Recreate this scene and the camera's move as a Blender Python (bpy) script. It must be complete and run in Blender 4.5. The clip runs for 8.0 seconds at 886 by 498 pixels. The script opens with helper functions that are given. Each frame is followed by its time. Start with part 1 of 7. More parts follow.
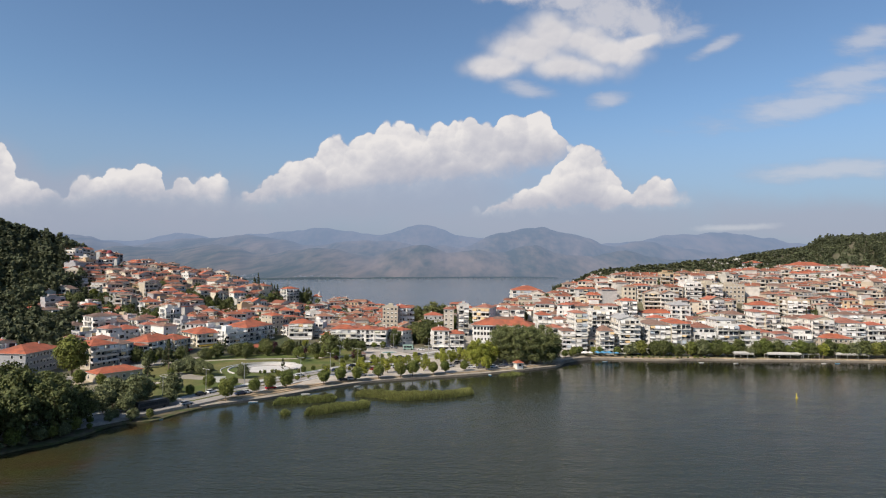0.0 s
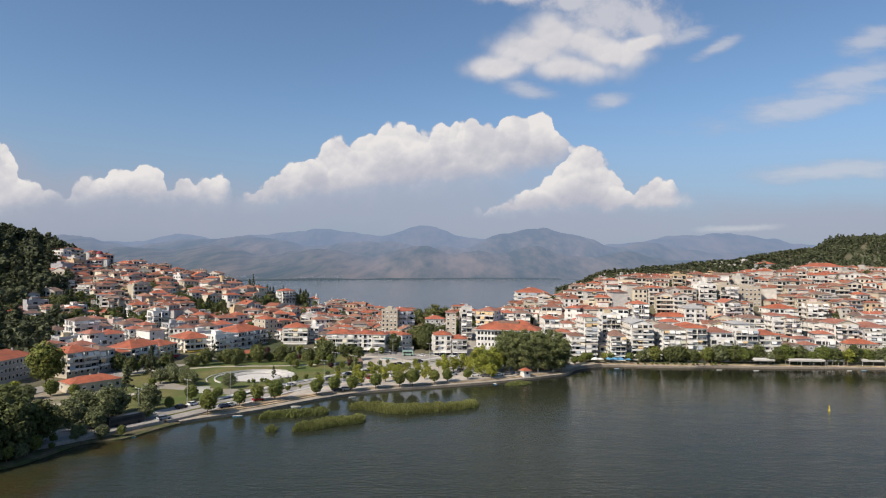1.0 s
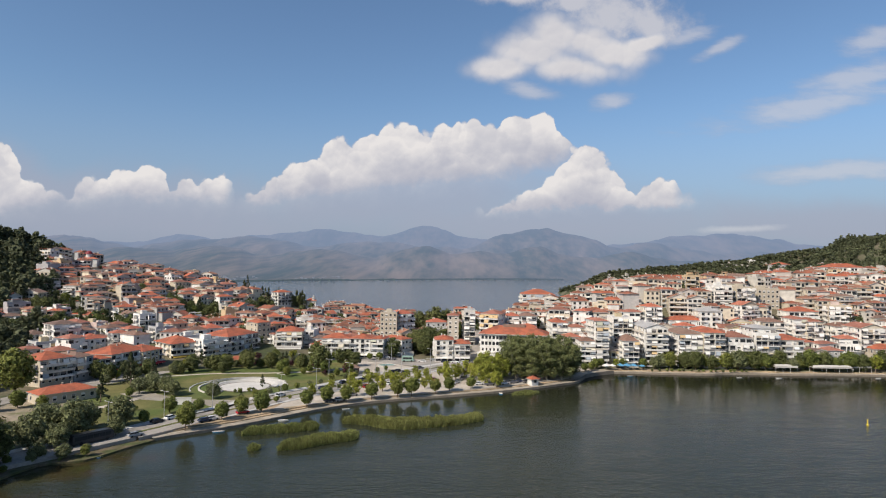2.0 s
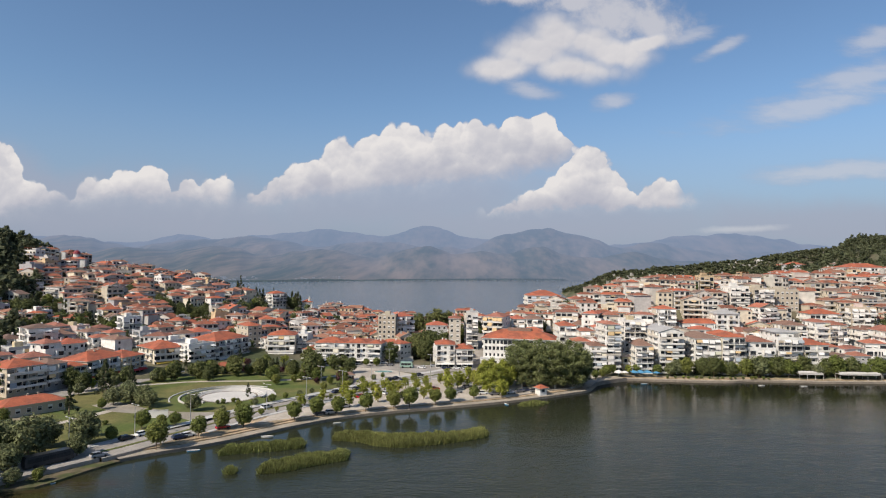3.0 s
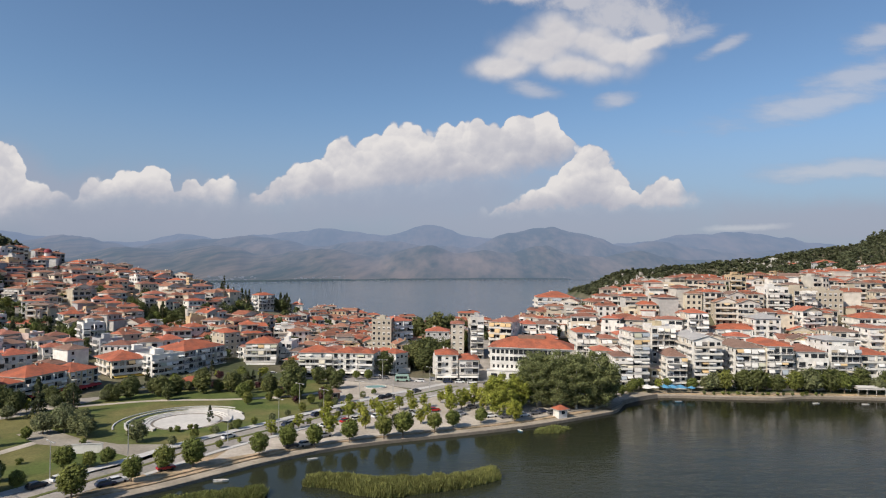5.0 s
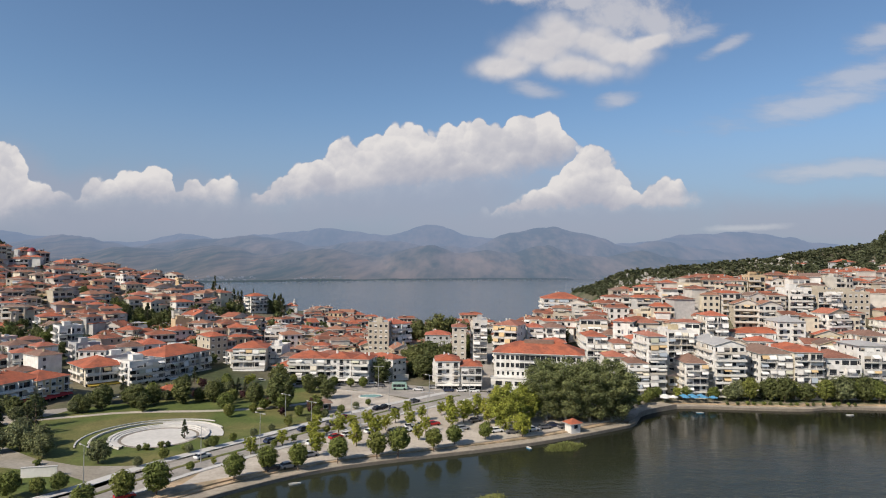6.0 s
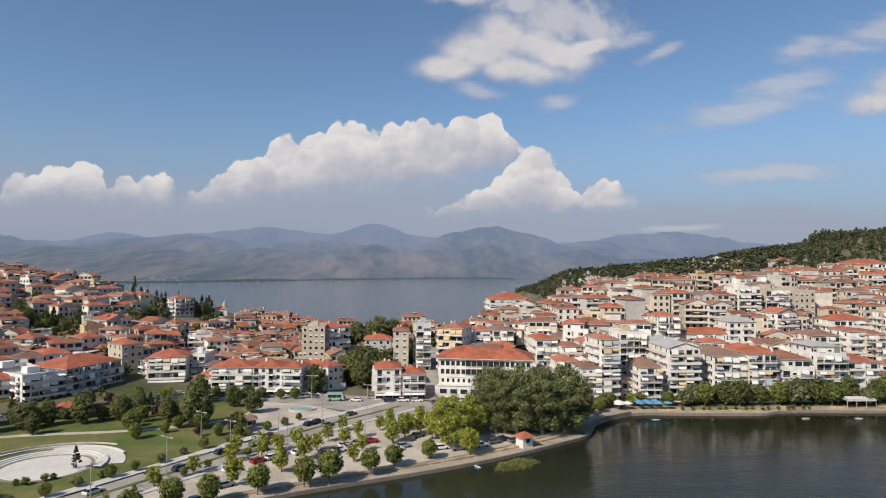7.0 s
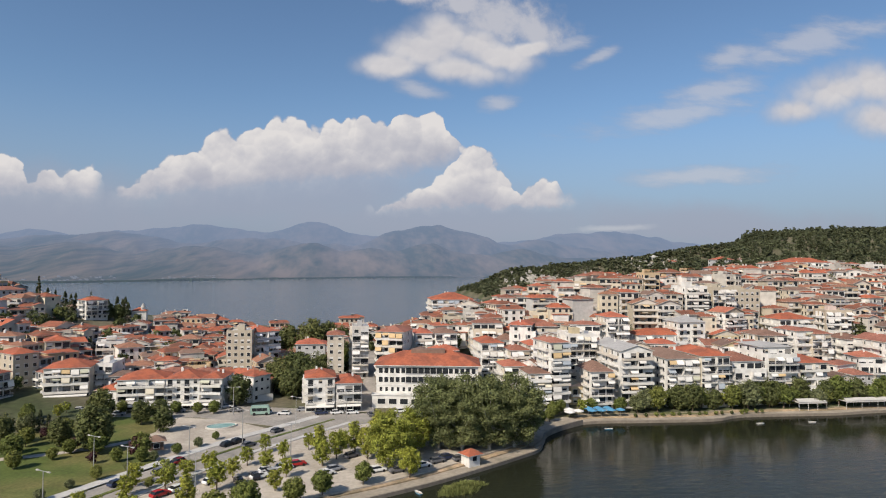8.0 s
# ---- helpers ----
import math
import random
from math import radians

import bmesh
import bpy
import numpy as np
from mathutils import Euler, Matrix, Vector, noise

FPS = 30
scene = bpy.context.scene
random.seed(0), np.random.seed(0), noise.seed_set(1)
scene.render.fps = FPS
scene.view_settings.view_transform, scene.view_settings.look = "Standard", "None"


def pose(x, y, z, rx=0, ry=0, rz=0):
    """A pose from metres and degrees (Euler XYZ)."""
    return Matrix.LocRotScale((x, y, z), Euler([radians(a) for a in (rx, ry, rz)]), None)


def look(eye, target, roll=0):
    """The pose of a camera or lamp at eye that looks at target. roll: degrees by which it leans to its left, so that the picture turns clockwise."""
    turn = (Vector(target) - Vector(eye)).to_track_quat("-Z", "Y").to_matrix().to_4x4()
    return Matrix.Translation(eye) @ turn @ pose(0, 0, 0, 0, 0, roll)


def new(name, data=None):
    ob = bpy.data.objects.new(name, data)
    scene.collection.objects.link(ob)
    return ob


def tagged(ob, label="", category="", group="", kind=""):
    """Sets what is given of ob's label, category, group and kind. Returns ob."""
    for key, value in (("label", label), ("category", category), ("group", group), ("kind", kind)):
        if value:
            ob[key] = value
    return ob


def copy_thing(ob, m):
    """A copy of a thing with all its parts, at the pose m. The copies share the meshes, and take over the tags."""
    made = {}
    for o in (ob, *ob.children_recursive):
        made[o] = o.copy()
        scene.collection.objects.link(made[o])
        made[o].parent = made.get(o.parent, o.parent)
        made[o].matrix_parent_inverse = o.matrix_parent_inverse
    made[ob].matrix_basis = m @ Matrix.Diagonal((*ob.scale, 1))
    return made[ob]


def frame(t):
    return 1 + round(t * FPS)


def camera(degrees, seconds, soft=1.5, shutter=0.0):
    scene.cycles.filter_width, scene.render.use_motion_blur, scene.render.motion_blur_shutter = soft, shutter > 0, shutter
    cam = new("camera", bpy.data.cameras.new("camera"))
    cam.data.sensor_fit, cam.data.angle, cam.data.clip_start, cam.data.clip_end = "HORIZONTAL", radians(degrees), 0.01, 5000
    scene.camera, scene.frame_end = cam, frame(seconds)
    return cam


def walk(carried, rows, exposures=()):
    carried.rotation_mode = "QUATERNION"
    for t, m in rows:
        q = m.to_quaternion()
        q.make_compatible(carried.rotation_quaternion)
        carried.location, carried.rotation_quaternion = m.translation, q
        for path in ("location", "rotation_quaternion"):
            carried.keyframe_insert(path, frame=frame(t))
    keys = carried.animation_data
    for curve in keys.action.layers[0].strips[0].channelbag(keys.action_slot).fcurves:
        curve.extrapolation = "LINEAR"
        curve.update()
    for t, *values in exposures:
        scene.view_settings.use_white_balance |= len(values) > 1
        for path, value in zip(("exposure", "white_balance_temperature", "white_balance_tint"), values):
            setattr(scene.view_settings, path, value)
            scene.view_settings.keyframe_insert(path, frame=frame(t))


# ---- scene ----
cam = camera(70.0, 8.0, soft=1.1)
PATH = [
    (0, (1.62, -2.027, 51.198), (1.601, -0.027, 51.248), 0.7),
    (0.5, (1.43, 7.752, 51.248), (1.408, 9.751, 51.299), 0.7),
    (1, (1.268, 17.515, 51.295), (1.244, 19.514, 51.348), 0.7),
    (1.5, (1.127, 27.294, 51.31), (1.1, 29.293, 51.364), 0.7),
    (3, (1.153, 56.871, 51.237), (1.118, 58.87, 51.292), 0.7),
    (3.5, (1.124, 66.81, 51.217), (1.088, 68.809, 51.271), 0.6),
    (4, (1.101, 76.758, 51.174), (1.062, 78.757, 51.228), 0.6),
    (4.5, (1.085, 86.667, 51.099), (1.045, 88.666, 51.152), 0.6),
    (6, (1.013, 116.282, 50.688), (0.966, 118.281, 50.741), 0.6),
    (6.5, (1.226, 126.009, 50.608), (1.208, 128.008, 50.661), 0.5),
    (7, (1.809, 135.618, 50.539), (1.94, 137.613, 50.592), 0.5),
    (7.5, (2.79, 145.084, 50.477), (2.988, 147.074, 50.529), 0.4),
    (8, (4.037, 154.443, 50.447), (4.352, 156.418, 50.498), 0.5),
]
walk(cam, [(t, look(eye, target, roll)) for t, eye, target, roll in PATH], exposures=((0, 0.26), (4, 0.2), (8, 0.13)))

# ---- light ----
SUN_FROM = Vector((-0.74, -0.66, 0.82)).normalized()   # towards the sun: behind and to one side of the flight
world = bpy.data.worlds.new("world")
scene.world = world
world.use_nodes = True
wt = world.node_tree
wt.nodes.clear()


def wn(kind, **kw):
    n = wt.nodes.new(kind)
    for k, v in kw.items():
        if k == "inputs":
            for i, val in v.items():
                n.inputs[i].default_value = val
        elif k == "op":
            n.operation = v
    return n


def wmath(op, a, b=None, c=None, clamp=False):
    n = wn("ShaderNodeMath", op=op)
    n.use_clamp = clamp
    for i, s in enumerate((a, b, c)):
        if s is None:
            continue
        if isinstance(s, (int, float)):
            n.inputs[i].default_value = s
        else:
            wt.links.new(s, n.inputs[i])
    return n.outputs[0]


def wramp(value, lo, hi, to_lo=0.0, to_hi=1.0, smooth=True):
    n = wn("ShaderNodeMapRange")
    n.interpolation_type = "SMOOTHSTEP" if smooth else "LINEAR"
    n.clamp = True
    for i, s in enumerate((value, lo, hi, to_lo, to_hi)):
        if isinstance(s, (int, float)):
            n.inputs[i].default_value = s
        else:
            wt.links.new(s, n.inputs[i])
    return n.outputs[0]


sky = wn("ShaderNodeTexSky")
sky.sky_type, sky.sun_disc = "NISHITA", False
sky.sun_elevation = math.asin(SUN_FROM.z)
sky.sun_rotation = math.atan2(SUN_FROM.x, SUN_FROM.y)
sky.altitude, sky.air_density, sky.dust_density, sky.ozone_density = 700, 1.0, 1.6, 1.6
coord = wn("ShaderNodeTexCoord")
split = wn("ShaderNodeSeparateXYZ")
wt.links.new(coord.outputs["Generated"], split.inputs[0])
ahead = wmath("MAXIMUM", split.outputs[1], 0.02)
flat = wn("ShaderNodeCombineXYZ")           # the direction laid on an upright sheet ahead
wt.links.new(wmath("DIVIDE", split.outputs[0], ahead), flat.inputs[0])
wt.links.new(wmath("DIVIDE", split.outputs[2], ahead), flat.inputs[1])


def wnoise(scale, detail=6.0, rough=0.55, offset=(0, 0, 0), stretch=(1, 1, 1), turn=0.0):
    m = wn("ShaderNodeMapping")
    m.inputs["Location"].default_value = offset
    m.inputs["Scale"].default_value = stretch
    m.inputs["Rotation"].default_value = (0, 0, turn)
    wt.links.new(flat.outputs[0], m.inputs[0])
    n = wn("ShaderNodeTexNoise")
    n.inputs["Scale"].default_value, n.inputs["Detail"].default_value, n.inputs["Roughness"].default_value = scale, detail, rough
    wt.links.new(m.outputs[0], n.inputs[0])
    return n.outputs[0]


anchor = [flat.outputs[0]]


def puffs(rows, shift=(0.0, 0.0)):
    """The least distance to a set of leaning ellipses: x, y, half width, half height, turn."""
    least = None
    for x, y, rx, ry, turn in rows:
        m = wn("ShaderNodeMapping")
        m.vector_type = "TEXTURE"
        m.inputs["Location"].default_value = (x + shift[0], y + shift[1], 0)
        m.inputs["Rotation"].default_value = (0, 0, radians(turn))
        m.inputs["Scale"].default_value = (rx, ry, 1)
        wt.links.new(anchor[0], m.inputs[0])
        n = wn("ShaderNodeVectorMath", op="LENGTH")
        wt.links.new(m.outputs[0], n.inputs[0])
        least = n.outputs["Value"] if least is None else wmath("SMOOTH_MIN", least, n.outputs["Value"], 0.25)
    then = wn("ShaderNodeVectorMath", op="MULTIPLY_ADD")      # puts the groups of puffs in sequence
    wt.links.new(least, then.inputs[0])
    then.inputs[1].default_value = (1e-9, 1e-9, 1e-9)
    wt.links.new(flat.outputs[0], then.inputs[2])
    anchor[0] = then.outputs[0]
    return least


# heaped clouds as outlines over the horizon: (bearing, top) along the crest and (bearing, foot) along the base
LONG_TOP = [(-0.35, 0.102), (-0.33, 0.111), (-0.276, 0.139), (-0.236, 0.159), (-0.196, 0.194), (-0.176, 0.197), (-0.16, 0.190), (-0.146, 0.205), (-0.106, 0.225), (-0.061, 0.229), (-0.034, 0.215), (-0.018, 0.225), (-0.005, 0.213), (0.006, 0.231), (0.029, 0.231), (0.049, 0.217), (0.068, 0.217), (0.078, 0.24), (0.088, 0.249), (0.098, 0.249), (0.112, 0.251), (0.127, 0.259), (0.145, 0.261), (0.158, 0.247), (0.163, 0.229), (0.176, 0.207), (0.2, 0.172)]
LONG_FOOT = [(-0.35, 0.092), (-0.096, 0.122), (0.039, 0.137), (0.128, 0.158), (0.2, 0.18)]
WEST_TOP = [(-1.3, 0.2), (-1.0, 0.23), (-0.85, 0.18), (-0.735, 0.189), (-0.716, 0.183), (-0.702, 0.162), (-0.689, 0.135), (-0.645, 0.115), (-0.618, 0.118), (-0.595, 0.138), (-0.55, 0.148), (-0.509, 0.147), (-0.499, 0.159), (-0.486, 0.164), (-0.468, 0.162), (-0.459, 0.15), (-0.452, 0.121), (-0.442, 0.123), (-0.433, 0.138), (-0.417, 0.146), (-0.399, 0.139), (-0.367, 0.144), (-0.356, 0.128), (-0.344, 0.10)]
WEST_FOOT = [(-1.3, 0.09), (-0.731, 0.07), (-0.64, 0.096), (-0.503, 0.1), (-0.458, 0.098), (-0.344, 0.098)]
LOW_TOP = [(0.03, 0.094), (0.083, 0.116), (0.128, 0.134), (0.159, 0.146), (0.172, 0.168), (0.185, 0.186), (0.208, 0.195), (0.225, 0.189), (0.239, 0.173), (0.254, 0.165), (0.263, 0.147), (0.274, 0.128), (0.288, 0.122), (0.305, 0.129), (0.323, 0.142), (0.336, 0.147), (0.35, 0.14), (0.366, 0.105)]
LOW_FOOT = [(0.03, 0.083), (0.083, 0.085), (0.172, 0.092), (0.261, 0.096), (0.366, 0.10)]
HIGH = [(0.075, 0.318, 0.065, 0.024, 5), (0.125, 0.345, 0.075, 0.04, 0), (0.165, 0.37, 0.06, 0.045, 0), (0.19, 0.318, 0.095, 0.03, -5), (0.245, 0.342, 0.075, 0.032, 0), (0.21, 0.36, 0.07, 0.04, 0), (0.30, 0.358, 0.055, 0.016, 15)]
EAST = [(0.87, 0.319, 0.118, 0.045, 12), (0.791, 0.28, 0.07, 0.028, 10), (0.945, 0.335, 0.086, 0.048, 0), (0.961, 0.272, 0.086, 0.043, 0), (1.15, 0.30, 0.14, 0.06, 10)]
WISPS = [(0.56, 0.262, 0.17, 0.026, 13), (0.64, 0.305, 0.10, 0.028, 16), (0.66, 0.367, 0.06, 0.024, 18), (0.61, 0.159, 0.15, 0.018, 4), (0.442, 0.064, 0.07, 0.005, 3), (0.36, 0.368, 0.055, 0.014, 18), (0.42, 0.352, 0.045, 0.010, 28), (0.25, 0.262, 0.036, 0.014, 15), (0.11, 0.285, 0.055, 0.014, -15), (0.814, 0.402, 0.18, 0.034, 14)]
VEIL = [(0.249, 0.401, 0.10, 0.05, 0), (0.315, 0.385, 0.06, 0.034, 0), (0.186, 0.425, 0.07, 0.03, 0), (0.103, 0.432, 0.08, 0.014, 0), (0.335, 0.108, 0.05, 0.014, 0)]
BANK = [(-0.55, 0.085, 0.46, 0.07, 0), (-0.10, 0.105, 0.30, 0.06, 3), (0.15, 0.07, 0.4, 0.05, 0), (-0.76, 0.12, 0.12, 0.07, 0), (0.6, 0.07, 0.4, 0.04, 0)]


def wround(scale, offset=(0, 0, 0)):
    """Round billows: a dome over each of scattered points."""
    m = wn("ShaderNodeMapping")
    m.inputs["Location"].default_value = offset
    wt.links.new(anchor[0], m.inputs[0])
    n = wn("ShaderNodeTexVoronoi")
    n.feature = "F1"
    n.inputs["Scale"].default_value, n.inputs["Detail"].default_value = scale, 0.0
    wt.links.new(m.outputs[0], n.inputs["Vector"])
    d = n.outputs["Distance"]
    return wmath("SUBTRACT", 1.0, wmath("MULTIPLY", wmath("MULTIPLY", d, d), 1.6))


def outline(rows, bearing):
    """Height of a cloud's edge at a bearing."""
    a0, a1 = rows[0][0], rows[-1][0]
    ramp = wn("ShaderNodeValToRGB")
    e = ramp.color_ramp.elements
    while len(e) < len(rows):
        e.new(0.5)
    for i, (a, h) in enumerate(rows):
        e[i].position, e[i].color = (a - a0) / (a1 - a0), (h * 2, h * 2, h * 2, 1)
    wt.links.new(wramp(bearing, a0, a1, smooth=False), ramp.inputs[0])
    return wmath("MULTIPLY", ramp.outputs[0], 0.5)


# the sheet is warped a little, so that no edge is clean
warp = wn("ShaderNodeTexNoise")
warp.inputs["Scale"].default_value, warp.inputs["Detail"].default_value, warp.inputs["Roughness"].default_value = 26.0, 7.0, 0.6
wt.links.new(flat.outputs[0], warp.inputs[0])
centred = wn("ShaderNodeVectorMath", op="SUBTRACT")
wt.links.new(warp.outputs["Color"], centred.inputs[0])
centred.inputs[1].default_value = (0.5, 0.5, 0.5)
bent = wn("ShaderNodeVectorMath", op="MULTIPLY_ADD")
wt.links.new(centred.outputs[0], bent.inputs[0])
bent.inputs[1].default_value = (0.014, 0.011, 0.0)
wt.links.new(flat.outputs[0], bent.inputs[2])
anchor[0] = bent.outputs[0]
plain = flat
flat = bent                                   # all the clouds are drawn on the warped sheet
at = wn("ShaderNodeSeparateXYZ")
wt.links.new(bent.outputs[0], at.inputs[0])
fine = wnoise(34.0, 8.0, 0.6)
LIGHT = (-0.35, 0.9)                          # the way to the sun on the sheet of clouds


def domes(scale):
    """Billows of one size, and how far each of their sides is turned to the light."""
    d = 0.22 / scale
    h = wround(scale)
    return h, wmath("SUBTRACT", h, wround(scale, (LIGHT[0] * d, LIGHT[1] * d, 0)))


big, big_lit = domes(10.3)
mid, mid_lit = domes(29.0)
tiny, tiny_lit = domes(66.0)
billow = wmath("ADD", wmath("ADD", wmath("MULTIPLY", wmath("SUBTRACT", big, 0.5), 0.019), wmath("MULTIPLY", wmath("SUBTRACT", mid, 0.5), 0.015)),
               wmath("ADD", wmath("MULTIPLY", wmath("SUBTRACT", tiny, 0.62), 0.007), wmath("MULTIPLY", wmath("SUBTRACT", fine, 0.5), 0.008)))
relief = wmath("ADD", wmath("ADD", wmath("MULTIPLY", big_lit, 0.5), wmath("MULTIPLY", mid_lit, 0.42)), wmath("MULTIPLY", tiny_lit, 0.22))

lumps = wramp(wnoise(17.0, 5.0, 0.55, offset=(0.7, 0.3, 0)), 0.36, 0.6, 0.66, 1.06)


def heap(top, foot, soft_foot=0.03, soft_top=0.006):
    """Cover and lit tone of a heaped cloud between its crest and its level base."""
    up = wmath("ADD", wmath("SUBTRACT", outline(top, at.outputs[0]), at.outputs[1]), billow)
    over = wmath("ADD", wmath("SUBTRACT", at.outputs[1], outline(foot, at.outputs[0])), wmath("MULTIPLY", wmath("SUBTRACT", fine, 0.5), 0.04))
    sides = wmath("MULTIPLY", wramp(at.outputs[0], top[0][0] - 0.004, top[0][0] + 0.03), wramp(at.outputs[0], top[-1][0] + 0.006, top[-1][0] - 0.022))
    c = wmath("MULTIPLY", wmath("MULTIPLY", wramp(up, -0.001, soft_top), wramp(over, -soft_foot, soft_foot * 0.6)), sides)
    lit = wmath("MULTIPLY", wmath("MULTIPLY", wramp(up, 0.09, 0.0, 0.6, 1.0), wramp(over, -0.02, 0.055, 0.25, 1.0)), wmath("MULTIPLY", lumps, wmath("ADD", relief, 0.97)))
    return c, lit


def pile(rows, inner=0.5):
    """The same for clouds given as leaning puffs."""
    d = wmath("ADD", puffs(rows), wmath("MULTIPLY", billow, -9.0))
    return wramp(d, 1.25, inner), wmath("MULTIPLY", wramp(d, 0.2, 1.2, 0.66, 0.86), wmath("ADD", wmath("MULTIPLY", relief, 0.6), 0.97))


thick, lit = None, None
for c, l in (heap(LONG_TOP, LONG_FOOT, 0.034), heap(WEST_TOP, WEST_FOOT, 0.034), heap(LOW_TOP, LOW_FOOT, 0.014), pile(HIGH, 0.35), pile(EAST, 0.15)):
    if thick is None:
        thick, lit = c, wmath("MULTIPLY", c, l)
    else:
        thick, lit = wmath("MAXIMUM", thick, c), wmath("MAXIMUM", lit, wmath("MULTIPLY", c, l))
streak = wnoise(14.0, 7.0, 0.6, stretch=(0.6, 2.4, 1), turn=-0.25)
thin = wmath("MULTIPLY", wramp(wmath("ADD", puffs(WISPS), wmath("MULTIPLY", wmath("SUBTRACT", streak, 0.5), 2.4)), 1.35, 0.1), 0.6)
veil = wmath("MULTIPLY", wramp(wmath("ADD", puffs(VEIL), wmath("MULTIPLY", wmath("SUBTRACT", fine, 0.5), 1.6)), 1.35, 0.2), 0.85)
bank = wmath("MULTIPLY", wramp(wmath("ADD", puffs(BANK), wmath("MULTIPLY", wmath("SUBTRACT", wnoise(7.0, 5.0, 0.5, offset=(1.3, 0.2, 0)), 0.5), 1.4)), 1.3, 0.3), 0.66)
flat = plain
dim = wmath("MAXIMUM", veil, bank)
ahead_only = wramp(split.outputs[1], 0.05, 0.3)
cover = wmath("MULTIPLY", wmath("MAXIMUM", thick, wmath("MAXIMUM", thin, dim)), ahead_only)
tone = wmath("MAXIMUM", lit, wmath("MAXIMUM", wmath("MULTIPLY", thin, 0.85), wmath("MULTIPLY", veil, 0.62)), clamp=True)
cloud = wn("ShaderNodeMix")
cloud.data_type = "RGBA"
cloud.inputs["A"].default_value = (3.45, 3.65, 4.55, 1)
cloud.inputs["B"].default_value = (7.4, 7.1, 7.0, 1)
wt.links.new(tone, cloud.inputs["Factor"])
tint = wn("ShaderNodeMix")
tint.data_type, tint.blend_type = "RGBA", "MULTIPLY"
tint.inputs["Factor"].default_value = 1.0
tint.inputs["B"].default_value = (0.93, 1.06, 1.15, 1)
wt.links.new(sky.outputs[0], tint.inputs["A"])
haze = wn("ShaderNodeMix")
haze.data_type = "RGBA"
haze.inputs["B"].default_value = (2.55, 3.0, 4.05, 1)
wt.links.new(wramp(split.outputs[2], 0.26, 0.0, 0.0, 0.88), haze.inputs["Factor"])
wt.links.new(tint.outputs["Result"], haze.inputs["A"])
mixed = wn("ShaderNodeMix")
mixed.data_type = "RGBA"
wt.links.new(cover, mixed.inputs["Factor"])
wt.links.new(haze.outputs["Result"], mixed.inputs["A"])
wt.links.new(cloud.outputs["Result"], mixed.inputs["B"])
back = wn("ShaderNodeBackground")
back.inputs["Strength"].default_value = 0.092
wt.links.new(mixed.outputs["Result"], back.inputs["Color"])
wout = wn("ShaderNodeOutputWorld")
wt.links.new(back.outputs[0], wout.inputs[0])

sun = new("sun", bpy.data.lights.new("sun", "SUN"))
sun.data.energy, sun.data.angle, sun.data.color = 5.0, radians(0.6), (1.0, 0.885, 0.745)
sun.matrix_world = look(SUN_FROM * 300, (0, 0, 0))


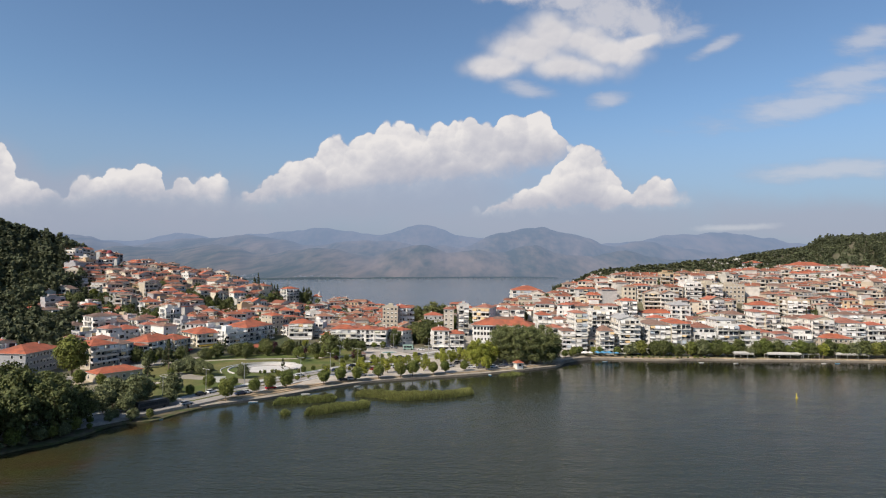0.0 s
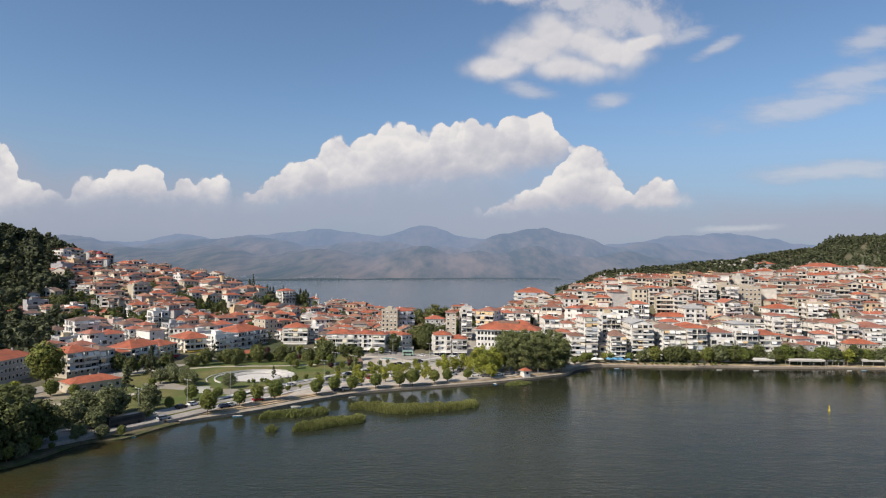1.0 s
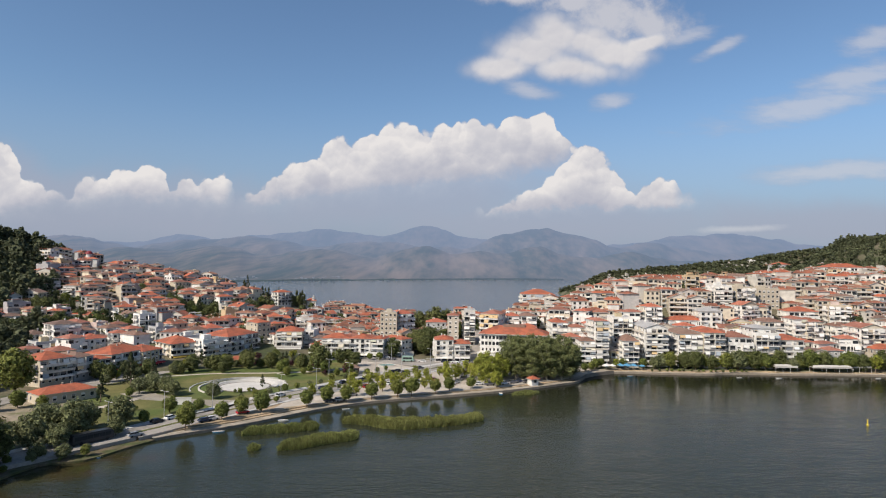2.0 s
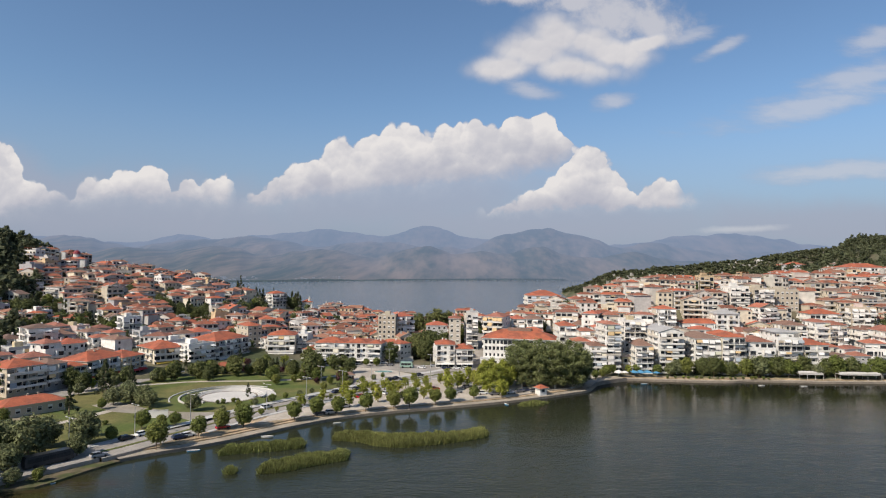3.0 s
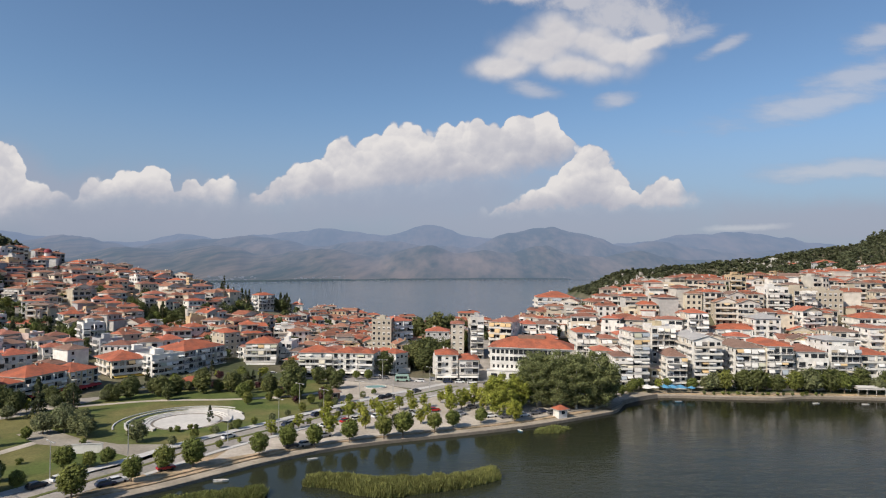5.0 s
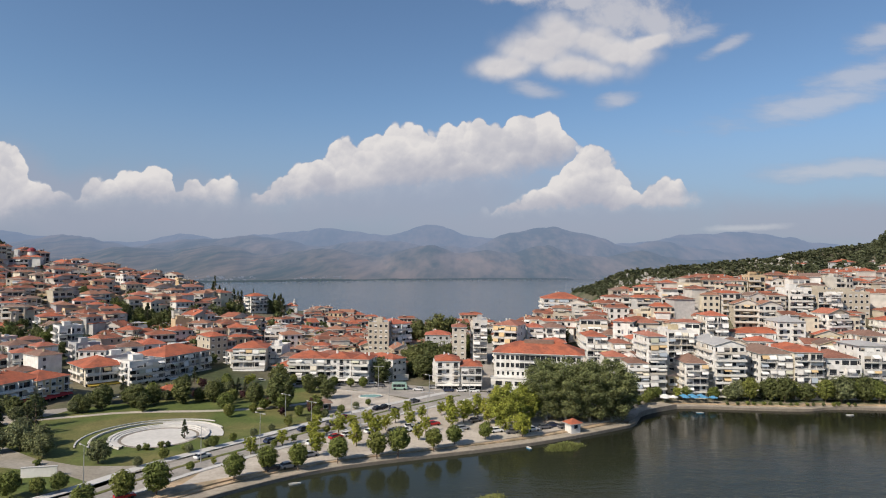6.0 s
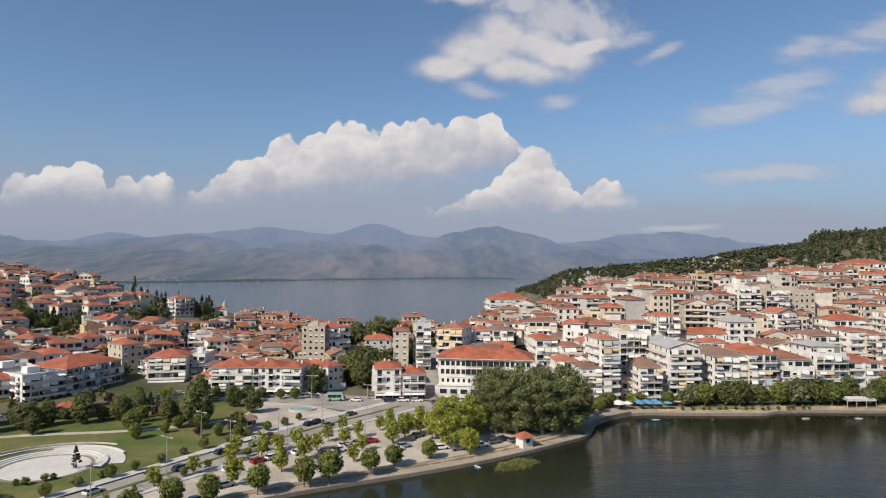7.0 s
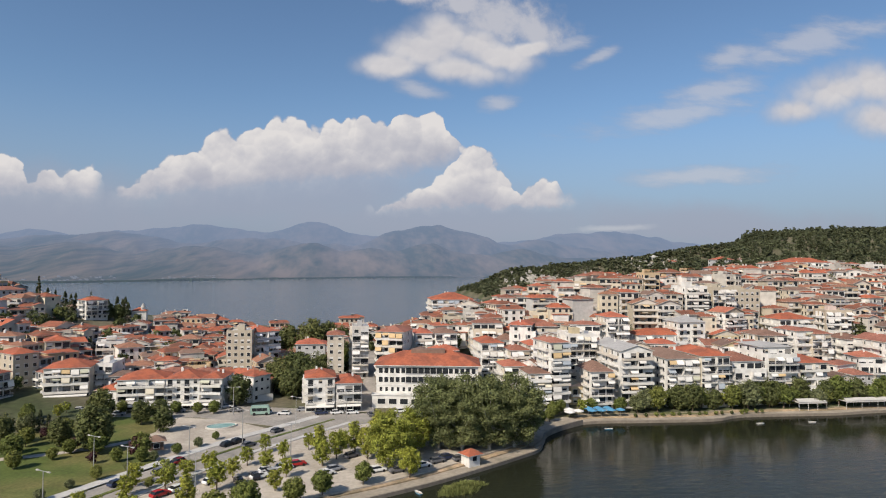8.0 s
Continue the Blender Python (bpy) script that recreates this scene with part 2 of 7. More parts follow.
# ---- materials ----
def material(name, base, rough=0.8, spread=0.0, grain=0.15, scale=2.0, bump=0.0, metal=0.0, second=None, second_scale=0.05, random_colours=None, specular=0.3):
    """A surface with fine grain, broad stains and, with random_colours, a colour of its own for each object."""
    m = bpy.data.materials.new(name)
    m.use_nodes = True
    t = m.node_tree
    p = t.nodes["Principled BSDF"]
    p.inputs["Roughness"].default_value, p.inputs["Metallic"].default_value = rough, metal
    p.inputs["Specular IOR Level"].default_value = specular
    place = t.nodes.new("ShaderNodeTexCoord")
    if random_colours:
        info = t.nodes.new("ShaderNodeObjectInfo")
        ramp = t.nodes.new("ShaderNodeValToRGB")
        ramp.color_ramp.interpolation = "CONSTANT" if len(random_colours) > 4 else "LINEAR"
        while len(ramp.color_ramp.elements) < len(random_colours):
            ramp.color_ramp.elements.new(0.5)
        for i, c in enumerate(random_colours):
            ramp.color_ramp.elements[i].position = i / (len(random_colours) if len(random_colours) > 4 else len(random_colours) - 1)
            ramp.color_ramp.elements[i].color = (*c, 1)
        t.links.new(info.outputs["Random"], ramp.inputs[0])
        colour = ramp.outputs[0]
    else:
        rgb = t.nodes.new("ShaderNodeRGB")
        rgb.outputs[0].default_value = (*base, 1)
        colour = rgb.outputs[0]

    def noise_node(s, detail=4.0):
        n = t.nodes.new("ShaderNodeTexNoise")
        n.inputs["Scale"].default_value, n.inputs["Detail"].default_value = s, detail
        t.links.new(place.outputs["Object"], n.inputs[0])
        return n.outputs[0]

    if second:
        mix = t.nodes.new("ShaderNodeMix")
        mix.data_type = "RGBA"
        r = t.nodes.new("ShaderNodeMapRange")
        r.inputs[1].default_value, r.inputs[2].default_value = 0.42, 0.6
        t.links.new(noise_node(second_scale, 6.0), r.inputs[0])
        t.links.new(r.outputs[0], mix.inputs["Factor"])
        t.links.new(colour, mix.inputs["A"])
        mix.inputs["B"].default_value = (*second, 1)
        colour = mix.outputs["Result"]
    for s, amount in ((scale, grain), (scale * 0.12, grain * 0.8)):
        r = t.nodes.new("ShaderNodeMapRange")
        r.inputs[1].default_value, r.inputs[2].default_value = 0.25, 0.75
        r.inputs[3].default_value, r.inputs[4].default_value = 1 - amount, 1 + amount
        t.links.new(noise_node(s), r.inputs[0])
        mul = t.nodes.new("ShaderNodeMix")
        mul.data_type, mul.blend_type = "RGBA", "MULTIPLY"
        mul.inputs["Factor"].default_value = 1.0
        t.links.new(colour, mul.inputs["A"])
        t.links.new(r.outputs[0], mul.inputs["B"])
        colour = mul.outputs["Result"]
    t.links.new(colour, p.inputs["Base Color"])
    if bump:
        b = t.nodes.new("ShaderNodeBump")
        b.inputs["Strength"].default_value, b.inputs["Distance"].default_value = 1.0, bump
        t.links.new(noise_node(scale, 8.0), b.inputs["Height"])
        t.links.new(b.outputs[0], p.inputs["Normal"])
    return m


WHITE, CREAM, BEIGE, YELLOW, GREY, PINK = (0.64, 0.62, 0.585), (0.50, 0.45, 0.375), (0.43, 0.37, 0.29), (0.49, 0.41, 0.27), (0.40, 0.40, 0.40), (0.56, 0.44, 0.39)
RENDERS = [WHITE, CREAM, WHITE, BEIGE, WHITE, (0.52, 0.50, 0.465), WHITE, YELLOW, CREAM, GREY, WHITE, PINK, (0.52, 0.46, 0.37), WHITE]
M_WALL = material("painted_render", WHITE, 0.85, grain=0.16, scale=0.6, random_colours=RENDERS)
M_WHITE = material("white_paint", (0.67, 0.66, 0.63), 0.8, grain=0.09, scale=0.7, second=(0.56, 0.545, 0.51), second_scale=0.3)
M_CREAM = material("cream_paint", (0.60, 0.54, 0.425), 0.8, grain=0.09, scale=0.7, second=(0.51, 0.455, 0.36), second_scale=0.3)
M_BEIGEWALL = material("beige_render", (0.43, 0.38, 0.30), 0.85, grain=0.09, scale=0.7)
M_BEIGE = material("beige_tiles", (0.5, 0.42, 0.3), 0.85, grain=0.15, scale=1.0)
M_GREYROOF = material("grey_roof", (0.34, 0.335, 0.33), 0.85, grain=0.15, scale=0.8)
M_GREYWALL = material("grey_render", (0.33, 0.33, 0.34), 0.8, grain=0.09, scale=0.7)
M_BALCONY = material("balcony_render", WHITE, 0.8, grain=0.08, scale=0.9, random_colours=[(0.62, 0.61, 0.585), (0.57, 0.55, 0.50), (0.64, 0.63, 0.61), (0.50, 0.45, 0.38)])
M_TILE = material("terracotta_tiles", (0.4, 0.13, 0.06), 0.85, grain=0.32, scale=1.3, bump=0.03, random_colours=[(0.37, 0.115, 0.07), (0.25, 0.105, 0.07), (0.34, 0.125, 0.08), (0.17, 0.095, 0.07), (0.30, 0.13, 0.09), (0.15, 0.10, 0.08), (0.38, 0.12, 0.07), (0.22, 0.10, 0.07), (0.28, 0.12, 0.085), (0.20, 0.12, 0.09)])
M_REDTILE = material("bright_red_tiles", (0.37, 0.11, 0.058), 0.85, grain=0.2, scale=1.2, bump=0.03, second=(0.25, 0.085, 0.052), second_scale=0.22)
M_BROWNTILE = material("weathered_brown_tiles", (0.2, 0.13, 0.1), 0.9, grain=0.2, scale=1.2, bump=0.03)
M_CONCRETE = material("concrete", (0.42, 0.41, 0.39), 0.9, grain=0.15, scale=0.8)
M_GLASS = material("dark_window_glass", (0.025, 0.028, 0.032), 0.14, grain=0.3, scale=0.4, specular=0.3)
M_SHADE = material("blinds", (0.5, 0.49, 0.46), 0.7, grain=0.1, scale=3, random_colours=[(0.2, 0.19, 0.18), (0.62, 0.61, 0.58), (0.42, 0.36, 0.28), (0.66, 0.65, 0.63), (0.5, 0.5, 0.5), (0.66, 0.65, 0.62)])
M_RAIL = material("painted_railing", (0.25, 0.25, 0.26), 0.5, grain=0.1, scale=2)
M_AWNING = material("canvas_awning", (0.7, 0.68, 0.6), 0.9, grain=0.08, scale=1.5, random_colours=[(0.68, 0.665, 0.62), (0.62, 0.57, 0.46), (0.6, 0.58, 0.55), (0.7, 0.69, 0.665), (0.55, 0.40, 0.22), (0.7, 0.69, 0.665), (0.33, 0.37, 0.41), (0.46, 0.46, 0.36), (0.66, 0.65, 0.62), (0.68, 0.67, 0.64), (0.58, 0.56, 0.52), (0.64, 0.63, 0.6)])
M_REDCLOTH = material("red_canvas", (0.42, 0.045, 0.045), 0.9, grain=0.12, scale=1.5)
M_YELLOWCLOTH = material("yellow_canvas", (0.55, 0.38, 0.07), 0.9, grain=0.12, scale=1.5)
M_ASPHALT = material("asphalt", (0.255, 0.238, 0.215), 0.9, grain=0.18, scale=1.5, second=(0.31, 0.285, 0.255), second_scale=0.15)
M_PAVING = material("pale_paving", (0.44, 0.395, 0.335), 0.9, grain=0.16, scale=1.2, second=(0.35, 0.31, 0.26), second_scale=0.12)
M_KERB = material("kerb_stone", (0.46, 0.45, 0.43), 0.85, grain=0.12, scale=1.5)
M_QUAY = material("quay_stone", (0.21, 0.18, 0.145), 0.9, grain=0.2, scale=1.0)
M_EARTH = material("bare_earth", (0.43, 0.32, 0.21), 0.95, grain=0.22, scale=1.0, second=(0.24, 0.19, 0.12), second_scale=0.2)
M_GRASS = material("mown_grass", (0.078, 0.104, 0.024), 0.95, grain=0.25, scale=1.6, second=(0.135, 0.125, 0.043), second_scale=0.05, bump=0.05)
M_YARD = material("trodden_yard", (0.27, 0.225, 0.165), 0.95, grain=0.25, scale=0.9, second=(0.12, 0.125, 0.055), second_scale=0.12)
M_PATH = material("lake_path_gravel", (0.34, 0.295, 0.235), 0.95, grain=0.18, scale=1.0, second=(0.27, 0.235, 0.185), second_scale=0.2)
M_CANVAS = material("grey_canvas", (0.5, 0.485, 0.455), 0.9, grain=0.1, scale=0.8)
M_COURT = material("grey_court_paving", (0.29, 0.265, 0.225), 0.9, grain=0.18, scale=1.2, second=(0.24, 0.215, 0.175), second_scale=0.12)
M_BANK = material("muddy_bank", (0.12, 0.095, 0.06), 0.95, grain=0.3, scale=0.8, second=(0.06, 0.07, 0.025), second_scale=0.25, bump=0.08)
M_GROUND = material("town_ground", (0.13, 0.115, 0.075), 0.95, grain=0.3, scale=0.5, second=(0.05, 0.062, 0.026), second_scale=0.03, bump=0.1)
M_MARBLE = material("white_stone", (0.52, 0.50, 0.465), 0.8, grain=0.1, scale=0.8)
M_BARK = material("bark", (0.16, 0.12, 0.09), 0.95, grain=0.3, scale=3.0)
M_PALEBARK = material("pale_plane_bark", (0.42, 0.4, 0.34), 0.9, grain=0.35, scale=1.5)
M_METAL = material("galvanised_steel", (0.5, 0.5, 0.5), 0.45, grain=0.1, scale=3, metal=0.7)
M_RUBBER = material("tyre_rubber", (0.02, 0.02, 0.02), 0.9, grain=0.2, scale=8)
M_CAR = material("car_paint", (0.4, 0.4, 0.4), 0.25, grain=0.03, scale=2, specular=0.5, random_colours=[(0.02, 0.02, 0.025), (0.6, 0.6, 0.6), (0.3, 0.31, 0.33), (0.35, 0.02, 0.02), (0.03, 0.04, 0.08), (0.7, 0.7, 0.69), (0.12, 0.12, 0.13)])
M_BLUE = material("blue_paint", (0.09, 0.26, 0.42), 0.5, grain=0.15, scale=2)
M_POOL = material("pool_water", (0.22, 0.38, 0.37), 0.08, grain=0.1, scale=1)
M_ROCK = material("grey_rock", (0.30, 0.285, 0.255), 0.95, grain=0.3, scale=0.2, bump=0.5)


def leaf_material(name, colours):
    m = material(name, colours[0], 0.7, grain=0.3, scale=0.5, random_colours=colours, specular=0.2)
    t = m.node_tree
    p = t.nodes["Principled BSDF"]
    link = p.inputs["Base Color"].links[0].from_socket
    geo = t.nodes.new("ShaderNodeNewGeometry")
    r = t.nodes.new("ShaderNodeMapRange")
    r.inputs[3].default_value, r.inputs[4].default_value = 0.45, 1.5
    t.links.new(geo.outputs["Random Per Island"], r.inputs[0])
    mul = t.nodes.new("ShaderNodeMix")
    mul.data_type, mul.blend_type = "RGBA", "MULTIPLY"
    mul.inputs["Factor"].default_value = 1.0
    t.links.new(link, mul.inputs["A"])
    t.links.new(r.outputs[0], mul.inputs["B"])
    t.links.new(mul.outputs["Result"], p.inputs["Base Color"])
    through_leaf = t.nodes.new("ShaderNodeBsdfTranslucent")
    t.links.new(mul.outputs["Result"], through_leaf.inputs[0])
    both = t.nodes.new("ShaderNodeMixShader")
    both.inputs[0].default_value = 0.25
    t.links.new(p.outputs[0], both.inputs[1])
    t.links.new(through_leaf.outputs[0], both.inputs[2])
    t.links.new(both.outputs[0], t.nodes["Material Output"].inputs[0])
    return m


M_LEAF = leaf_material("green_leaves", [(0.165, 0.188, 0.046), (0.125, 0.152, 0.040), (0.19, 0.20, 0.05)])
M_LIME = leaf_material("yellow_green_leaves", [(0.29, 0.305, 0.05), (0.24, 0.265, 0.048), (0.32, 0.32, 0.058)])
M_DARKLEAF = leaf_material("dark_leaves", [(0.12, 0.135, 0.048), (0.095, 0.112, 0.042), (0.145, 0.155, 0.054)])
M_FIRLEAF = leaf_material("fir_needles", [(0.066, 0.078, 0.036), (0.054, 0.066, 0.032), (0.076, 0.086, 0.04)])
M_PLANE = leaf_material("plane_leaves", [(0.175, 0.192, 0.078), (0.148, 0.168, 0.068), (0.205, 0.216, 0.084)])
M_OLIVE = leaf_material("grey_green_leaves", [(0.185, 0.20, 0.10), (0.155, 0.172, 0.08), (0.165, 0.18, 0.08)])
M_PURPLE = leaf_material("purple_leaves", [(0.07, 0.03, 0.03), (0.06, 0.025, 0.03), (0.08, 0.04, 0.035)])
M_REED = leaf_material("reeds", [(0.20, 0.215, 0.07), (0.18, 0.20, 0.065), (0.22, 0.225, 0.075)])
M_FOREST = leaf_material("pine_wood", [(0.094, 0.106, 0.056), (0.094, 0.106, 0.056), (0.094, 0.106, 0.056)])
M_SCRUB = leaf_material("scrub", [(0.10, 0.11, 0.058), (0.10, 0.11, 0.058), (0.10, 0.11, 0.058)])


def water_material():
    m = bpy.data.materials.new("lake_water")
    m.use_nodes = True
    t = m.node_tree
    p = t.nodes["Principled BSDF"]
    p.inputs["Base Color"].default_value = (0.030, 0.031, 0.021, 1)
    p.inputs["Roughness"].default_value = 0.06
    p.inputs["IOR"].default_value = 1.205
    geo = t.nodes.new("ShaderNodeNewGeometry")
    apart = t.nodes.new("ShaderNodeSeparateXYZ")
    t.links.new(geo.outputs["Position"], apart.inputs[0])
    lee = t.nodes.new("ShaderNodeMapRange")            # calmer water in the lee of the town
    for i, v in enumerate((170.0, 320.0, 2.2, 0.45)):
        lee.inputs[i + 1].default_value = v
    t.links.new(apart.outputs[1], lee.inputs[0])
    off = t.nodes.new("ShaderNodeVectorMath")          # how far out from the park's shore
    off.operation = "DOT_PRODUCT"
    t.links.new(geo.outputs["Position"], off.inputs[0])
    off.inputs[1].default_value = (0.57, -0.82, 0.0)
    shelter = t.nodes.new("ShaderNodeMapRange")
    for i, v in enumerate((-224.0, -188.0, 0.3, 2.2)):
        shelter.inputs[i + 1].default_value = v
    t.links.new(off.outputs["Value"], shelter.inputs[0])
    calm = t.nodes.new("ShaderNodeMath")
    calm.operation = "MINIMUM"
    t.links.new(lee.outputs[0], calm.inputs[0])
    t.links.new(shelter.outputs[0], calm.inputs[1])
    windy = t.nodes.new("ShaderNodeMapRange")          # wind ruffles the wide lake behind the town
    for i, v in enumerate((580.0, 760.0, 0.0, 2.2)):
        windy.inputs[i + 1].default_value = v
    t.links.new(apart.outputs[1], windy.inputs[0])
    # the wide lake's base colour is raised too, for sky mirrored in ripples
    ruffle, tone_mask = t.nodes.new("ShaderNodeMath"), t.nodes.new("ShaderNodeMath")
    for mixer, still in ((ruffle, calm), (tone_mask, lee)):
        mixer.operation = "MAXIMUM"
        t.links.new(still.outputs[0], mixer.inputs[0])
        t.links.new(windy.outputs[0], mixer.inputs[1])
    water_tone = t.nodes.new("ShaderNodeValToRGB")            # base colour: lighter open water, darker near the quay
    water_tone.color_ramp.elements[0].position, water_tone.color_ramp.elements[0].color = 0.3, (0.011, 0.012, 0.008, 1)
    water_tone.color_ramp.elements[1].position, water_tone.color_ramp.elements[1].color = 1.0, (0.025, 0.029, 0.018, 1)
    t.links.new(tone_mask.outputs[0], water_tone.inputs[0])
    def near(x, y, rx, ry, turn):
        m_ = t.nodes.new("ShaderNodeMapping")
        m_.vector_type = "TEXTURE"
        m_.inputs["Location"].default_value, m_.inputs["Scale"].default_value = (x, y, 0), (rx, ry, 1)
        m_.inputs["Rotation"].default_value = (0, 0, radians(turn))
        t.links.new(geo.outputs["Position"], m_.inputs[0])
        d = t.nodes.new("ShaderNodeVectorMath")
        d.operation = "LENGTH"
        t.links.new(m_.outputs[0], d.inputs[0])
        return d.outputs["Value"]

    weed = t.nodes.new("ShaderNodeTexNoise")           # weed on the shallow bed, showing through off the natural shore
    weed.inputs["Scale"].default_value, weed.inputs["Detail"].default_value = 0.13, 6.0
    t.links.new(geo.outputs["Position"], weed.inputs[0])
    both_ = t.nodes.new("ShaderNodeMath")
    both_.operation = "MINIMUM"
    t.links.new(near(-112, 146, 40, 22, 52), both_.inputs[0])
    t.links.new(near(-88, 196, 22, 9, 48), both_.inputs[1])
    rough_edge = t.nodes.new("ShaderNodeMath")
    rough_edge.operation = "ADD"
    t.links.new(both_.outputs[0], rough_edge.inputs[0])
    t.links.new(weed.outputs[0], rough_edge.inputs[1])
    shallow = t.nodes.new("ShaderNodeMapRange")
    for i, v in enumerate((1.6, 1.0, 0.0, 0.9)):
        shallow.inputs[i + 1].default_value = v
    t.links.new(rough_edge.outputs[0], shallow.inputs[0])
    bed = t.nodes.new("ShaderNodeValToRGB")
    bed.color_ramp.elements[0].position, bed.color_ramp.elements[0].color = 0.35, (0.040, 0.029, 0.014, 1)
    bed.color_ramp.elements[1].position, bed.color_ramp.elements[1].color = 0.65, (0.038, 0.040, 0.013, 1)
    t.links.new(weed.outputs[0], bed.inputs[0])
    seen = t.nodes.new("ShaderNodeMix")
    seen.data_type = "RGBA"
    t.links.new(shallow.outputs[0], seen.inputs["Factor"])
    t.links.new(water_tone.outputs[0], seen.inputs["A"])
    t.links.new(bed.outputs[0], seen.inputs["B"])
    sky_sheen = t.nodes.new("ShaderNodeMix")                # reflected sky painted into the wide lake as pale blue
    sky_sheen.data_type = "RGBA"
    sheen_amount = t.nodes.new("ShaderNodeMath")
    sheen_amount.operation = "MULTIPLY"
    sheen_amount.inputs[1].default_value = 0.45
    t.links.new(windy.outputs[0], sheen_amount.inputs[0])
    t.links.new(sheen_amount.outputs[0], sky_sheen.inputs["Factor"])
    t.links.new(seen.outputs["Result"], sky_sheen.inputs["A"])
    sky_sheen.inputs["B"].default_value = (0.085, 0.105, 0.125, 1)
    t.links.new(sky_sheen.outputs["Result"], p.inputs["Base Color"])
    last = None
    for s, strength, stretch, turn in ((0.55, 0.10, (0.6, 1.6, 1), 0.3), (0.09, 0.17, (0.5, 1.5, 1), -0.2), (1.9, 0.035, (0.8, 1.3, 1), 0.9)):
        mp = t.nodes.new("ShaderNodeMapping")
        mp.inputs["Scale"].default_value = stretch
        mp.inputs["Rotation"].default_value = (0, 0, turn)
        t.links.new(geo.outputs["Position"], mp.inputs[0])
        n = t.nodes.new("ShaderNodeTexNoise")
        n.inputs["Scale"].default_value, n.inputs["Detail"].default_value = s, 3.0
        t.links.new(mp.outputs[0], n.inputs[0])
        b = t.nodes.new("ShaderNodeBump")
        b.inputs["Strength"].default_value = 1.0
        rise = t.nodes.new("ShaderNodeMath")
        rise.operation = "MULTIPLY"
        rise.inputs[1].default_value = strength
        t.links.new(ruffle.outputs[0], rise.inputs[0])
        t.links.new(rise.outputs[0], b.inputs["Distance"])
        t.links.new(n.outputs[0], b.inputs["Height"])
        if last:
            t.links.new(last, b.inputs["Normal"])
        last = b.outputs[0]
    t.links.new(last, p.inputs["Normal"])
    return m


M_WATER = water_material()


def mountain_material(name="distant_hills", dark=(0.03, 0.055, 0.03), light=(0.34, 0.25, 0.18), haze_near=0.6):
    """Dry hills with scrub and tawny fields; distance haze is mixed in as emission."""
    m = bpy.data.materials.new(name)
    m.use_nodes = True
    t = m.node_tree
    p = t.nodes["Principled BSDF"]
    p.inputs["Roughness"].default_value, p.inputs["Specular IOR Level"].default_value = 1.0, 0.0
    geo = t.nodes.new("ShaderNodeNewGeometry")

    def patches(scale, stretch, detail):
        mp = t.nodes.new("ShaderNodeMapping")
        mp.inputs["Scale"].default_value = stretch
        t.links.new(geo.outputs["Position"], mp.inputs[0])
        n = t.nodes.new("ShaderNodeTexNoise")
        n.inputs["Scale"].default_value, n.inputs["Detail"].default_value, n.inputs["Roughness"].default_value = scale, detail, 0.6
        t.links.new(mp.outputs[0], n.inputs[0])
        return n.outputs[0]

    both_scales = t.nodes.new("ShaderNodeMath")          # woods and fields, and the bushes in them
    both_scales.operation = "MULTIPLY_ADD"
    t.links.new(patches(0.0045, (1.0, 0.06, 1.3), 5.0), both_scales.inputs[0])
    both_scales.inputs[1].default_value = 0.62
    small = t.nodes.new("ShaderNodeMath")
    small.operation = "MULTIPLY"
    small.inputs[1].default_value = 0.38
    t.links.new(patches(0.022, (1.0, 0.06, 1.3), 6.0), small.inputs[0])
    t.links.new(small.outputs[0], both_scales.inputs[2])
    ramp = t.nodes.new("ShaderNodeValToRGB")
    e = ramp.color_ramp.elements
    e[0].position, e[0].color = 0.42, (*dark, 1)
    e[1].position, e[1].color = 0.62, (*light, 1)
    t.links.new(both_scales.outputs[0], ramp.inputs[0])
    t.links.new(ramp.outputs[0], p.inputs["Base Color"])
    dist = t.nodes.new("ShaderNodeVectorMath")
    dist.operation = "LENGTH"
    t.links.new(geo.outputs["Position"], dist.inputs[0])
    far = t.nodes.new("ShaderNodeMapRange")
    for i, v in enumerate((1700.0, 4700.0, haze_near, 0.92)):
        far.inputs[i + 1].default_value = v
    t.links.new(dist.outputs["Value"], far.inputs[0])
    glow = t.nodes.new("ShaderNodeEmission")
    air = t.nodes.new("ShaderNodeValToRGB")          # colour of the painted haze, bluer with distance
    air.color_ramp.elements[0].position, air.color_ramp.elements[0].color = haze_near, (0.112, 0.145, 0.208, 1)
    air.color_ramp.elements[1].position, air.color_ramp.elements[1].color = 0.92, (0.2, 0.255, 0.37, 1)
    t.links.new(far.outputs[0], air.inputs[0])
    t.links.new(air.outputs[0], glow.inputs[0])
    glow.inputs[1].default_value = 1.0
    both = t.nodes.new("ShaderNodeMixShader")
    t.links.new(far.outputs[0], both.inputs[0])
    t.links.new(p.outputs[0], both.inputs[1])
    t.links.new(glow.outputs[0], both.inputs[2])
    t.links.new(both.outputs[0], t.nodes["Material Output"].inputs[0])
    return m


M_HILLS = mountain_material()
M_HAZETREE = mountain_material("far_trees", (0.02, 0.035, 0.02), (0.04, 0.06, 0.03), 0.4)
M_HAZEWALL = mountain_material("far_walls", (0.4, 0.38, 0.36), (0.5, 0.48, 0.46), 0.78)


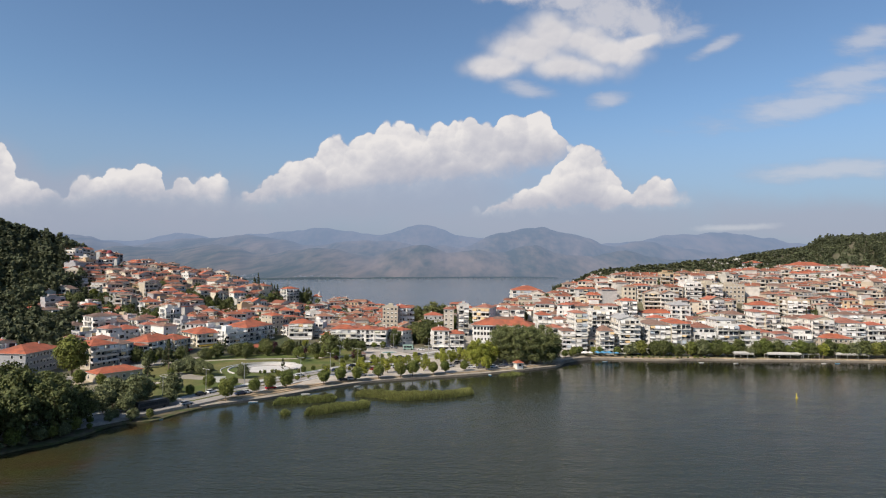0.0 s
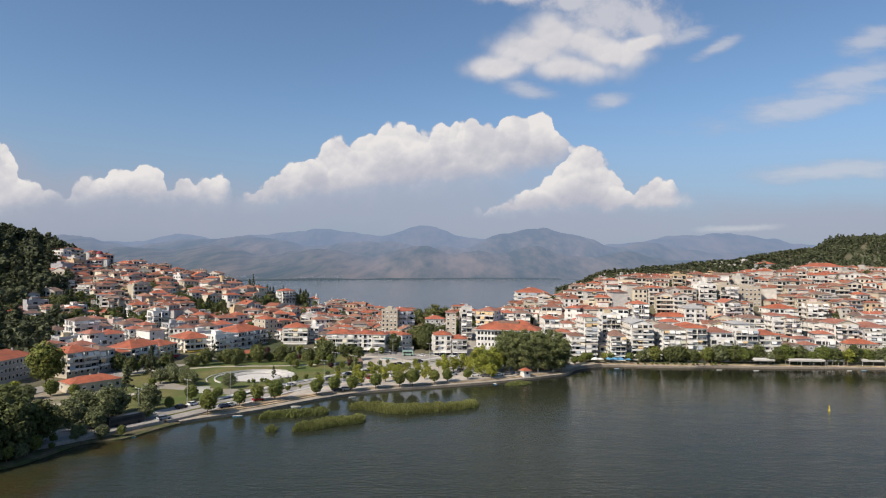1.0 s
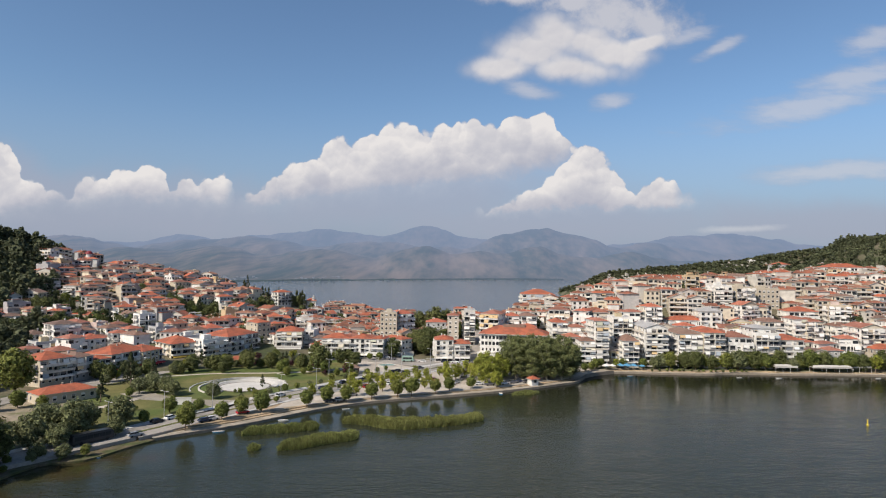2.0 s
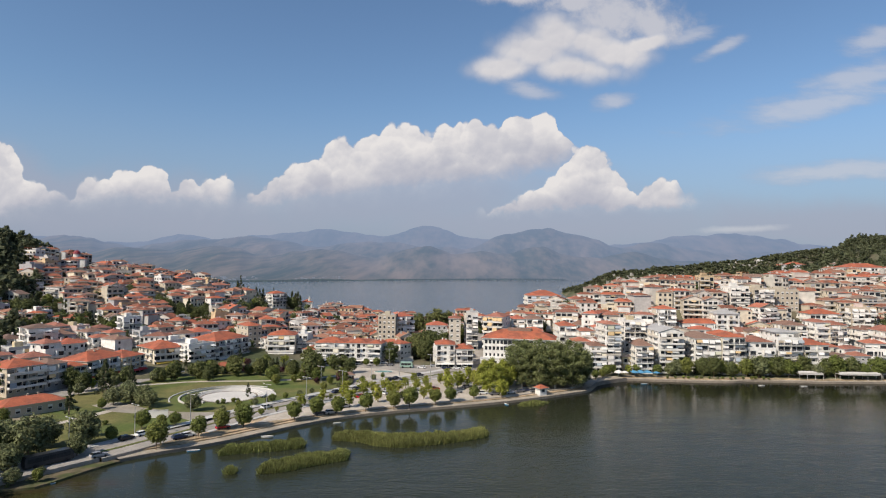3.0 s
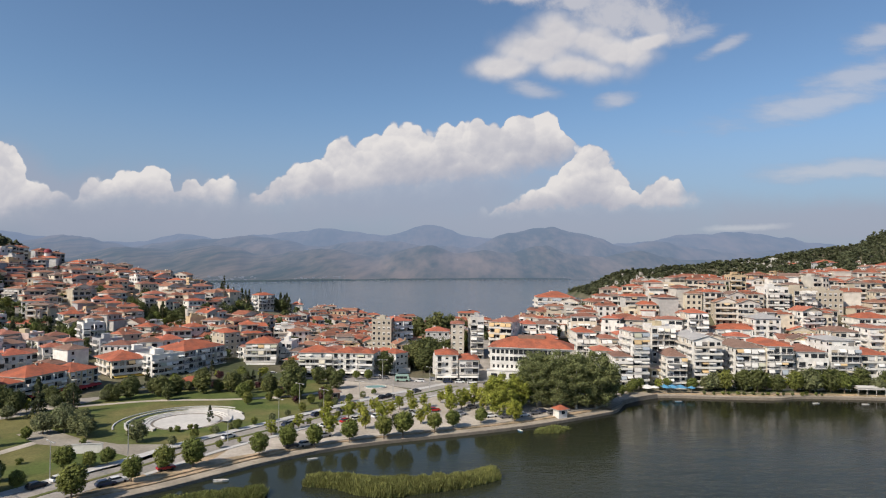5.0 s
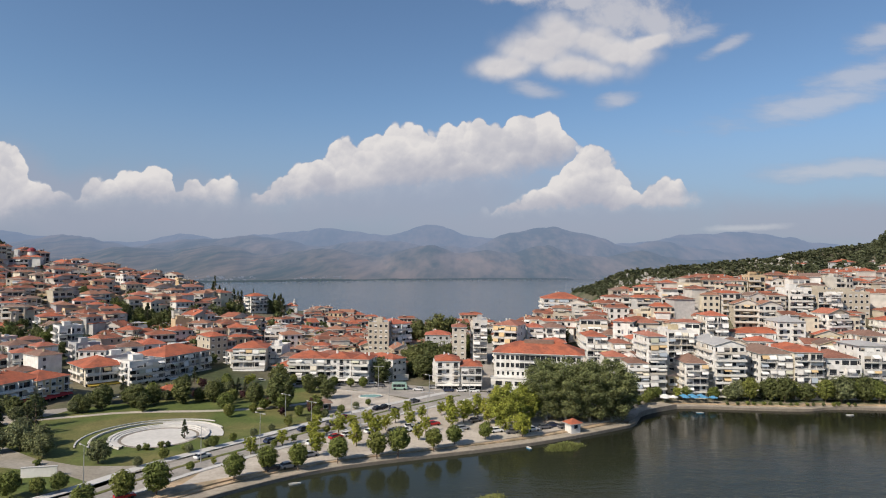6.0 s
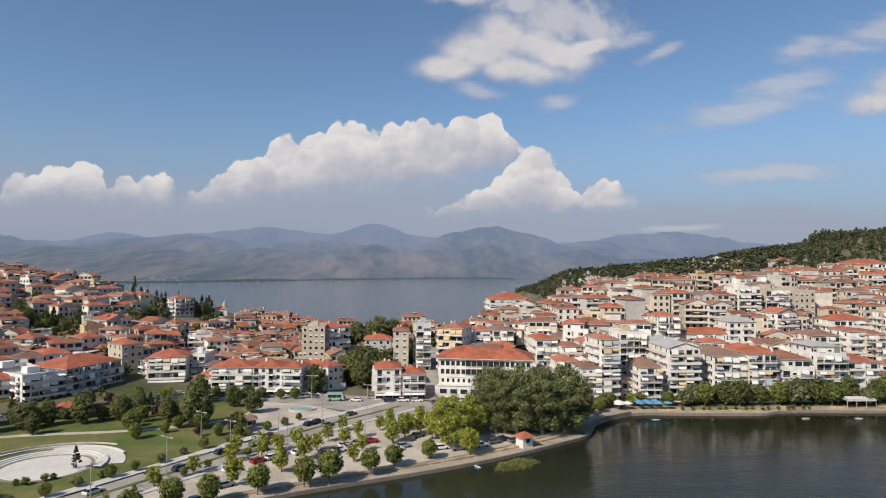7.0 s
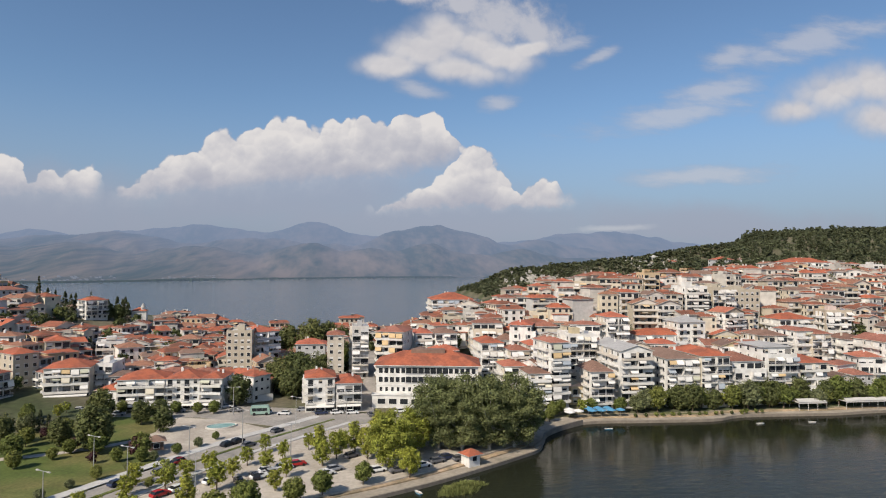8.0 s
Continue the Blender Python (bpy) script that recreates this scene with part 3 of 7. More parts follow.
# ---- building blocks ----
class Mesh:
    """Vertices and faces gathered for one part."""

    def __init__(self):
        self.v, self.f, self.m = [], [], []

    def face(self, pts, mat=0):
        k = len(self.v)
        self.v += [tuple(p) for p in pts]
        self.f.append(tuple(range(k, k + len(pts))))
        self.m.append(mat)

    def box(self, x0, x1, y0, y1, z0, z1, mat=0):
        k = len(self.v)
        self.v += [(x0, y0, z0), (x1, y0, z0), (x1, y1, z0), (x0, y1, z0), (x0, y0, z1), (x1, y0, z1), (x1, y1, z1), (x0, y1, z1)]
        for q in ((0, 3, 2, 1), (4, 5, 6, 7), (0, 1, 5, 4), (1, 2, 6, 5), (2, 3, 7, 6), (3, 0, 4, 7)):
            self.f.append(tuple(k + i for i in q))
            self.m.append(mat)

    def ring(self, stations, sides=8, mat=0, cap=True):
        """A tube through stations (x, y, z, radius)."""
        k = len(self.v)
        for x, y, z, r in stations:
            self.v += [(x + r * math.cos(2 * math.pi * i / sides), y + r * math.sin(2 * math.pi * i / sides), z) for i in range(sides)]
        for s in range(len(stations) - 1):
            for i in range(sides):
                j = (i + 1) % sides
                self.f.append((k + s * sides + i, k + s * sides + j, k + (s + 1) * sides + j, k + (s + 1) * sides + i))
                self.m.append(mat)
        if cap:
            self.f.append(tuple(k + (len(stations) - 1) * sides + i for i in range(sides)))
            self.m.append(mat)

    def data(self, name, mats):
        me = bpy.data.meshes.new(name)
        me.from_pydata(self.v, [], self.f)
        for mt in mats:
            me.materials.append(mt)
        if len(mats) > 1:
            me.polygons.foreach_set("material_index", self.m)
        me.update()
        return me


def part(name, mesh, mats, parent=None, label="", at=None):
    if not isinstance(mats, (list, tuple)):
        mats = [mats]
    ob = new(name, mesh if isinstance(mesh, bpy.types.Mesh) else mesh.data(name, mats))
    ob.parent = parent
    if at is not None:
        ob.matrix_basis = at
    return tagged(ob, label=label)


def step(a, b, v):
    v = min(1.0, max(0.0, (v - a) / (b - a)))
    return v * v * (3 - 2 * v)


# ---- the lie of the land ----
SHORE = [(-175, 60), (-150, 110), (-126, 148), (-116, 164), (-112, 170), (-106, 177), (-102, 195), (-93, 199.5), (-88, 211), (-84, 219), (-79, 224), (-65.7, 235.4), (-56.2, 246.2), (-46, 258), (-32.1, 270.4), (-16.5, 279), (11.4, 291.6), (28.9, 301), (51, 315.8), (58.7, 322.7), (64.4, 335.2), (80.5, 347.6), (102, 347.2), (125, 346.4), (139, 350.3), (172, 349), (191, 350.6), (241, 351), (330, 349), (470, 330)]


LAND_RING = SHORE + [(470, 3000), (-3000, 3000), (-3000, 60)]


def shore_gap(x, y):
    """How far (x, y) lies landward of the near shore; negative over the lake."""
    best = 1e9
    for (ax, ay), (bx, by) in zip(SHORE, SHORE[1:]):
        dx, dy = bx - ax, by - ay
        k = min(1, max(0, ((x - ax) * dx + (y - ay) * dy) / (dx * dx + dy * dy)))
        px, py = ax + k * dx - x, ay + k * dy - y
        best = min(best, px * px + py * py)
    inside = False
    for (ax, ay), (bx, by) in zip(LAND_RING, LAND_RING[1:] + LAND_RING[:1]):
        if (ay > y) != (by > y) and x < (bx - ax) * (y - ay) / (by - ay) + ax:
            inside = not inside
    return math.sqrt(best) * (1 if inside else -1)


def land(x, y):
    """Height of the ground over the lake, without the near shore's edge."""
    left = max(0, 46 * math.exp(-(((x + 320) / 150) ** 2 + ((y - 570) / 125) ** 2) / 2) - 3) + 40 * math.exp(-(((x + 390) / 48) ** 2 + ((y - 470) / 90) ** 2) / 2)
    back = 565 + max(0, x - 160) * 1.0
    right = (35 * step(-30, 150, x) + 9 * step(180, 290, x)) * step(356, 455 + max(0, x - 150) * 0.4, y) * (1 - step(back - 20, back + 110, y))
    near = 47 * step(400, 590, x) * step(580, 850, y) * (1 - step(950, 1200, y))
    cape = 14 + 25 * step(225, 300, x) + max(0, x - 300) * 0.125 if x > 225 else 14 - 0.8 * (225 - x)
    swell_ = math.exp(-((y - 1180 - 0.1 * (x - 225)) / 130) ** 2 / 2) if x > 150 else 0.0
    cape = (max(-8, min(125, cape)) + 6) * swell_ - 6
    base = 1.4 * (1 - step(560, 600, y - max(0, x - 160))) - 3 * step(575, 640, y - max(0, x - 160) - max(0, -x - 200) * 0.5)
    rough = noise.noise(Vector((x * 0.02, y * 0.02, 0))) * 3 + noise.noise(Vector((x * 0.006, y * 0.006, 3))) * 9
    wild = min(1, max(0, (near + max(0, cape)) / 30))
    return max(base + left + right + near, cape) + rough * wild


def ground_height(x, y):
    return land(x, y) if y > 420 else land(x, y) * step(-2, 0, shore_gap(x, y)) + (-2.5) * (1 - step(-2.0, 0, shore_gap(x, y)))


def axis(rows):
    out = [rows[0][0]]
    for (a, _), (b, s) in zip(rows, rows[1:]):
        n = max(1, round((b - a) / s))
        out += [a + (b - a) * (i + 1) / n for i in range(n)]
    return out


def build_ground():
    xs = axis([(-4500, 0), (-600, 300), (-380, 20), (280, 6), (600, 16), (1500, 30), (4500, 300)])
    ys = axis([(-1500, 0), (0, 300), (140, 20), (640, 6), (1500, 22), (4500, 300)])
    g = Mesh()
    for y in ys:
        for x in xs:
            near = -400 < x < 480 and 0 < y <= 420
            z = ground_height(x, y) if near or y > 420 else -2.5
            if near:
                gap = shore_gap(x, y)
                z = min(z, -1.0 if gap < 3.5 else 0.7 if gap < 5.5 else z)
            g.v.append((x, y, z - (2.0 if z < 0 else 0)))
    w = len(xs)
    for j in range(len(ys) - 1):
        for i in range(w - 1):
            g.f.append((j * w + i, j * w + i + 1, (j + 1) * w + i + 1, (j + 1) * w + i))
            g.m.append(0)
    ob = part("ground", g, M_GROUND)
    for poly in ob.data.polygons:
        poly.use_smooth = True
    tagged(ob, "dry earth and scrub ground of two lakeside hills", "ground", kind="structure")


build_ground()
lake = Mesh()
lake.face([(-4800, -1500, 0), (4800, -1500, 0), (4800, 4700, 0), (-4800, 4700, 0)])
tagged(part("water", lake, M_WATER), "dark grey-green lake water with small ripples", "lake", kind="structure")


# ---- far hills over the lake ----
def bumps(a, base, rows):
    return base + sum(h * math.exp(-((a - c) / w) ** 2) for c, h, w in rows)


def far_range(a):
    return bumps(a, 0.034, ((-1.0, 0.014, 0.15), (-0.72, 0.014, 0.09), (-0.43, 0.013, 0.05), (-0.31, 0.011, 0.05), (-0.19, 0.024, 0.07), (-0.04, 0.028, 0.06), (0.08, 0.012, 0.05), (0.36, 0.017, 0.07), (0.47, 0.019, 0.07), (0.8, 0.014, 0.12), (1.2, 0.02, 0.2)))


def middle_range(a):
    return bumps(a, 0.027, ((-0.9, 0.012, 0.1), (-0.62, 0.012, 0.06), (-0.34, 0.017, 0.09), (-0.12, 0.012, 0.06), (0.065, 0.016, 0.035), (0.14, 0.029, 0.065), (0.215, 0.013, 0.04), (0.3, 0.014, 0.03), (0.36, 0.006, 0.04)))


def front_range(a):
    return bumps(a, 0.012, ((-0.8, 0.014, 0.1), (-0.5, 0.012, 0.08), (-0.36, 0.016, 0.05), (-0.2, 0.013, 0.07), (-0.05, 0.017, 0.05), (0.05, 0.012, 0.04), (0.13, 0.02, 0.04), (0.2, 0.006, 0.03), (0.28, 0.011, 0.05), (0.6, 0.01, 0.1)))


def far_shore(a):
    return 1720 + 1080 * step(-0.5, 0.3, a)


def build_hills(name, label, crest, near, peak, seed, rough):
    """One range: a slope up to a ragged crest, and the fall behind it."""
    g = Mesh()
    cols, rows = 560, 44
    for j in range(rows):
        k = j / (rows - 1)
        for i in range(cols):
            a = -1.25 + 2.6 * i / (cols - 1)
            r0, r1 = near(a), peak / math.sqrt(1 + a * a)
            y = r0 + (r1 - r0) * k * 1.12
            x = a * y
            jag = noise.fractal(Vector((a * 11, 0.3, seed)), 1.0, 2.0, 5) * 0.006 + noise.fractal(Vector((a * 50, 1.3, seed)), 1.0, 2.0, 4) * 0.0016
            top = max(0.006, crest(a) + jag) * r1 + 51
            bend = 0.5 * noise.noise(Vector((a * 6, k * 2.5, seed + 4)))
            spur = 0.5 - abs(noise.noise(Vector((a * 12 + bend, k * 1.1, seed)))) * 1.6 + 0.5 * (0.5 - abs(noise.noise(Vector((a * 27 + bend * 2, k * 2.2, seed + 1)))) * 1.6)
            gully = noise.fractal(Vector((a * 40 + bend * 3, k * 5, seed + 2)), 1.0, 2.0, 4)
            rise = step(0.0, 0.93, k) if k < 0.9 else 1.0 - 3 * (k - 0.9)
            z = top * rise + top * (spur * 0.12 + gully * rough * 0.08) * math.sin(math.pi * min(1, k / 0.93)) ** 1.6
            z = min(z, (max(0.006, crest(a) + jag)) * y + 51) if k > 0.05 else 2 + 3 * gully
            g.v.append((x, y, z if j else -6))
    for j in range(rows - 1):
        for i in range(cols - 1):
            g.f.append((j * cols + i, j * cols + i + 1, (j + 1) * cols + i + 1, (j + 1) * cols + i))
            g.m.append(0)
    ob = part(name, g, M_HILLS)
    for poly in ob.data.polygons:
        poly.use_smooth = True
    tagged(ob, label, "mountains", kind="structure")


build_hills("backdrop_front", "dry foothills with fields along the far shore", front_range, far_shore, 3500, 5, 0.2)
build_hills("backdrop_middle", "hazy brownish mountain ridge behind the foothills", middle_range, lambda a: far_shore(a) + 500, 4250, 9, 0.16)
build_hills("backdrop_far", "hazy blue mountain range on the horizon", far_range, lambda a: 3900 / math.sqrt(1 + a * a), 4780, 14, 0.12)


# ---- houses ----
def window_parts(mesh, x, z, w, h, y, out, kind):
    """A pane set back in a raised frame on a wall face: out is the way the wall looks (0 front, 1 right, 2 back, 3 left)."""
    f, proud, back = 0.10, 0.09, 0.02
    k = len(mesh.v)
    split = z + h * (0.5 if kind != "blind" else 0.25)
    outer = [(x - w / 2 - f, z - f), (x + w / 2 + f, z - f), (x + w / 2 + f, z + h + f), (x - w / 2 - f, z + h + f)]
    inner = [(x - w / 2, z), (x + w / 2, z), (x + w / 2, z + h), (x - w / 2, z + h)]
    rows = [(a, b, -0.02) for a, b in outer] + [(a, b, proud) for a, b in outer] + [(a, b, proud) for a, b in inner] + [(a, b, back) for a, b in inner] + [(x - w / 2, split, back), (x + w / 2, split, back)]
    for a, b, d in rows:
        mesh.v.append((a, y - d, b) if out == 0 else (a, y + d, b) if out == 2 else (y + d, a, b) if out == 1 else (y - d, a, b))
    for i in range(4):
        j = (i + 1) % 4
        mesh.f += [(k + i, k + j, k + 4 + j, k + 4 + i), (k + 4 + i, k + 4 + j, k + 8 + j, k + 8 + i), (k + 8 + i, k + 8 + j, k + 12 + j, k + 12 + i)]
        mesh.m += [1, 1, 1]
    mesh.f += [(k + 12, k + 13, k + 17, k + 16), (k + 16, k + 17, k + 14, k + 15)]
    mesh.m += [0, 2 if kind in ("shutter", "blind") else 0]


def tray(mesh, x0, x1, y0, y1, z0, z1, floor, t=0.12, mat=0, floor_mat=None):
    """An open box with walls t thick: a balcony, or a flat roof behind its parapet."""
    k = len(mesh.v)
    for a0, a1, b0, b1, z in ((x0, x1, y0, y1, z0), (x0, x1, y0, y1, z1), (x0 + t, x1 - t, y0 + t, y1 - t, z1), (x0 + t, x1 - t, y0 + t, y1 - t, floor)):
        mesh.v += [(a0, b0, z), (a1, b0, z), (a1, b1, z), (a0, b1, z)]
    for i in range(4):
        j = (i + 1) % 4
        for r in (0, 4, 8):
            mesh.f.append((k + r + i, k + r + j, k + r + 4 + j, k + r + 4 + i))
            mesh.m.append(mat)
    mesh.f += [(k + 3, k + 2, k + 1, k), (k + 12, k + 13, k + 14, k + 15)]
    mesh.m += [mat, mat if floor_mat is None else floor_mat]


def hip_roof(mesh, w, d, z, over=0.6, pitch=0.42, shorten=1.0, y0=0.0):
    """A hipped roof over w by d, front at y0, with a thick eaves edge."""
    x0, x1, a, b = -w / 2 - over, w / 2 + over, y0 - over, y0 + d + over
    wide, deep = x1 - x0, b - a
    half = min(wide, deep) / 2
    h = half * pitch
    t = 0.16
    if wide >= deep:
        r = ((x0 + half * shorten, (a + b) / 2, z + h + t), (x1 - half * shorten, (a + b) / 2, z + h + t))
    else:
        r = (((x0 + x1) / 2, a + half * shorten, z + h + t), ((x0 + x1) / 2, b - half * shorten, z + h + t))
    c = [(x0, a, z + t), (x1, a, z + t), (x1, b, z + t), (x0, b, z + t)]
    lo = [(x0, a, z), (x1, a, z), (x1, b, z), (x0, b, z)]
    if wide >= deep:
        mesh.face([c[0], c[1], r[1], r[0]]), mesh.face([c[2], c[3], r[0], r[1]])
        mesh.face([c[1], c[2], r[1]]), mesh.face([c[3], c[0], r[0]])
    else:
        mesh.face([c[0], c[1], r[0]]), mesh.face([c[2], c[3], r[1]])
        mesh.face([c[1], c[2], r[1], r[0]]), mesh.face([c[3], c[0], r[0], r[1]])
    for i in range(4):
        j = (i + 1) % 4
        mesh.face([lo[i], lo[j], c[j], c[i]], 1)
    mesh.face([lo[3], lo[2], lo[1], lo[0]], 1)
    return h + t


def gable_roof(mesh, w, d, z, over=0.5, pitch=0.4, y0=0.0):
    x0, x1, a, b = -w / 2 - over, w / 2 + over, y0 - over, y0 + d + over
    h, m, t = (x1 - x0) / 2 * pitch, 0.0, 0.2
    for s in (0, 1):
        e = x0 if s == 0 else x1
        top = [(e, a, z + t), (m, a, z + h + t), (m, b, z + h + t), (e, b, z + t)]
        low = [(px, py, pz - t) for px, py, pz in top]
        mesh.face(top if s else top[::-1])
        mesh.face([low[0], low[1], top[1], top[0]], 1), mesh.face([low[2], low[3], top[3], top[2]], 1), mesh.face([low[3], low[0], top[0], top[3]], 1)
        mesh.face(low, 1)
    mesh.face([(x0 + over, y0, z), (x1 - over, y0, z), (m, y0, z + h * 0.95)], 1)
    mesh.face([(x0 + over, y0 + d, z), (m, y0 + d, z + h * 0.95), (x1 - over, y0 + d, z)], 1)
    return h + t


def balcony_mesh(w, deep, solid, storey=2.8, fins=0):
    """A balcony slab with a parapet or railing, and fins that part it from the next flat's."""
    b = Mesh()
    if solid:
        tray(b, -w / 2, w / 2, -deep, 0.1, -0.16, 0.72, 0.0)
    else:
        b.box(-w / 2, w / 2, -deep, 0.05, -0.2, 0.05, 0)
        b.box(-w / 2, w / 2, -deep, -deep + 0.05, 0.9, 0.98, 1)
        b.box(-w / 2, w / 2, -deep, -deep + 0.04, 0.42, 0.48, 1)
        n = max(2, int(w / 0.35))
        for i in range(n + 1):
            x = -w / 2 + 0.03 + (w - 0.06) * i / n
            b.box(x - 0.03, x + 0.03, -deep, -deep + 0.04, 0, 0.9, 1)
        for s in (-1, 1):
            b.box(s * w / 2 - 0.03, s * w / 2 + 0.03, -deep, 0, 0.9, 0.98, 1)
    for i in range(fins):
        x = -w / 2 + w * (i + 1) / (fins + 1)
        b.box(x - 0.1, x + 0.1, -deep + 0.25, 0, 0.0, storey - 0.17, 0)
    return b


def awning_mesh(w, out, drop):
    a = Mesh()
    a.face([(-w / 2, 0, 0), (w / 2, 0, 0), (w / 2, -out, -drop), (-w / 2, -out, -drop)])
    a.face([(-w / 2, -out, -drop), (w / 2, -out, -drop), (w / 2, -out, -drop - 0.3), (-w / 2, -out, -drop - 0.3)])
    a.face([(w / 2, -0.02, -0.06), (-w / 2, -0.02, -0.06), (-w / 2, -out + 0.02, -drop - 0.06), (w / 2, -out + 0.02, -drop - 0.06)])
    return a


def house(w, d, floors, roof="hip", style="balcony", wall=None, tile=None, label="", shop=False, rnd=None, rail=False, storey=3.0, single=False, category="house", pitch=0.36, over=0.5, setback=0, front_bays=None, side=False, name="house", canopy=None):
    """A house whose front looks along -y, its base at the origin. single: each window is a part."""
    rnd = rnd or random.Random(int(w * 97 + d * 31 + floors))
    root = new(name)
    tagged(root, label, category)
    high = floors * storey
    body = Mesh()
    balcony_mat = M_BALCONY
    wall = wall or M_WALL
    y_top = setback
    rim = 0.8 if roof == "flat" else 0.0
    if setback:
        tray(body, -w / 2, w / 2, 0, d, -4, high - storey + 0.9, high - storey, 0.15)
        upper = Mesh()
        if rim:
            tray(upper, -w / 2 + 0.3, w / 2 - 0.3, setback, d - 0.2, high - storey, high + rim, high, 0.2)
        else:
            upper.box(-w / 2 + 0.3, w / 2 - 0.3, setback, d - 0.2, high - storey, high)
        part("upper_wall", upper, wall, root)
    elif rim:
        tray(body, -w / 2, w / 2, 0, d, -4, high + rim, high, 0.2)
    else:
        body.box(-w / 2, w / 2, 0, d, -4, high)
    part("wall", body, wall, root)
    r = Mesh()
    if roof == "hip":
        up = hip_roof(r, w, d - y_top, high, pitch=pitch, y0=y_top, over=over)
        part("roof", r, [tile or M_TILE, M_CONCRETE], root)
    elif roof == "gable":
        up = gable_roof(r, w, d, high, pitch=pitch * 0.9)
        part("roof", r, [tile or M_TILE, wall], root)
    else:
        up = 0.0
        r.box(-w / 2 + 0.55, w / 2 - 0.55, y_top + 0.25, d - 0.45, high, high + 0.12)
        part("roof", r, M_CONCRETE, root)
        stair = Mesh()
        stair.box(-w * 0.18, w * 0.12, d * 0.45, d * 0.75, high, high + 2.3)
        part("stair_head", stair, wall, root)
        tank = Mesh()
        tank.ring([(w * 0.3, d * 0.4, high + 0.12, 0.05), (w * 0.3, d * 0.4, high + 0.13, 0.45), (w * 0.3, d * 0.4, high + 1.3, 0.45)], 8)
        tank.face([(w * 0.3 - 0.9, d * 0.4 - 2.2, high + 0.2), (w * 0.3 + 0.9, d * 0.4 - 2.2, high + 0.2), (w * 0.3 + 0.9, d * 0.4 - 0.4, high + 1.2), (w * 0.3 - 0.9, d * 0.4 - 0.4, high + 1.2)])
        part("water_heater", tank, M_METAL, root)
    if roof != "flat":
        for _ in range(rnd.choice((1, 1, 2))):
            c = Mesh()
            x, y = rnd.uniform(-w * 0.28, w * 0.28), y_top + (d - y_top) * rnd.uniform(0.35, 0.65)
            c.box(x - 0.3, x + 0.3, y - 0.25, y + 0.25, high + 0.2, high + up * 0.85 + 0.8)
            part("chimney", c, wall, root)
    # openings
    bays = front_bays or max(2, round(w / 2.9))
    joined, shades = Mesh(), Mesh()
    pane_mats = [M_GLASS, M_WHITE, M_SHADE]
    pool = {}

    def opening(x, z, ww, hh, y, out, kind="plain"):
        if not single:
            window_parts(joined, x, z, ww, hh, y, out, kind)
            return
        key = (ww, hh, out, kind)
        if key not in pool:
            one = Mesh()
            window_parts(one, 0, 0, ww, hh, 0, out, kind)
            pool[key] = one.data("window", pane_mats)
        here = pose(x, y, z) if out in (0, 2) else pose(y, x, z)
        part("window", pool[key], pane_mats, root, at=here)

    deep = 1.6
    b_mesh = None
    x_side = floors >= 5
    for f in range(floors):
        z = f * storey
        y = setback if (setback and f == floors - 1) else 0
        for i in range(bays):
            x = -w / 2 + w * (i + 0.5) / bays
            if f == 0 and shop:
                opening(x, 0.1, w / bays * 0.86, storey * 0.82, y, 0)
            elif style == "balcony" and f > 0:
                tall = rnd.random() < 0.8
                opening(x, z + (0.1 if tall else 0.9), w / bays * (0.86 if tall else 0.5), storey * 0.74 if tall else 1.3, y, 0, rnd.choice(("plain", "plain", "shutter", "blind")))
            elif style == "mixed" and i % 2 == 0 and f > 0:
                opening(x, z + 0.1, 1.6, 2.15, y, 0, rnd.choice(("plain", "shutter")))
            else:
                opening(x, z + 0.95, 1.2, 1.35, y, 0, rnd.choice(("plain", "shutter")))
        side = max(1, round(d / 4.5))
        for out, xx in ((3, -w / 2), (1, w / 2)):
            for i in range(side):
                if rnd.random() < (0.75 if out == 3 or single else 0.5):
                    opening(d * (i + 0.5) / side, z + 0.95, 1.1, 1.3, xx, out)
        if f > 0 and style != "plain" and not (setback and f == floors - 1):
            if style == "balcony":
                spans = [(0, w * 0.98)]
            else:
                spans = [(-w / 2 + w * (i + 0.5) / bays, w / bays * 0.95) for i in range(0, bays, 2)]
            for bx, bw in spans:
                if b_mesh is None or style != "balcony":
                    if b_mesh is None or style == "mixed" and not b_mesh.name.startswith("balcony_small"):
                        b_mesh = balcony_mesh(bw, deep, not rail, storey, max(0, round(bw / 5.5) - 1) if style == "balcony" else 0).data("balcony" if style == "balcony" else "balcony_small", [balcony_mat, M_RAIL])
                part("balcony", b_mesh, [], root, at=pose(bx, -0.0, z))
            if side:
                if f == 1:
                    s_mesh = balcony_mesh(d * 0.8, 1.2, True, storey, 2).data("side_balcony", [balcony_mat, M_RAIL])
                part("balcony", s_mesh, [], root, at=pose(-w / 2, d * 0.5, z, 0, 0, -90))
            if style == "balcony":
                for i in range(bays):
                    if rnd.random() < (0.5 if x_side else 0.3):
                        steep = rnd.choice((0.5, 0.9, 1.3))
                        aw = awning_mesh(w / bays * 0.9, 1.75 - steep * 0.12, steep)
                        if rnd.random() < 0.6:        # let down over the balcony's edge
                            aw.v = [(p[0], p[1] * 0.22 - 1.45, p[2] * 1.15) for p in aw.v]
                        if single:
                            part("awning", aw, M_AWNING, root, at=pose(-w / 2 + w * (i + 0.5) / bays, -0.05, z + storey - 0.25))
                        else:
                            k = len(shades.v)
                            shades.v += [(p[0] - w / 2 + w * (i + 0.5) / bays, p[1] - 0.05, p[2] + z + storey - 0.25) for p in aw.v]
                            shades.f += [tuple(k + q for q in f_) for f_ in aw.f]
                            shades.m += aw.m
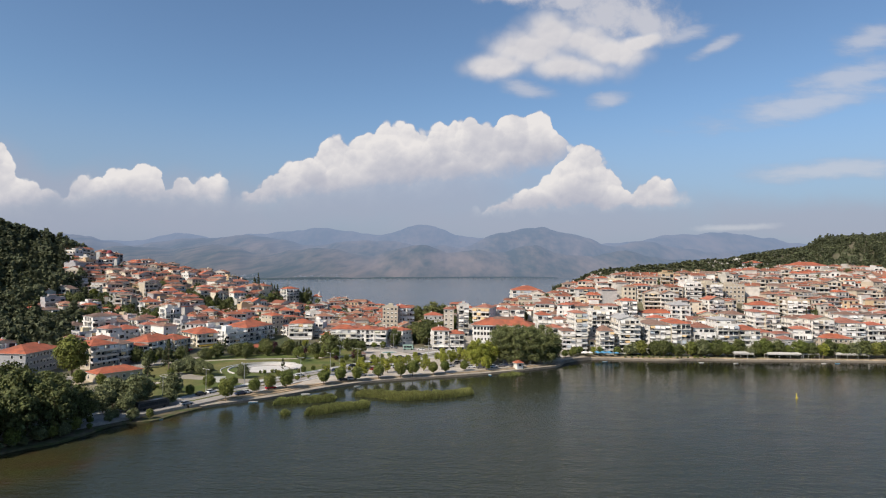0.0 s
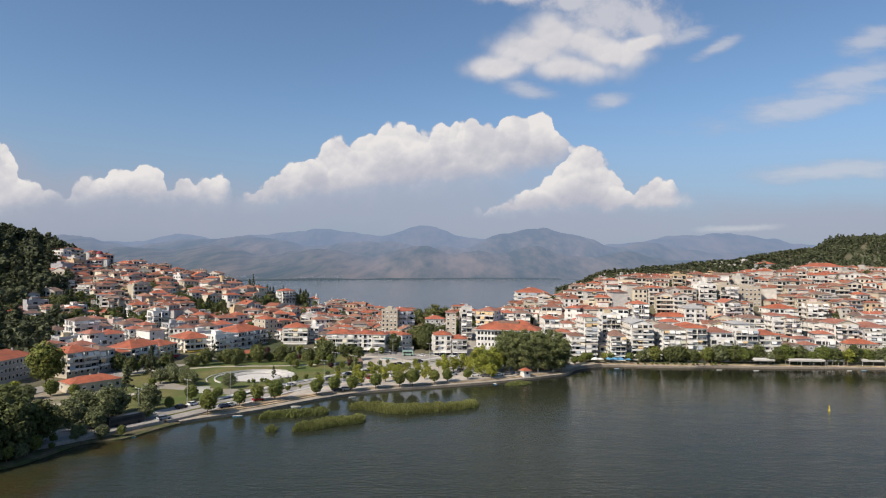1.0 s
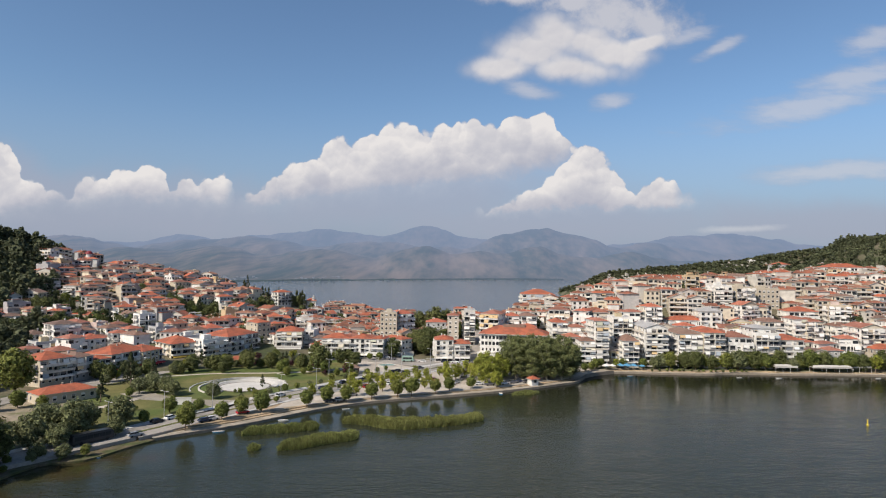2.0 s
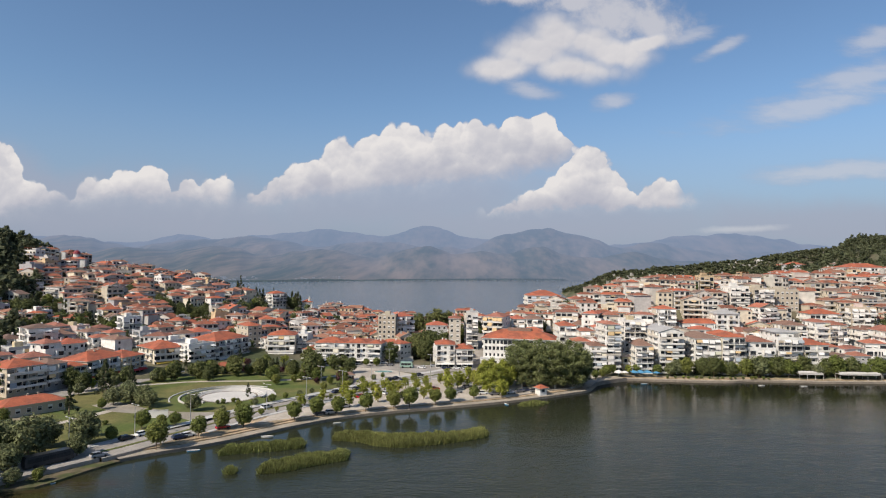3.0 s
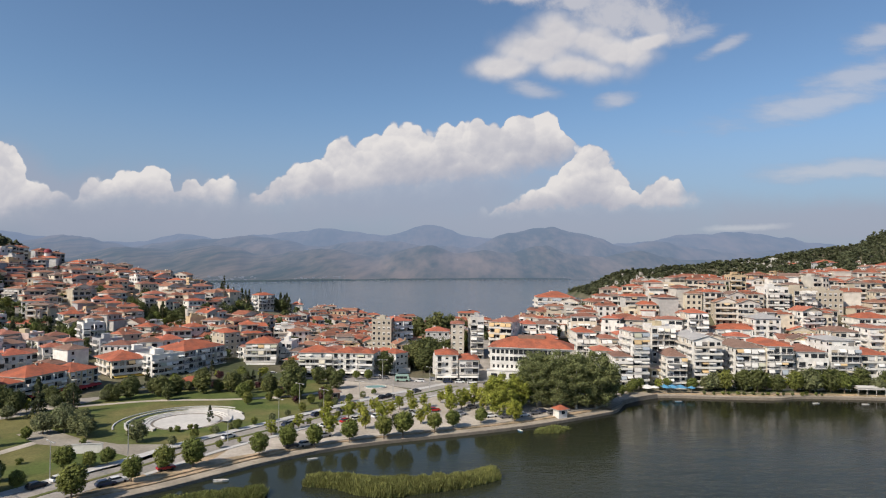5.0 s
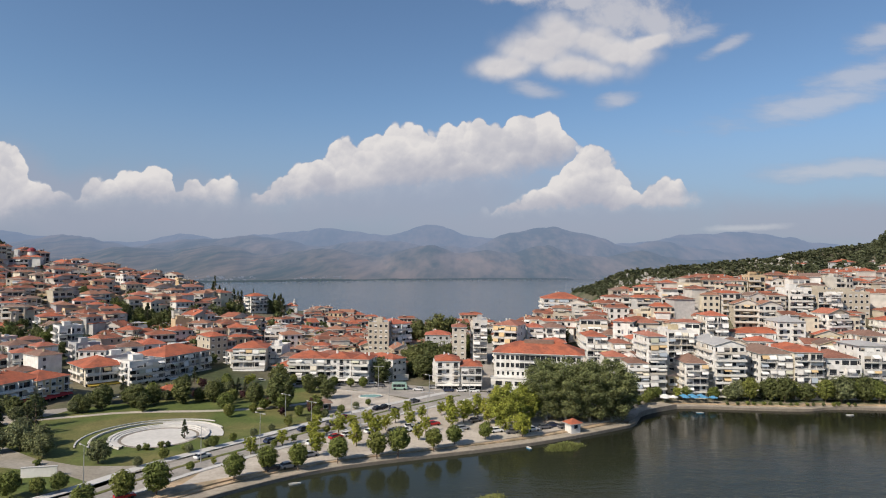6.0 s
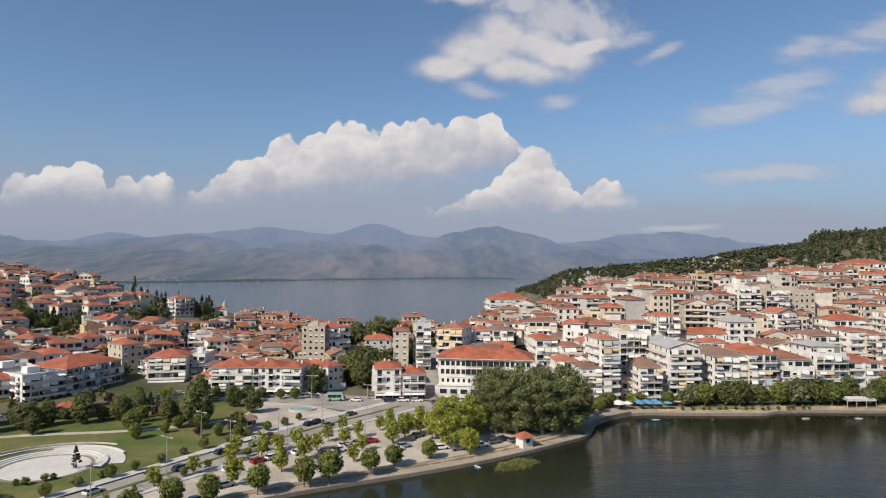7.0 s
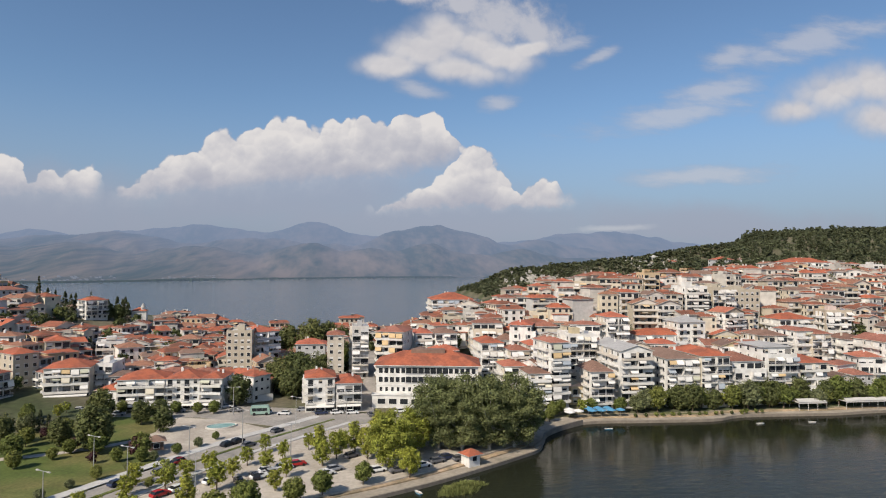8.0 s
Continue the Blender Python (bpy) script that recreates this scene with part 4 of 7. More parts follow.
    if shop:
        part("awning", awning_mesh(w * 0.94, 2.2, 0.6), canopy or M_AWNING, root, at=pose(0, -0.06, storey - 0.25))
    if shades.v:
        tagged(part("awning", shades, M_AWNING, root), kind="stuff")
    if not single:
        tagged(part("glazing", joined, pane_mats, root), kind="stuff")
    return root


# free ground that no house may stand on
def in_park(x, y):
    if y > 398 or x > 66:
        return False
    edge = 396 if x < -84 else 386
    left = -100 - (y - 360) * 0.5 if y > 345 else -158 + (y - 300) * 0.6
    return x > left and y < edge


def wooded(x, y):
    """Where the trees stand thick and no house does."""
    if x < -268 and y < 470 - (x + 268) * -0.35:
        return True
    if 290 < y < 385 and x < -0.6 * (y - 8) - 2:
        return True
    if 452 < y < 600 and x < -0.605 * (y - 8) - 6:
        return True
    if x < -318 and y < 560:
        return True
    if x > 250 and y > 545 + (x - 250) * 0.1:
        return True
    return False


def make_protos(n, seed, floors, widths, depths):
    out = []
    rnd = random.Random(seed)
    for i in range(n):
        w, d, f = rnd.uniform(*widths), rnd.uniform(*depths), rnd.choice(floors)
        roof = rnd.choice(("hip", "hip", "flat", "hip", "gable", "hip", "hip"))
        style = rnd.choice(("balcony", "balcony", "balcony", "mixed", "plain"))
        look_words = {"hip": "under a red hipped tile roof", "gable": "under a red gabled tile roof", "flat": "with a flat concrete roof"}[roof]
        extra = {"balcony": "with full-width balconies", "mixed": "with small balconies", "plain": "with plain windows"}[style]
        h = house(w, d, f, roof, style, rnd=rnd, rail=rnd.random() < 0.35, setback=1.8 if (roof == "hip" and f >= 4 and rnd.random() < 0.5) else 0, pitch=rnd.uniform(0.26, 0.4), label=f"pale rendered house {extra} {look_words}")
        out.append([h, w, d, f, False])
    return out


def stand(proto, m):
    if not proto[4]:
        proto[4] = True
        proto[0].matrix_basis = m
        return proto[0]
    return copy_thing(proto[0], m)


TAKEN = []      # footprints of the buildings placed singly: middle, half sizes, turn


def free(x, y, r):
    for cx, cy, hw, hd, turn in TAKEN:
        c, s = math.cos(-turn), math.sin(-turn)
        dx, dy = x - cx, y - cy
        if abs(dx * c - dy * s) < hw + r and abs(dx * s + dy * c) < hd + r:
            return False
    return True


def key_house(x, y, z, turn, w, d, floors, storey, roof, style, label, **more):
    """A building placed singly: the middle of its front's foot, its turn, and its measures."""
    h = house(w, d, floors, roof, style, storey=storey, label=label, single=y < 398, rail=more.pop("rail", int(x + y) % 3 == 0), rnd=random.Random(int(x * 7 + y)), **more)
    h.matrix_basis = pose(x, y, z, 0, 0, turn)
    a = radians(turn)
    TAKEN.append((x - math.sin(a) * d / 2, y + math.cos(a) * d / 2, w / 2, d / 2, a))
    return h


def hill_house(x, y, z, w, d, *rest, **more):
    """A building on the western slope, turned towards the park, its footprint's middle behind (x, y)."""
    w, d, a = w * 0.8, d * 0.78, radians(48)
    return key_house(x + math.sin(a) * d / 2, y + 5 - math.cos(a) * d / 2, z, 48, w, d, *rest, **more)


def town_hall():
    """The long white public building at the crossing."""
    root = tagged(new("public_building"), "long white public building with a red hipped roof and glazed loggia", "public building")
    w, d = 35.0, 18.0
    b = Mesh()
    b.box(-w / 2, w / 2, 0, d, -3, 13.9)
    b.box(-w / 2 - 1.0, w / 2 + 1.0, -3.2, 0, -3, 4.3)
    b.box(-w / 2 - 1.2, w / 2 + 1.2, -3.5, 0, 4.3, 4.6)
    b.box(-w / 2 - 0.1, w / 2 + 0.1, -0.25, 0, 7.0, 7.35)
    b.box(-w / 2 - 0.3, w / 2 + 0.3, -0.3, d + 0.3, 13.5, 13.9)
    part("wall", b, M_WHITE, root)
    r = Mesh()
    up = hip_roof(r, w, d, 13.9, over=1.0, pitch=0.40)
    part("roof", r, [M_REDTILE, M_WHITE], root)
    box = Mesh()
    box.box(-6, 6, d / 2 - 2, d / 2 + 2, 13.9 + up - 1.2, 13.9 + up + 0.5)
    part("roof_hatch", box, M_BROWNTILE, root)
    wide = Mesh()
    window_parts(wide, 0, 0, 1.35, 1.75, 0, 0, "plain")
    pane = wide.data("window", [M_GLASS, M_WHITE, M_SHADE])
    slim = Mesh()
    window_parts(slim, 0, 0, 0.9, 1.4, 0, 0, "plain")
    narrow = slim.data("window", [M_GLASS, M_WHITE, M_SHADE])
    shop = Mesh()
    window_parts(shop, 0, 0, 2.6, 1.7, 0, 0, "plain")
    broad = shop.data("window", [M_GLASS, M_WHITE, M_SHADE])
    for z in (8.2, 11.3):
        for i in range(5):
            for s in (-1, 1):
                part("window", pane, [], root, at=pose(s * (w / 2 - 1.5 - i * 1.95), 0, z))
        for i in range(7):
            x = -6.3 + i * 2.1
            bay = Mesh()
            bay.box(x - 0.95, x + 0.95, -0.04, 0.3, z - 0.5, z + 1.9, 0)
            bay.box(x - 0.95, x + 0.95, -0.12, 0.0, z - 0.5, z - 0.1, 1)
            bay.box(x - 1.03, x - 0.95, -0.16, 0.1, z - 0.5, z + 1.9, 1)
            part("loggia_bay", bay, [M_GLASS, M_METAL], root)
    for i in range(17):
        part("window", narrow, [], root, at=pose(-w / 2 + 1.6 + i * (w - 3.2) / 16, 0, 5.1))
    for i in range(9):
        part("window", broad, [], root, at=pose(-w / 2 + 2.2 + i * (w - 4.4) / 8, -3.2, 1.4))
    side = Mesh()
    window_parts(side, 0, 0, 1.2, 1.5, 0, 1, "plain")
    flank = side.data("window", [M_GLASS, M_WHITE, M_SHADE])
    for z in (5.0, 8.2, 11.3):
        for i in range(4):
            part("window", flank, [], root, at=pose(w / 2, 2.5 + i * 4.2, z))
    a = radians(-10)
    root.matrix_basis = pose(33.5, 371.6, 1.8, 0, 0, -10)
    TAKEN.append((33.5 - math.sin(a) * d / 2, 371.6 + math.cos(a) * d / 2, w / 2 + 2, d / 2 + 2, a))


town_hall()


# buildings that stand out, from the waterfront to the hilltops
key_house(70.5, 361.0, 1.6, 0, 7.5, 12, 5, 2.49, "hip", "balcony", "cream apartment house with a small red hipped roof")
key_house(77.7, 361.5, 1.6, 8, 6.9, 14, 8, 2.84, "hip", "balcony", "narrow white apartment block with stacked balconies", side=True)
key_house(93.5, 381.0, 5.7, 0, 10.2, 14, 7, 2.68, "flat", "balcony", "pale yellow apartment block with long balconies")
key_house(91.8, 359.0, 1.5, 0, 7.9, 13, 5, 2.63, "hip", "balcony", "white and blue apartment house with a red roof", pitch=0.6)
key_house(86.5, 366.0, 2.1, 0, 6.4, 9, 2, 3.24, "gable", "mixed", "small white house with a beige gabled roof", tile=M_BEIGE)
key_house(105.3, 361.0, 1.6, 0, 11.6, 24, 7, 2.80, "gable", "balcony", "tall white apartment block with a grey gabled roof", side=True, tile=M_GREYROOF, wall=M_WHITE)
key_house(122.3, 361.0, 1.6, 0, 11.7, 22, 6, 2.78, "hip", "balcony", "white apartment block with a brown hipped roof", side=True, tile=M_BROWNTILE, wall=M_WHITE)
key_house(133.7, 359.0, 1.5, 0, 10.7, 22, 6, 2.97, "hip", "balcony", "beige apartment block with brown balconies under a red roof", side=True, tile=M_REDTILE, wall=M_CREAM)
key_house(147.9, 360.0, 1.6, 0, 12.4, 18, 5, 3.05, "hip", "balcony", "white stepped apartment block with green-tinted balconies", side=True, setback=2.5, wall=M_WHITE)
key_house(161.2, 361.0, 1.6, 0, 11.6, 18, 7, 2.85, "hip", "balcony", "white stepped block with blue and green awnings", side=True, setback=3.0, wall=M_WHITE, tile=M_GREYROOF, pitch=0.2)
key_house(174.1, 362.0, 1.7, 0, 11.6, 16, 5, 2.84, "hip", "balcony", "white balconied house with an orange awning", tile=M_REDTILE)
key_house(189.6, 364.0, 1.6, 0, 11.7, 12, 3, 2.50, "gable", "plain", "low white house with a worn tiled gable")
key_house(198.4, 366.0, 2.0, 0, 7.9, 10, 3, 2.80, "hip", "plain", "small cream house with an arched window")
key_house(227.9, 368.0, 2.5, 0, 17.1, 12, 3, 2.87, "hip", "plain", "long low house with a bright red roof", tile=M_REDTILE)
key_house(239.7, 374.0, 4.0, 0, 14.2, 18, 6, 2.60, "hip", "balcony", "grey stepped apartment block with curved balconies", side=True, wall=M_GREYWALL)
key_house(194.5, 392.0, 9.4, 0, 6.8, 14, 5, 2.96, "hip", "balcony", "narrow white house with a brown roof")
key_house(201.3, 390.0, 8.5, 0, 8.8, 14, 5, 2.93, "hip", "balcony", "white house with dark upper storey and red roof")
key_house(219.9, 392.0, 8.8, 0, 10.1, 14, 4, 2.91, "hip", "balcony", "beige apartment house with a wide red roof")
key_house(224.1, 376.0, 4.0, 0, 12.9, 16, 6, 2.87, "gable", "balcony", "cream gable-ended house with balconies")
key_house(178.0, 387.5, 8.3, 0, 11.0, 14, 5, 2.91, "hip", "balcony", "white apartment house with a red hipped roof")
key_house(61.5, 392.0, 6.8, 0, 8.5, 16, 5, 2.76, "hip", "balcony", "white apartment block with a broad red roof", side=True, wall=M_WHITE, tile=M_REDTILE)
key_house(65.0, 372.0, 2.7, 0, 8.3, 11, 4, 3.04, "hip", "balcony", "yellow house with awnings and an orange roof", wall=M_CREAM)
key_house(70.2, 384.0, 5.4, 0, 7.4, 12, 5, 2.68, "hip", "balcony", "pale apartment house with a tiled roof")
key_house(77.9, 386.0, 6.4, 0, 7.0, 12, 5, 2.78, "hip", "balcony", "pale narrow apartment house with a red roof")
key_house(-2.5, 368.9, 1.8, 3, 9.5, 14, 4, 2.72, "hip", "mixed", "white corner house with balconies over shops", shop=True, wall=M_WHITE, tile=M_REDTILE)
key_house(6.9, 368.3, 1.8, 3, 8.3, 14, 3, 3.00, "hip", "balcony", "white house with balconies and a red roof over shops", shop=True, wall=M_WHITE, tile=M_REDTILE)
key_house(3.5, 389.0, 1.8, 5, 13.0, 11, 2, 2.90, "hip", "plain", "low stone-coloured house with a brown roof behind the shops", wall=M_BEIGEWALL, tile=M_BROWNTILE)
key_house(22.8, 402.0, 4.6, -21, 11.0, 14, 7, 2.79, "hip", "balcony", "pale apartment house with five rows of balconies", side=True)
key_house(37.5, 412.0, 8.0, 0, 7.1, 14, 5, 2.87, "hip", "balcony", "white apartment house with a red roof")
key_house(46.5, 410.0, 9.1, 0, 8.8, 14, 5, 2.70, "hip", "balcony", "white apartment house with deep dark balconies")
key_house(11.8, 412.0, 4.3, 0, 6.6, 14, 7, 2.95, "flat", "balcony", "cream apartment tower beside the climbing lane")
key_house(2.0, 410.0, 3.1, 0, 6.5, 12, 7, 2.73, "hip", "plain", "white house with a red roof among trees")
key_house(-8.4, 424.0, 8.0, 0, 12.0, 10, 3, 3.00, "hip", "plain", "low house with a wide red roof among trees")
key_house(-27.8, 440.0, 2.5, 41, 12.3, 14, 6, 3.03, "hip", "balcony", "brown and white apartment block with a red roof")
key_house(-38.0, 430.0, 2.5, 0, 10.3, 14, 7, 2.74, "flat", "plain", "tall beige apartment block with a blank side wall", wall=M_BEIGEWALL)
key_house(-23.6, 389.0, 1.4, 50, 7.9, 16, 3, 3.02, "hip", "plain", "white house with a red hipped roof beside tall trees", wall=M_WHITE, tile=M_REDTILE)
key_house(-61.0, 378.0, 1.8, 3, 14.8, 13, 4, 2.45, "hip", "balcony", "white house with glazed balconies over shops", shop=True, wall=M_WHITE, tile=M_REDTILE)
key_house(-48.0, 378.1, 1.8, -3, 10.9, 13, 4, 2.45, "hip", "mixed", "white terraced house with balconies over shops", shop=True, wall=M_WHITE, tile=M_REDTILE)
key_house(-38.7, 377.5, 1.8, -7, 7.0, 13, 4, 2.45, "hip", "balcony", "white end house with dark balconies over shops", shop=True, wall=M_WHITE, tile=M_REDTILE)
key_house(-72.3, 379.1, 1.8, -8, 6.7, 11, 2, 3.15, "hip", "plain", "low white shop building with an orange roof", shop=True, tile=M_REDTILE, wall=M_WHITE)
key_house(-90.5, 394.7, 2.0, 9, 14.3, 14, 4, 2.80, "hip", "balcony", "cream apartment house with long balconies", shop=True, wall=M_CREAM, tile=M_REDTILE)
key_house(-82.6, 404.0, 2.0, 0, 7.8, 14, 4, 2.65, "flat", "balcony", "pale pink apartment house with balconies")
hill_house(-103.7, 402.0, 2.0, 4.5, 12, 3, 2.83, "hip", "balcony", "narrow white house with awnings")
key_house(-112.0, 381.2, 2.0, 70, 25.2, 18, 4, 2.65, "hip", "balcony", "long grey-blue apartment block with a broad red roof", rail=True, wall=M_GREYWALL, tile=M_REDTILE, shop=True)
key_house(-121.0, 363.9, 2.0, 54, 13.7, 14, 4, 2.42, "flat", "balcony", "white concrete apartment block with a roof terrace", wall=M_WHITE)
key_house(-134.5, 359.0, 2.0, 48, 14.5, 18, 3, 2.83, "hip", "balcony", "cream apartment block with brown bands and yellow shop awning", canopy=M_YELLOWCLOTH, shop=True, wall=M_CREAM, tile=M_REDTILE, over=1.2)
key_house(-140.3, 336.2, 2.0, 75, 13.1, 13, 3, 2.60, "hip", "mixed", "white apartment house with a red roof and red awning", canopy=M_REDCLOTH, shop=True, tile=M_REDTILE)
hill_house(-161.1, 384.0, 5.0, 12.1, 14, 4, 2.60, "flat", "balcony", "blue-grey balconied apartment house", wall=M_GREYWALL)
hill_house(-140.2, 372.0, 4.0, 16.6, 13, 3, 2.70, "flat", "plain", "pale low building with a concrete roof")
hill_house(-136.3, 421.5, 9.1, 11.6, 14, 3, 2.92, "hip", "plain", "white house with a broad red hipped roof", wall=M_WHITE, tile=M_REDTILE)
key_house(-178.2, 279.6, 2.0, 88, 24.0, 16, 3, 2.93, "hip", "plain", "pale grey block with close rows of windows under a red roof", tile=M_REDTILE, wall=M_GREYWALL, front_bays=11)
key_house(-158.2, 291.9, 2.0, 66, 13.9, 14, 4, 2.48, "hip", "balcony", "beige balconied house with a bright red roof", wall=M_BEIGEWALL, tile=M_REDTILE)
key_house(-153.4, 302.4, 2.0, 71, 9.0, 14, 3, 3.10, "hip", "balcony", "grey balconied house with a brown roof", wall=M_GREYWALL, tile=M_BROWNTILE)
key_house(-149.9, 310.4, 1.7, 68, 7.7, 13, 3, 2.50, "hip", "balcony", "beige red-roofed house with awnings", wall=M_BEIGEWALL, tile=M_REDTILE)
key_house(-145.6, 324.6, 2.0, 77, 21.8, 15, 3, 2.83, "hip", "balcony", "long beige house with balconies, red roof and red shop awning", canopy=M_REDCLOTH, wall=M_BEIGEWALL, tile=M_REDTILE, shop=True)
key_house(-134.6, 261.5, 1.7, 54, 18.8, 10, 1, 3.30, "hip", "plain", "low pavilion with a broad red tiled roof", tile=M_REDTILE, wall=M_BEIGEWALL)
hill_house(-187.6, 484.0, 23.0, 13.3, 12, 3, 2.90, "hip", "balcony", "cream house with lit balconies on the hillside", wall=M_CREAM)
hill_house(-161.2, 481.5, 18.9, 13.1, 10, 3, 2.95, "hip", "plain", "white house with a red roof on the slope", wall=M_WHITE, tile=M_REDTILE)
hill_house(-177.3, 529.5, 26.2, 18.5, 12, 3, 2.91, "hip", "plain", "tall white hillside house", wall=M_WHITE)
hill_house(-200.7, 421.0, 14.9, 13.6, 12, 3, 2.94, "hip", "balcony", "white villa with arched loggias", wall=M_WHITE, tile=M_REDTILE)
hill_house(-176.4, 396.5, 9.5, 11.7, 12, 4, 2.95, "flat", "balcony", "white apartment house on the slope", wall=M_WHITE)
hill_house(-133.5, 531.0, 18.6, 15.0, 12, 4, 2.65, "hip", "balcony", "white hotel-like house with four balcony rows", wall=M_WHITE, tile=M_REDTILE)
hill_house(-112.3, 403.0, 5.6, 10.6, 16, 4, 2.92, "hip", "plain", "beige gable-sided apartment house", wall=M_BEIGEWALL, tile=M_REDTILE)
hill_house(-203.6, 505.0, 28.2, 12.8, 12, 3, 2.95, "hip", "plain", "beige house high on the hill", wall=M_BEIGEWALL)
hill_house(-262.1, 528.0, 39.8, 25.2, 14, 2, 2.90, "hip", "plain", "long white house high on the hill", wall=M_WHITE)
key_house(61.4, 478.0, 19.3, 0, 22.3, 18, 5, 2.64, "hip", "balcony", "large white hotel with stepped balconies over the lake", wall=M_WHITE, tile=M_REDTILE)
key_house(190.6, 581.0, 36.6, 0, 31.9, 16, 2, 3.30, "hip", "plain", "long low white building with a red roof on the ridge", wall=M_WHITE, tile=M_REDTILE)
key_house(165.9, 424.5, 26.5, 0, 10.4, 14, 5, 2.93, "flat", "balcony", "tall white apartment house on the slope", wall=M_WHITE)
key_house(180.4, 426.0, 25.6, 0, 11.0, 16, 5, 2.97, "flat", "balcony", "apartment block with a blank beige side wall", wall=M_BEIGEWALL)
key_house(197.9, 434.0, 27.5, 0, 13.5, 16, 4, 2.95, "flat", "plain", "beige block with blank walls", wall=M_BEIGEWALL)
key_house(116.3, 400.5, 14.9, 0, 9.2, 12, 5, 2.94, "hip", "balcony", "white apartment house with a dark red roof")
key_house(148.5, 399.5, 15.7, 0, 12.2, 12, 4, 2.94, "hip", "mixed", "bright white house with dark shuttered windows", wall=M_WHITE, tile=M_GREYROOF)
key_house(180.2, 398.5, 12.9, 0, 12.4, 12, 3, 2.95, "hip", "plain", "yellow house with a tiled roof", wall=M_CREAM)
key_house(136.1, 400.5, 16.0, 0, 21.5, 12, 2, 3.05, "hip", "balcony", "long white house with two red roofs", tile=M_REDTILE, wall=M_WHITE)
key_house(208.8, 414.0, 18.2, 0, 17.2, 14, 3, 2.96, "hip", "balcony", "long white terrace house with a red roof", tile=M_REDTILE)
key_house(533.0, 1166.0, land(533, 1166) - 1, 0, 11.0, 10, 2, 3.40, "flat", "plain", "small pale building on the rocky hilltop", wall=M_WHITE)
key_house(547.0, 1134.0, land(547, 1134) - 1, 0, 20.0, 10, 1, 3.60, "hip", "plain", "low white house with a red roof on the headland", wall=M_WHITE, tile=M_REDTILE)
key_house(449.0, 800.0, land(449, 800) + 1, 0, 15.0, 9, 2, 3.00, "hip", "plain", "white house with a worn roof in the wood", wall=M_WHITE, tile=M_BROWNTILE)
key_house(283.5, 582.0, 45.3, 0, 13.6, 12, 4, 2.72, "hip", "plain", "white house below the wood", tile=M_REDTILE)
key_house(289.1, 504.0, 45.2, 0, 27.9, 16, 3, 2.91, "hip", "balcony", "broad white apartment house under the wood", wall=M_WHITE, tile=M_REDTILE)


# ---- the town on its two hills ----
LOW = make_protos(18, 5, (2, 3, 3), (8, 12.5), (8, 11))
COTTAGE = make_protos(10, 17, (2, 2, 1), (7, 10.5), (7, 9.5))
TALL = make_protos(16, 8, (3, 4, 4, 5, 5), (8.5, 13), (9, 12))
for p in LOW + COTTAGE + TALL:
    tagged(p[0], group="houses of the hillside town")


GROVES = ((-221, 388, 9), (-211, 391, 7), (-205, 400, 9), (-195, 398, 7), (-187, 398, 6), (-188, 407, 6), (-250, 428, 10), (-220, 486, 5), (-183, 465, 7), (-167, 449, 5), (-157, 452, 5), (-151, 464, 5), (-158, 543, 7), (-248, 440, 8), (-174, 457, 8), (-164, 456, 7), (-155, 480, 5), (-191, 475, 7), (-144, 520, 6), (-166, 556, 8), (-176, 546, 5))


def grove(x, y):
    """Clumps of trees between the hillside houses."""
    if -146 < x < -102 and 506 < y < 552:          # the yard before the lakeside firs
        return True
    return any(math.hypot(x - gx, y - gy) < r + 2 for gx, gy, r in GROVES)


def street_gap(x, y):
    """The lane that climbs from the crossing, and a few more lanes."""
    if 365 < y < 480 and abs(x - (13.8 + (y - 371) * 0.042)) < 8.5:
        return True
    return False


FAR_WALLS = [M_WHITE, M_CREAM, M_BEIGEWALL, M_WHITE, M_GREYWALL, M_CONCRETE, material("stained_render", (0.45, 0.43, 0.39), 0.9, grain=0.2, scale=0.4), material("ochre_render", (0.5, 0.38, 0.24), 0.9, grain=0.15, scale=0.5)]
FAR_TILES = [M_REDTILE, material("old_red_tiles", (0.27, 0.095, 0.055), 0.85, grain=0.25, scale=1.2, second=(0.16, 0.075, 0.05), second_scale=0.2), M_BROWNTILE, material("faded_tiles", (0.26, 0.13, 0.085), 0.9, grain=0.25, scale=1.0)]
far_row = Mesh()


